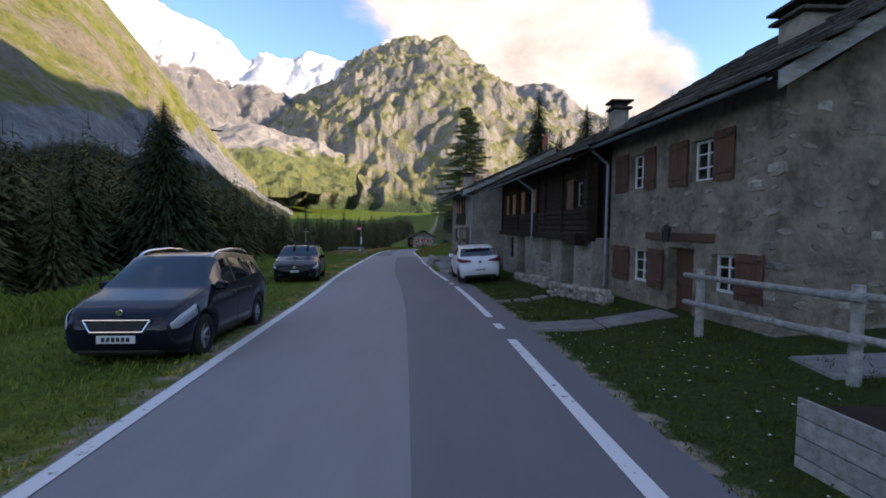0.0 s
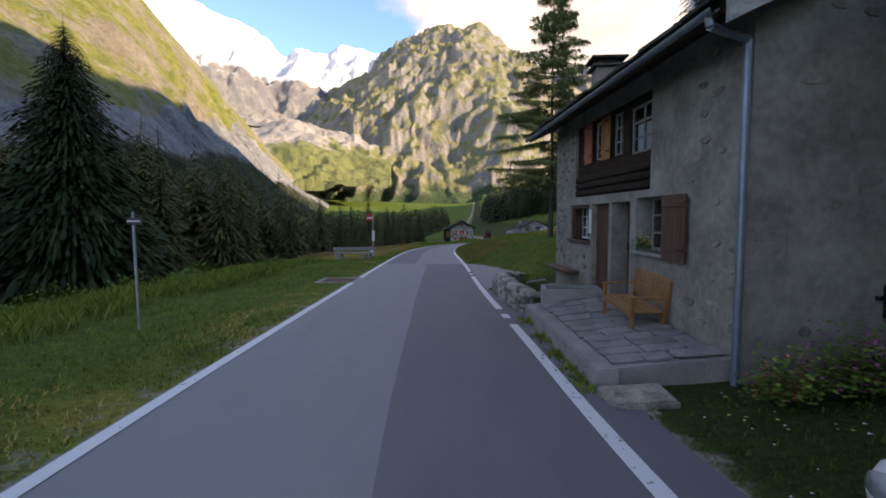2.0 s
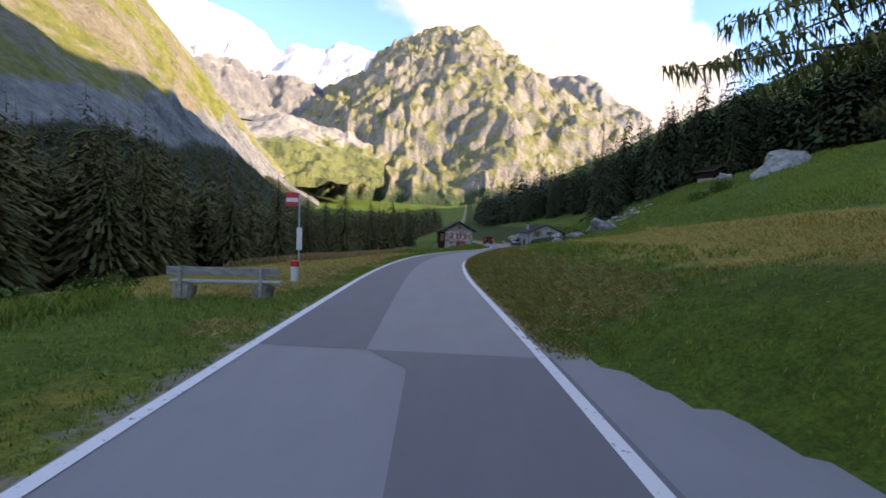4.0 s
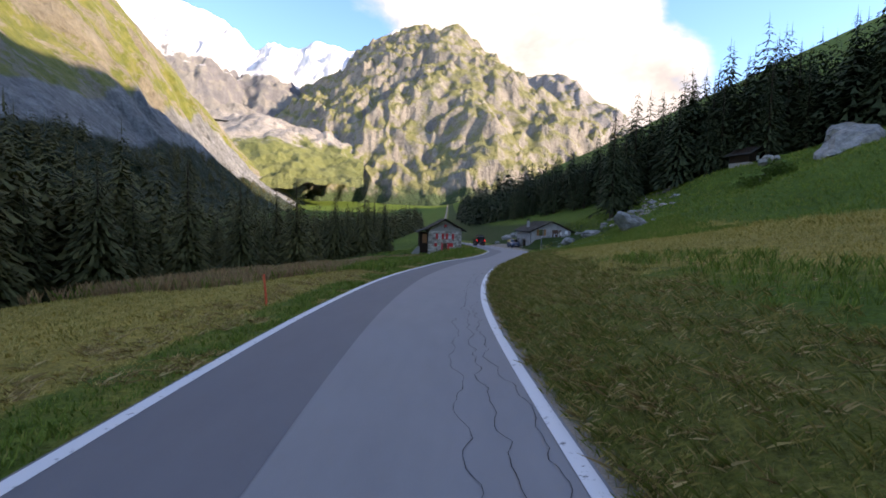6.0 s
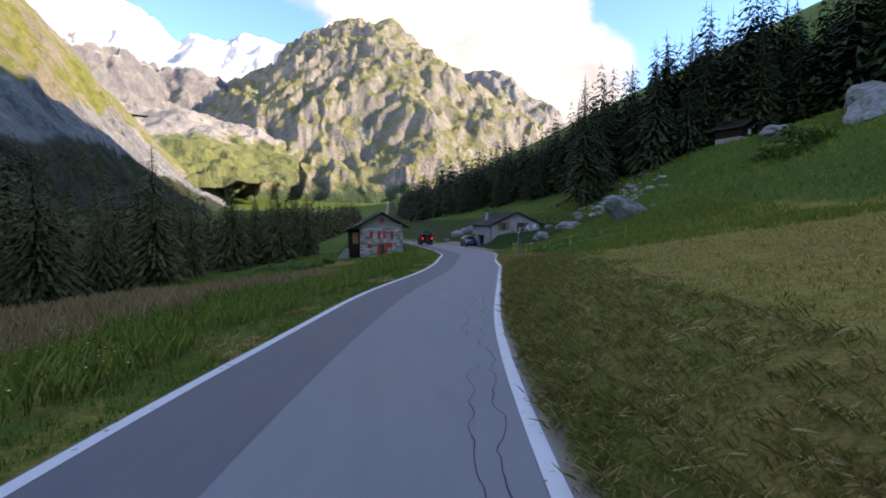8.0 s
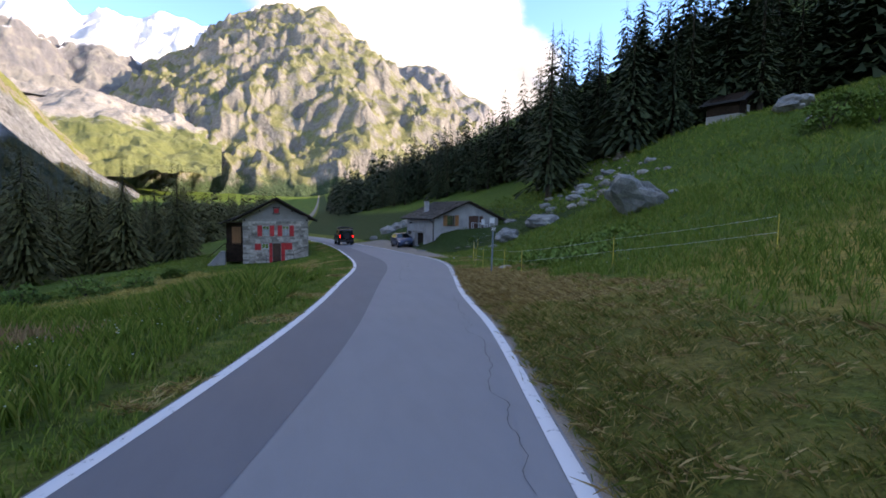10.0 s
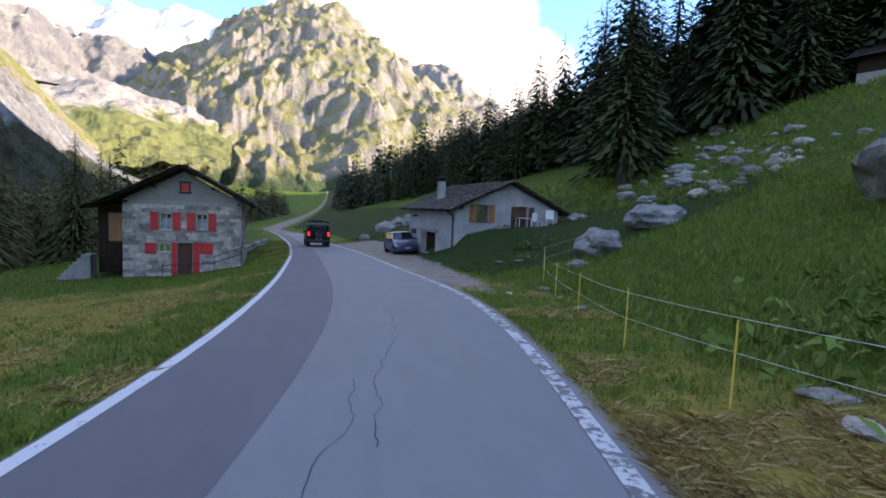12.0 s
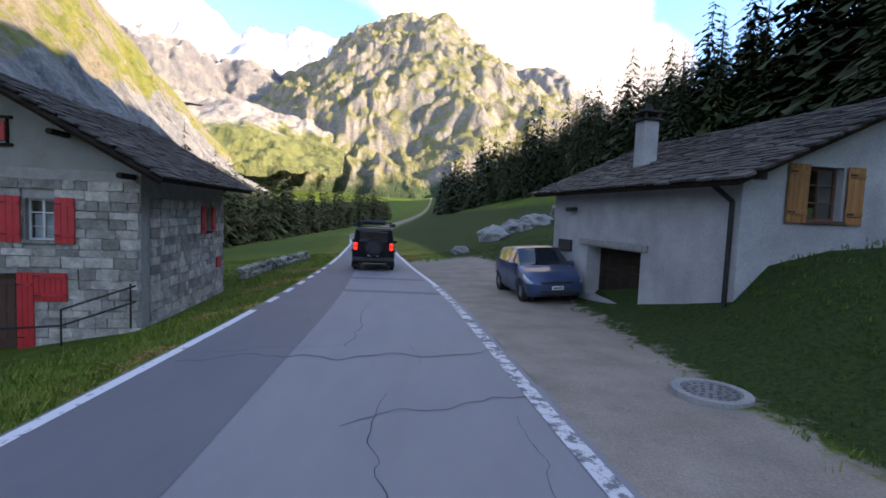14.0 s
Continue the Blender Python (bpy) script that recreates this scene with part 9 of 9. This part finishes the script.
def show_stones(parent, m, x0, x1, z0, z1, count, seed, holes=(), gather=0.0):
    """Irregular stones a finger's width proud of a rendered wall, thickest near x0."""
    r = random.Random(seed)
    placed = []
    for i in range(count * 6):
        u = r.random() ** (1 + gather)
        x, z = x0 + (x1 - x0) * u, r.uniform(z0, z1)
        l, h = r.uniform(0.14, 0.42), r.uniform(0.07, 0.17)
        if any(a - l * 0.6 < x < b + l * 0.6 and c - h < z < d + h for a, b, c, d in holes):
            continue
        if any(abs(x - a) < (l + b) * 0.5 and abs(z - c) < (h + d) * 0.5 for a, b, c, d in placed):
            continue
        placed.append((x, l, z, h))
        piece("stone", r.choice(BARE), parent, m @ Matrix.Translation((x, -0.002, z)) @ Matrix.Rotation(r.uniform(-0.15, 0.15), 4, "Y") @ Matrix.Diagonal((l, 0.035, h, 1)))
        if len(placed) >= count:
            break


wide_holes = [(a - 0.8, b + 0.85, c - 0.1, d + 0.3) for a, b, c, d in holes]
show_stones(house, fa, 0.1, 6.0, 0.5, 4.7, 70, 1, wide_holes, 1.2)
show_stones(house, facing(AX, AY, AZ, SLOPE), 0.1, 5.0, 0.6, 4.6, 70, 2, (), 0.2)
show_stones(cottage, fc, 8.1, 5.2, 0.8, 4.9, 60, 3, [(a - 0.1, b + 0.1, c - 0.1, d + 0.1) for a, b, c, d in ch], 0.6)
show_stones(cottage, fc, 0.2, 2.4, 0.9, 4.9, 22, 4, [(a - 0.8, b + 0.1, c - 0.1, d + 0.1) for a, b, c, d in ch], 0.0)
show_stones(cottage, fcg, 0.2, 6.5, 0.9, 5.0, 40, 5, (), 0.0)
show_stones(barn, fbl, 0.2, 11.2, 0.5, 2.35, 60, 6, [(a - 0.1, b + 0.1, c - 0.1, d + 0.15) for a, b, c, d in lower], 0.0)

# ---- roof slabs ----
SLAB_FORMS = {}
for roof, length, run, a, b, seed in ROOF_SLABS:
    r = random.Random(seed)
    key = (a, b)
    if key not in SLAB_FORMS:
        SLAB_FORMS[key] = [slab_mesh(100 + i, a * 1.12, b * 1.12, 0.045) for i in range(7)]
    rows = int(run / (b * 0.72)) + 1
    cols = int(length / a) + 1
    laid, vv, ff = 0, [], []
    for j in range(rows):
        for i in range(cols):
            x = (i + (0.5 if j % 2 else 0) - 0.25) * a + r.uniform(-0.05, 0.05) * a
            y = j * b * 0.72 + r.uniform(-0.05, 0.05) * b * 2
            if x > length - 0.3 * a or y > run - 0.2:
                continue
            tilt = Matrix.Rotation(-0.10 + r.uniform(-0.04, 0.04), 4, "X") @ Matrix.Rotation(r.uniform(-0.08, 0.08), 4, "Z")
            m = Matrix.Translation((x, y - 0.08, 0.035 + r.uniform(0, 0.02))) @ tilt
            form = r.choice(SLAB_FORMS[key])
            laid += 1
            if laid <= 290:
                piece("roof_slab", form, roof, m)
            else:      # the upper courses, too many to lift one by one
                k0 = len(vv)
                vv += [tuple(m @ v.co) for v in form.vertices]
                ff += [tuple(q + k0 for q in p.vertices) for p in form.polygons]
    if vv:
        rest = new("slab_field", mesh_from("slab_field", vv, ff, M["slab"]))
        rest.parent = roof
        rest["kind"] = "stuff"
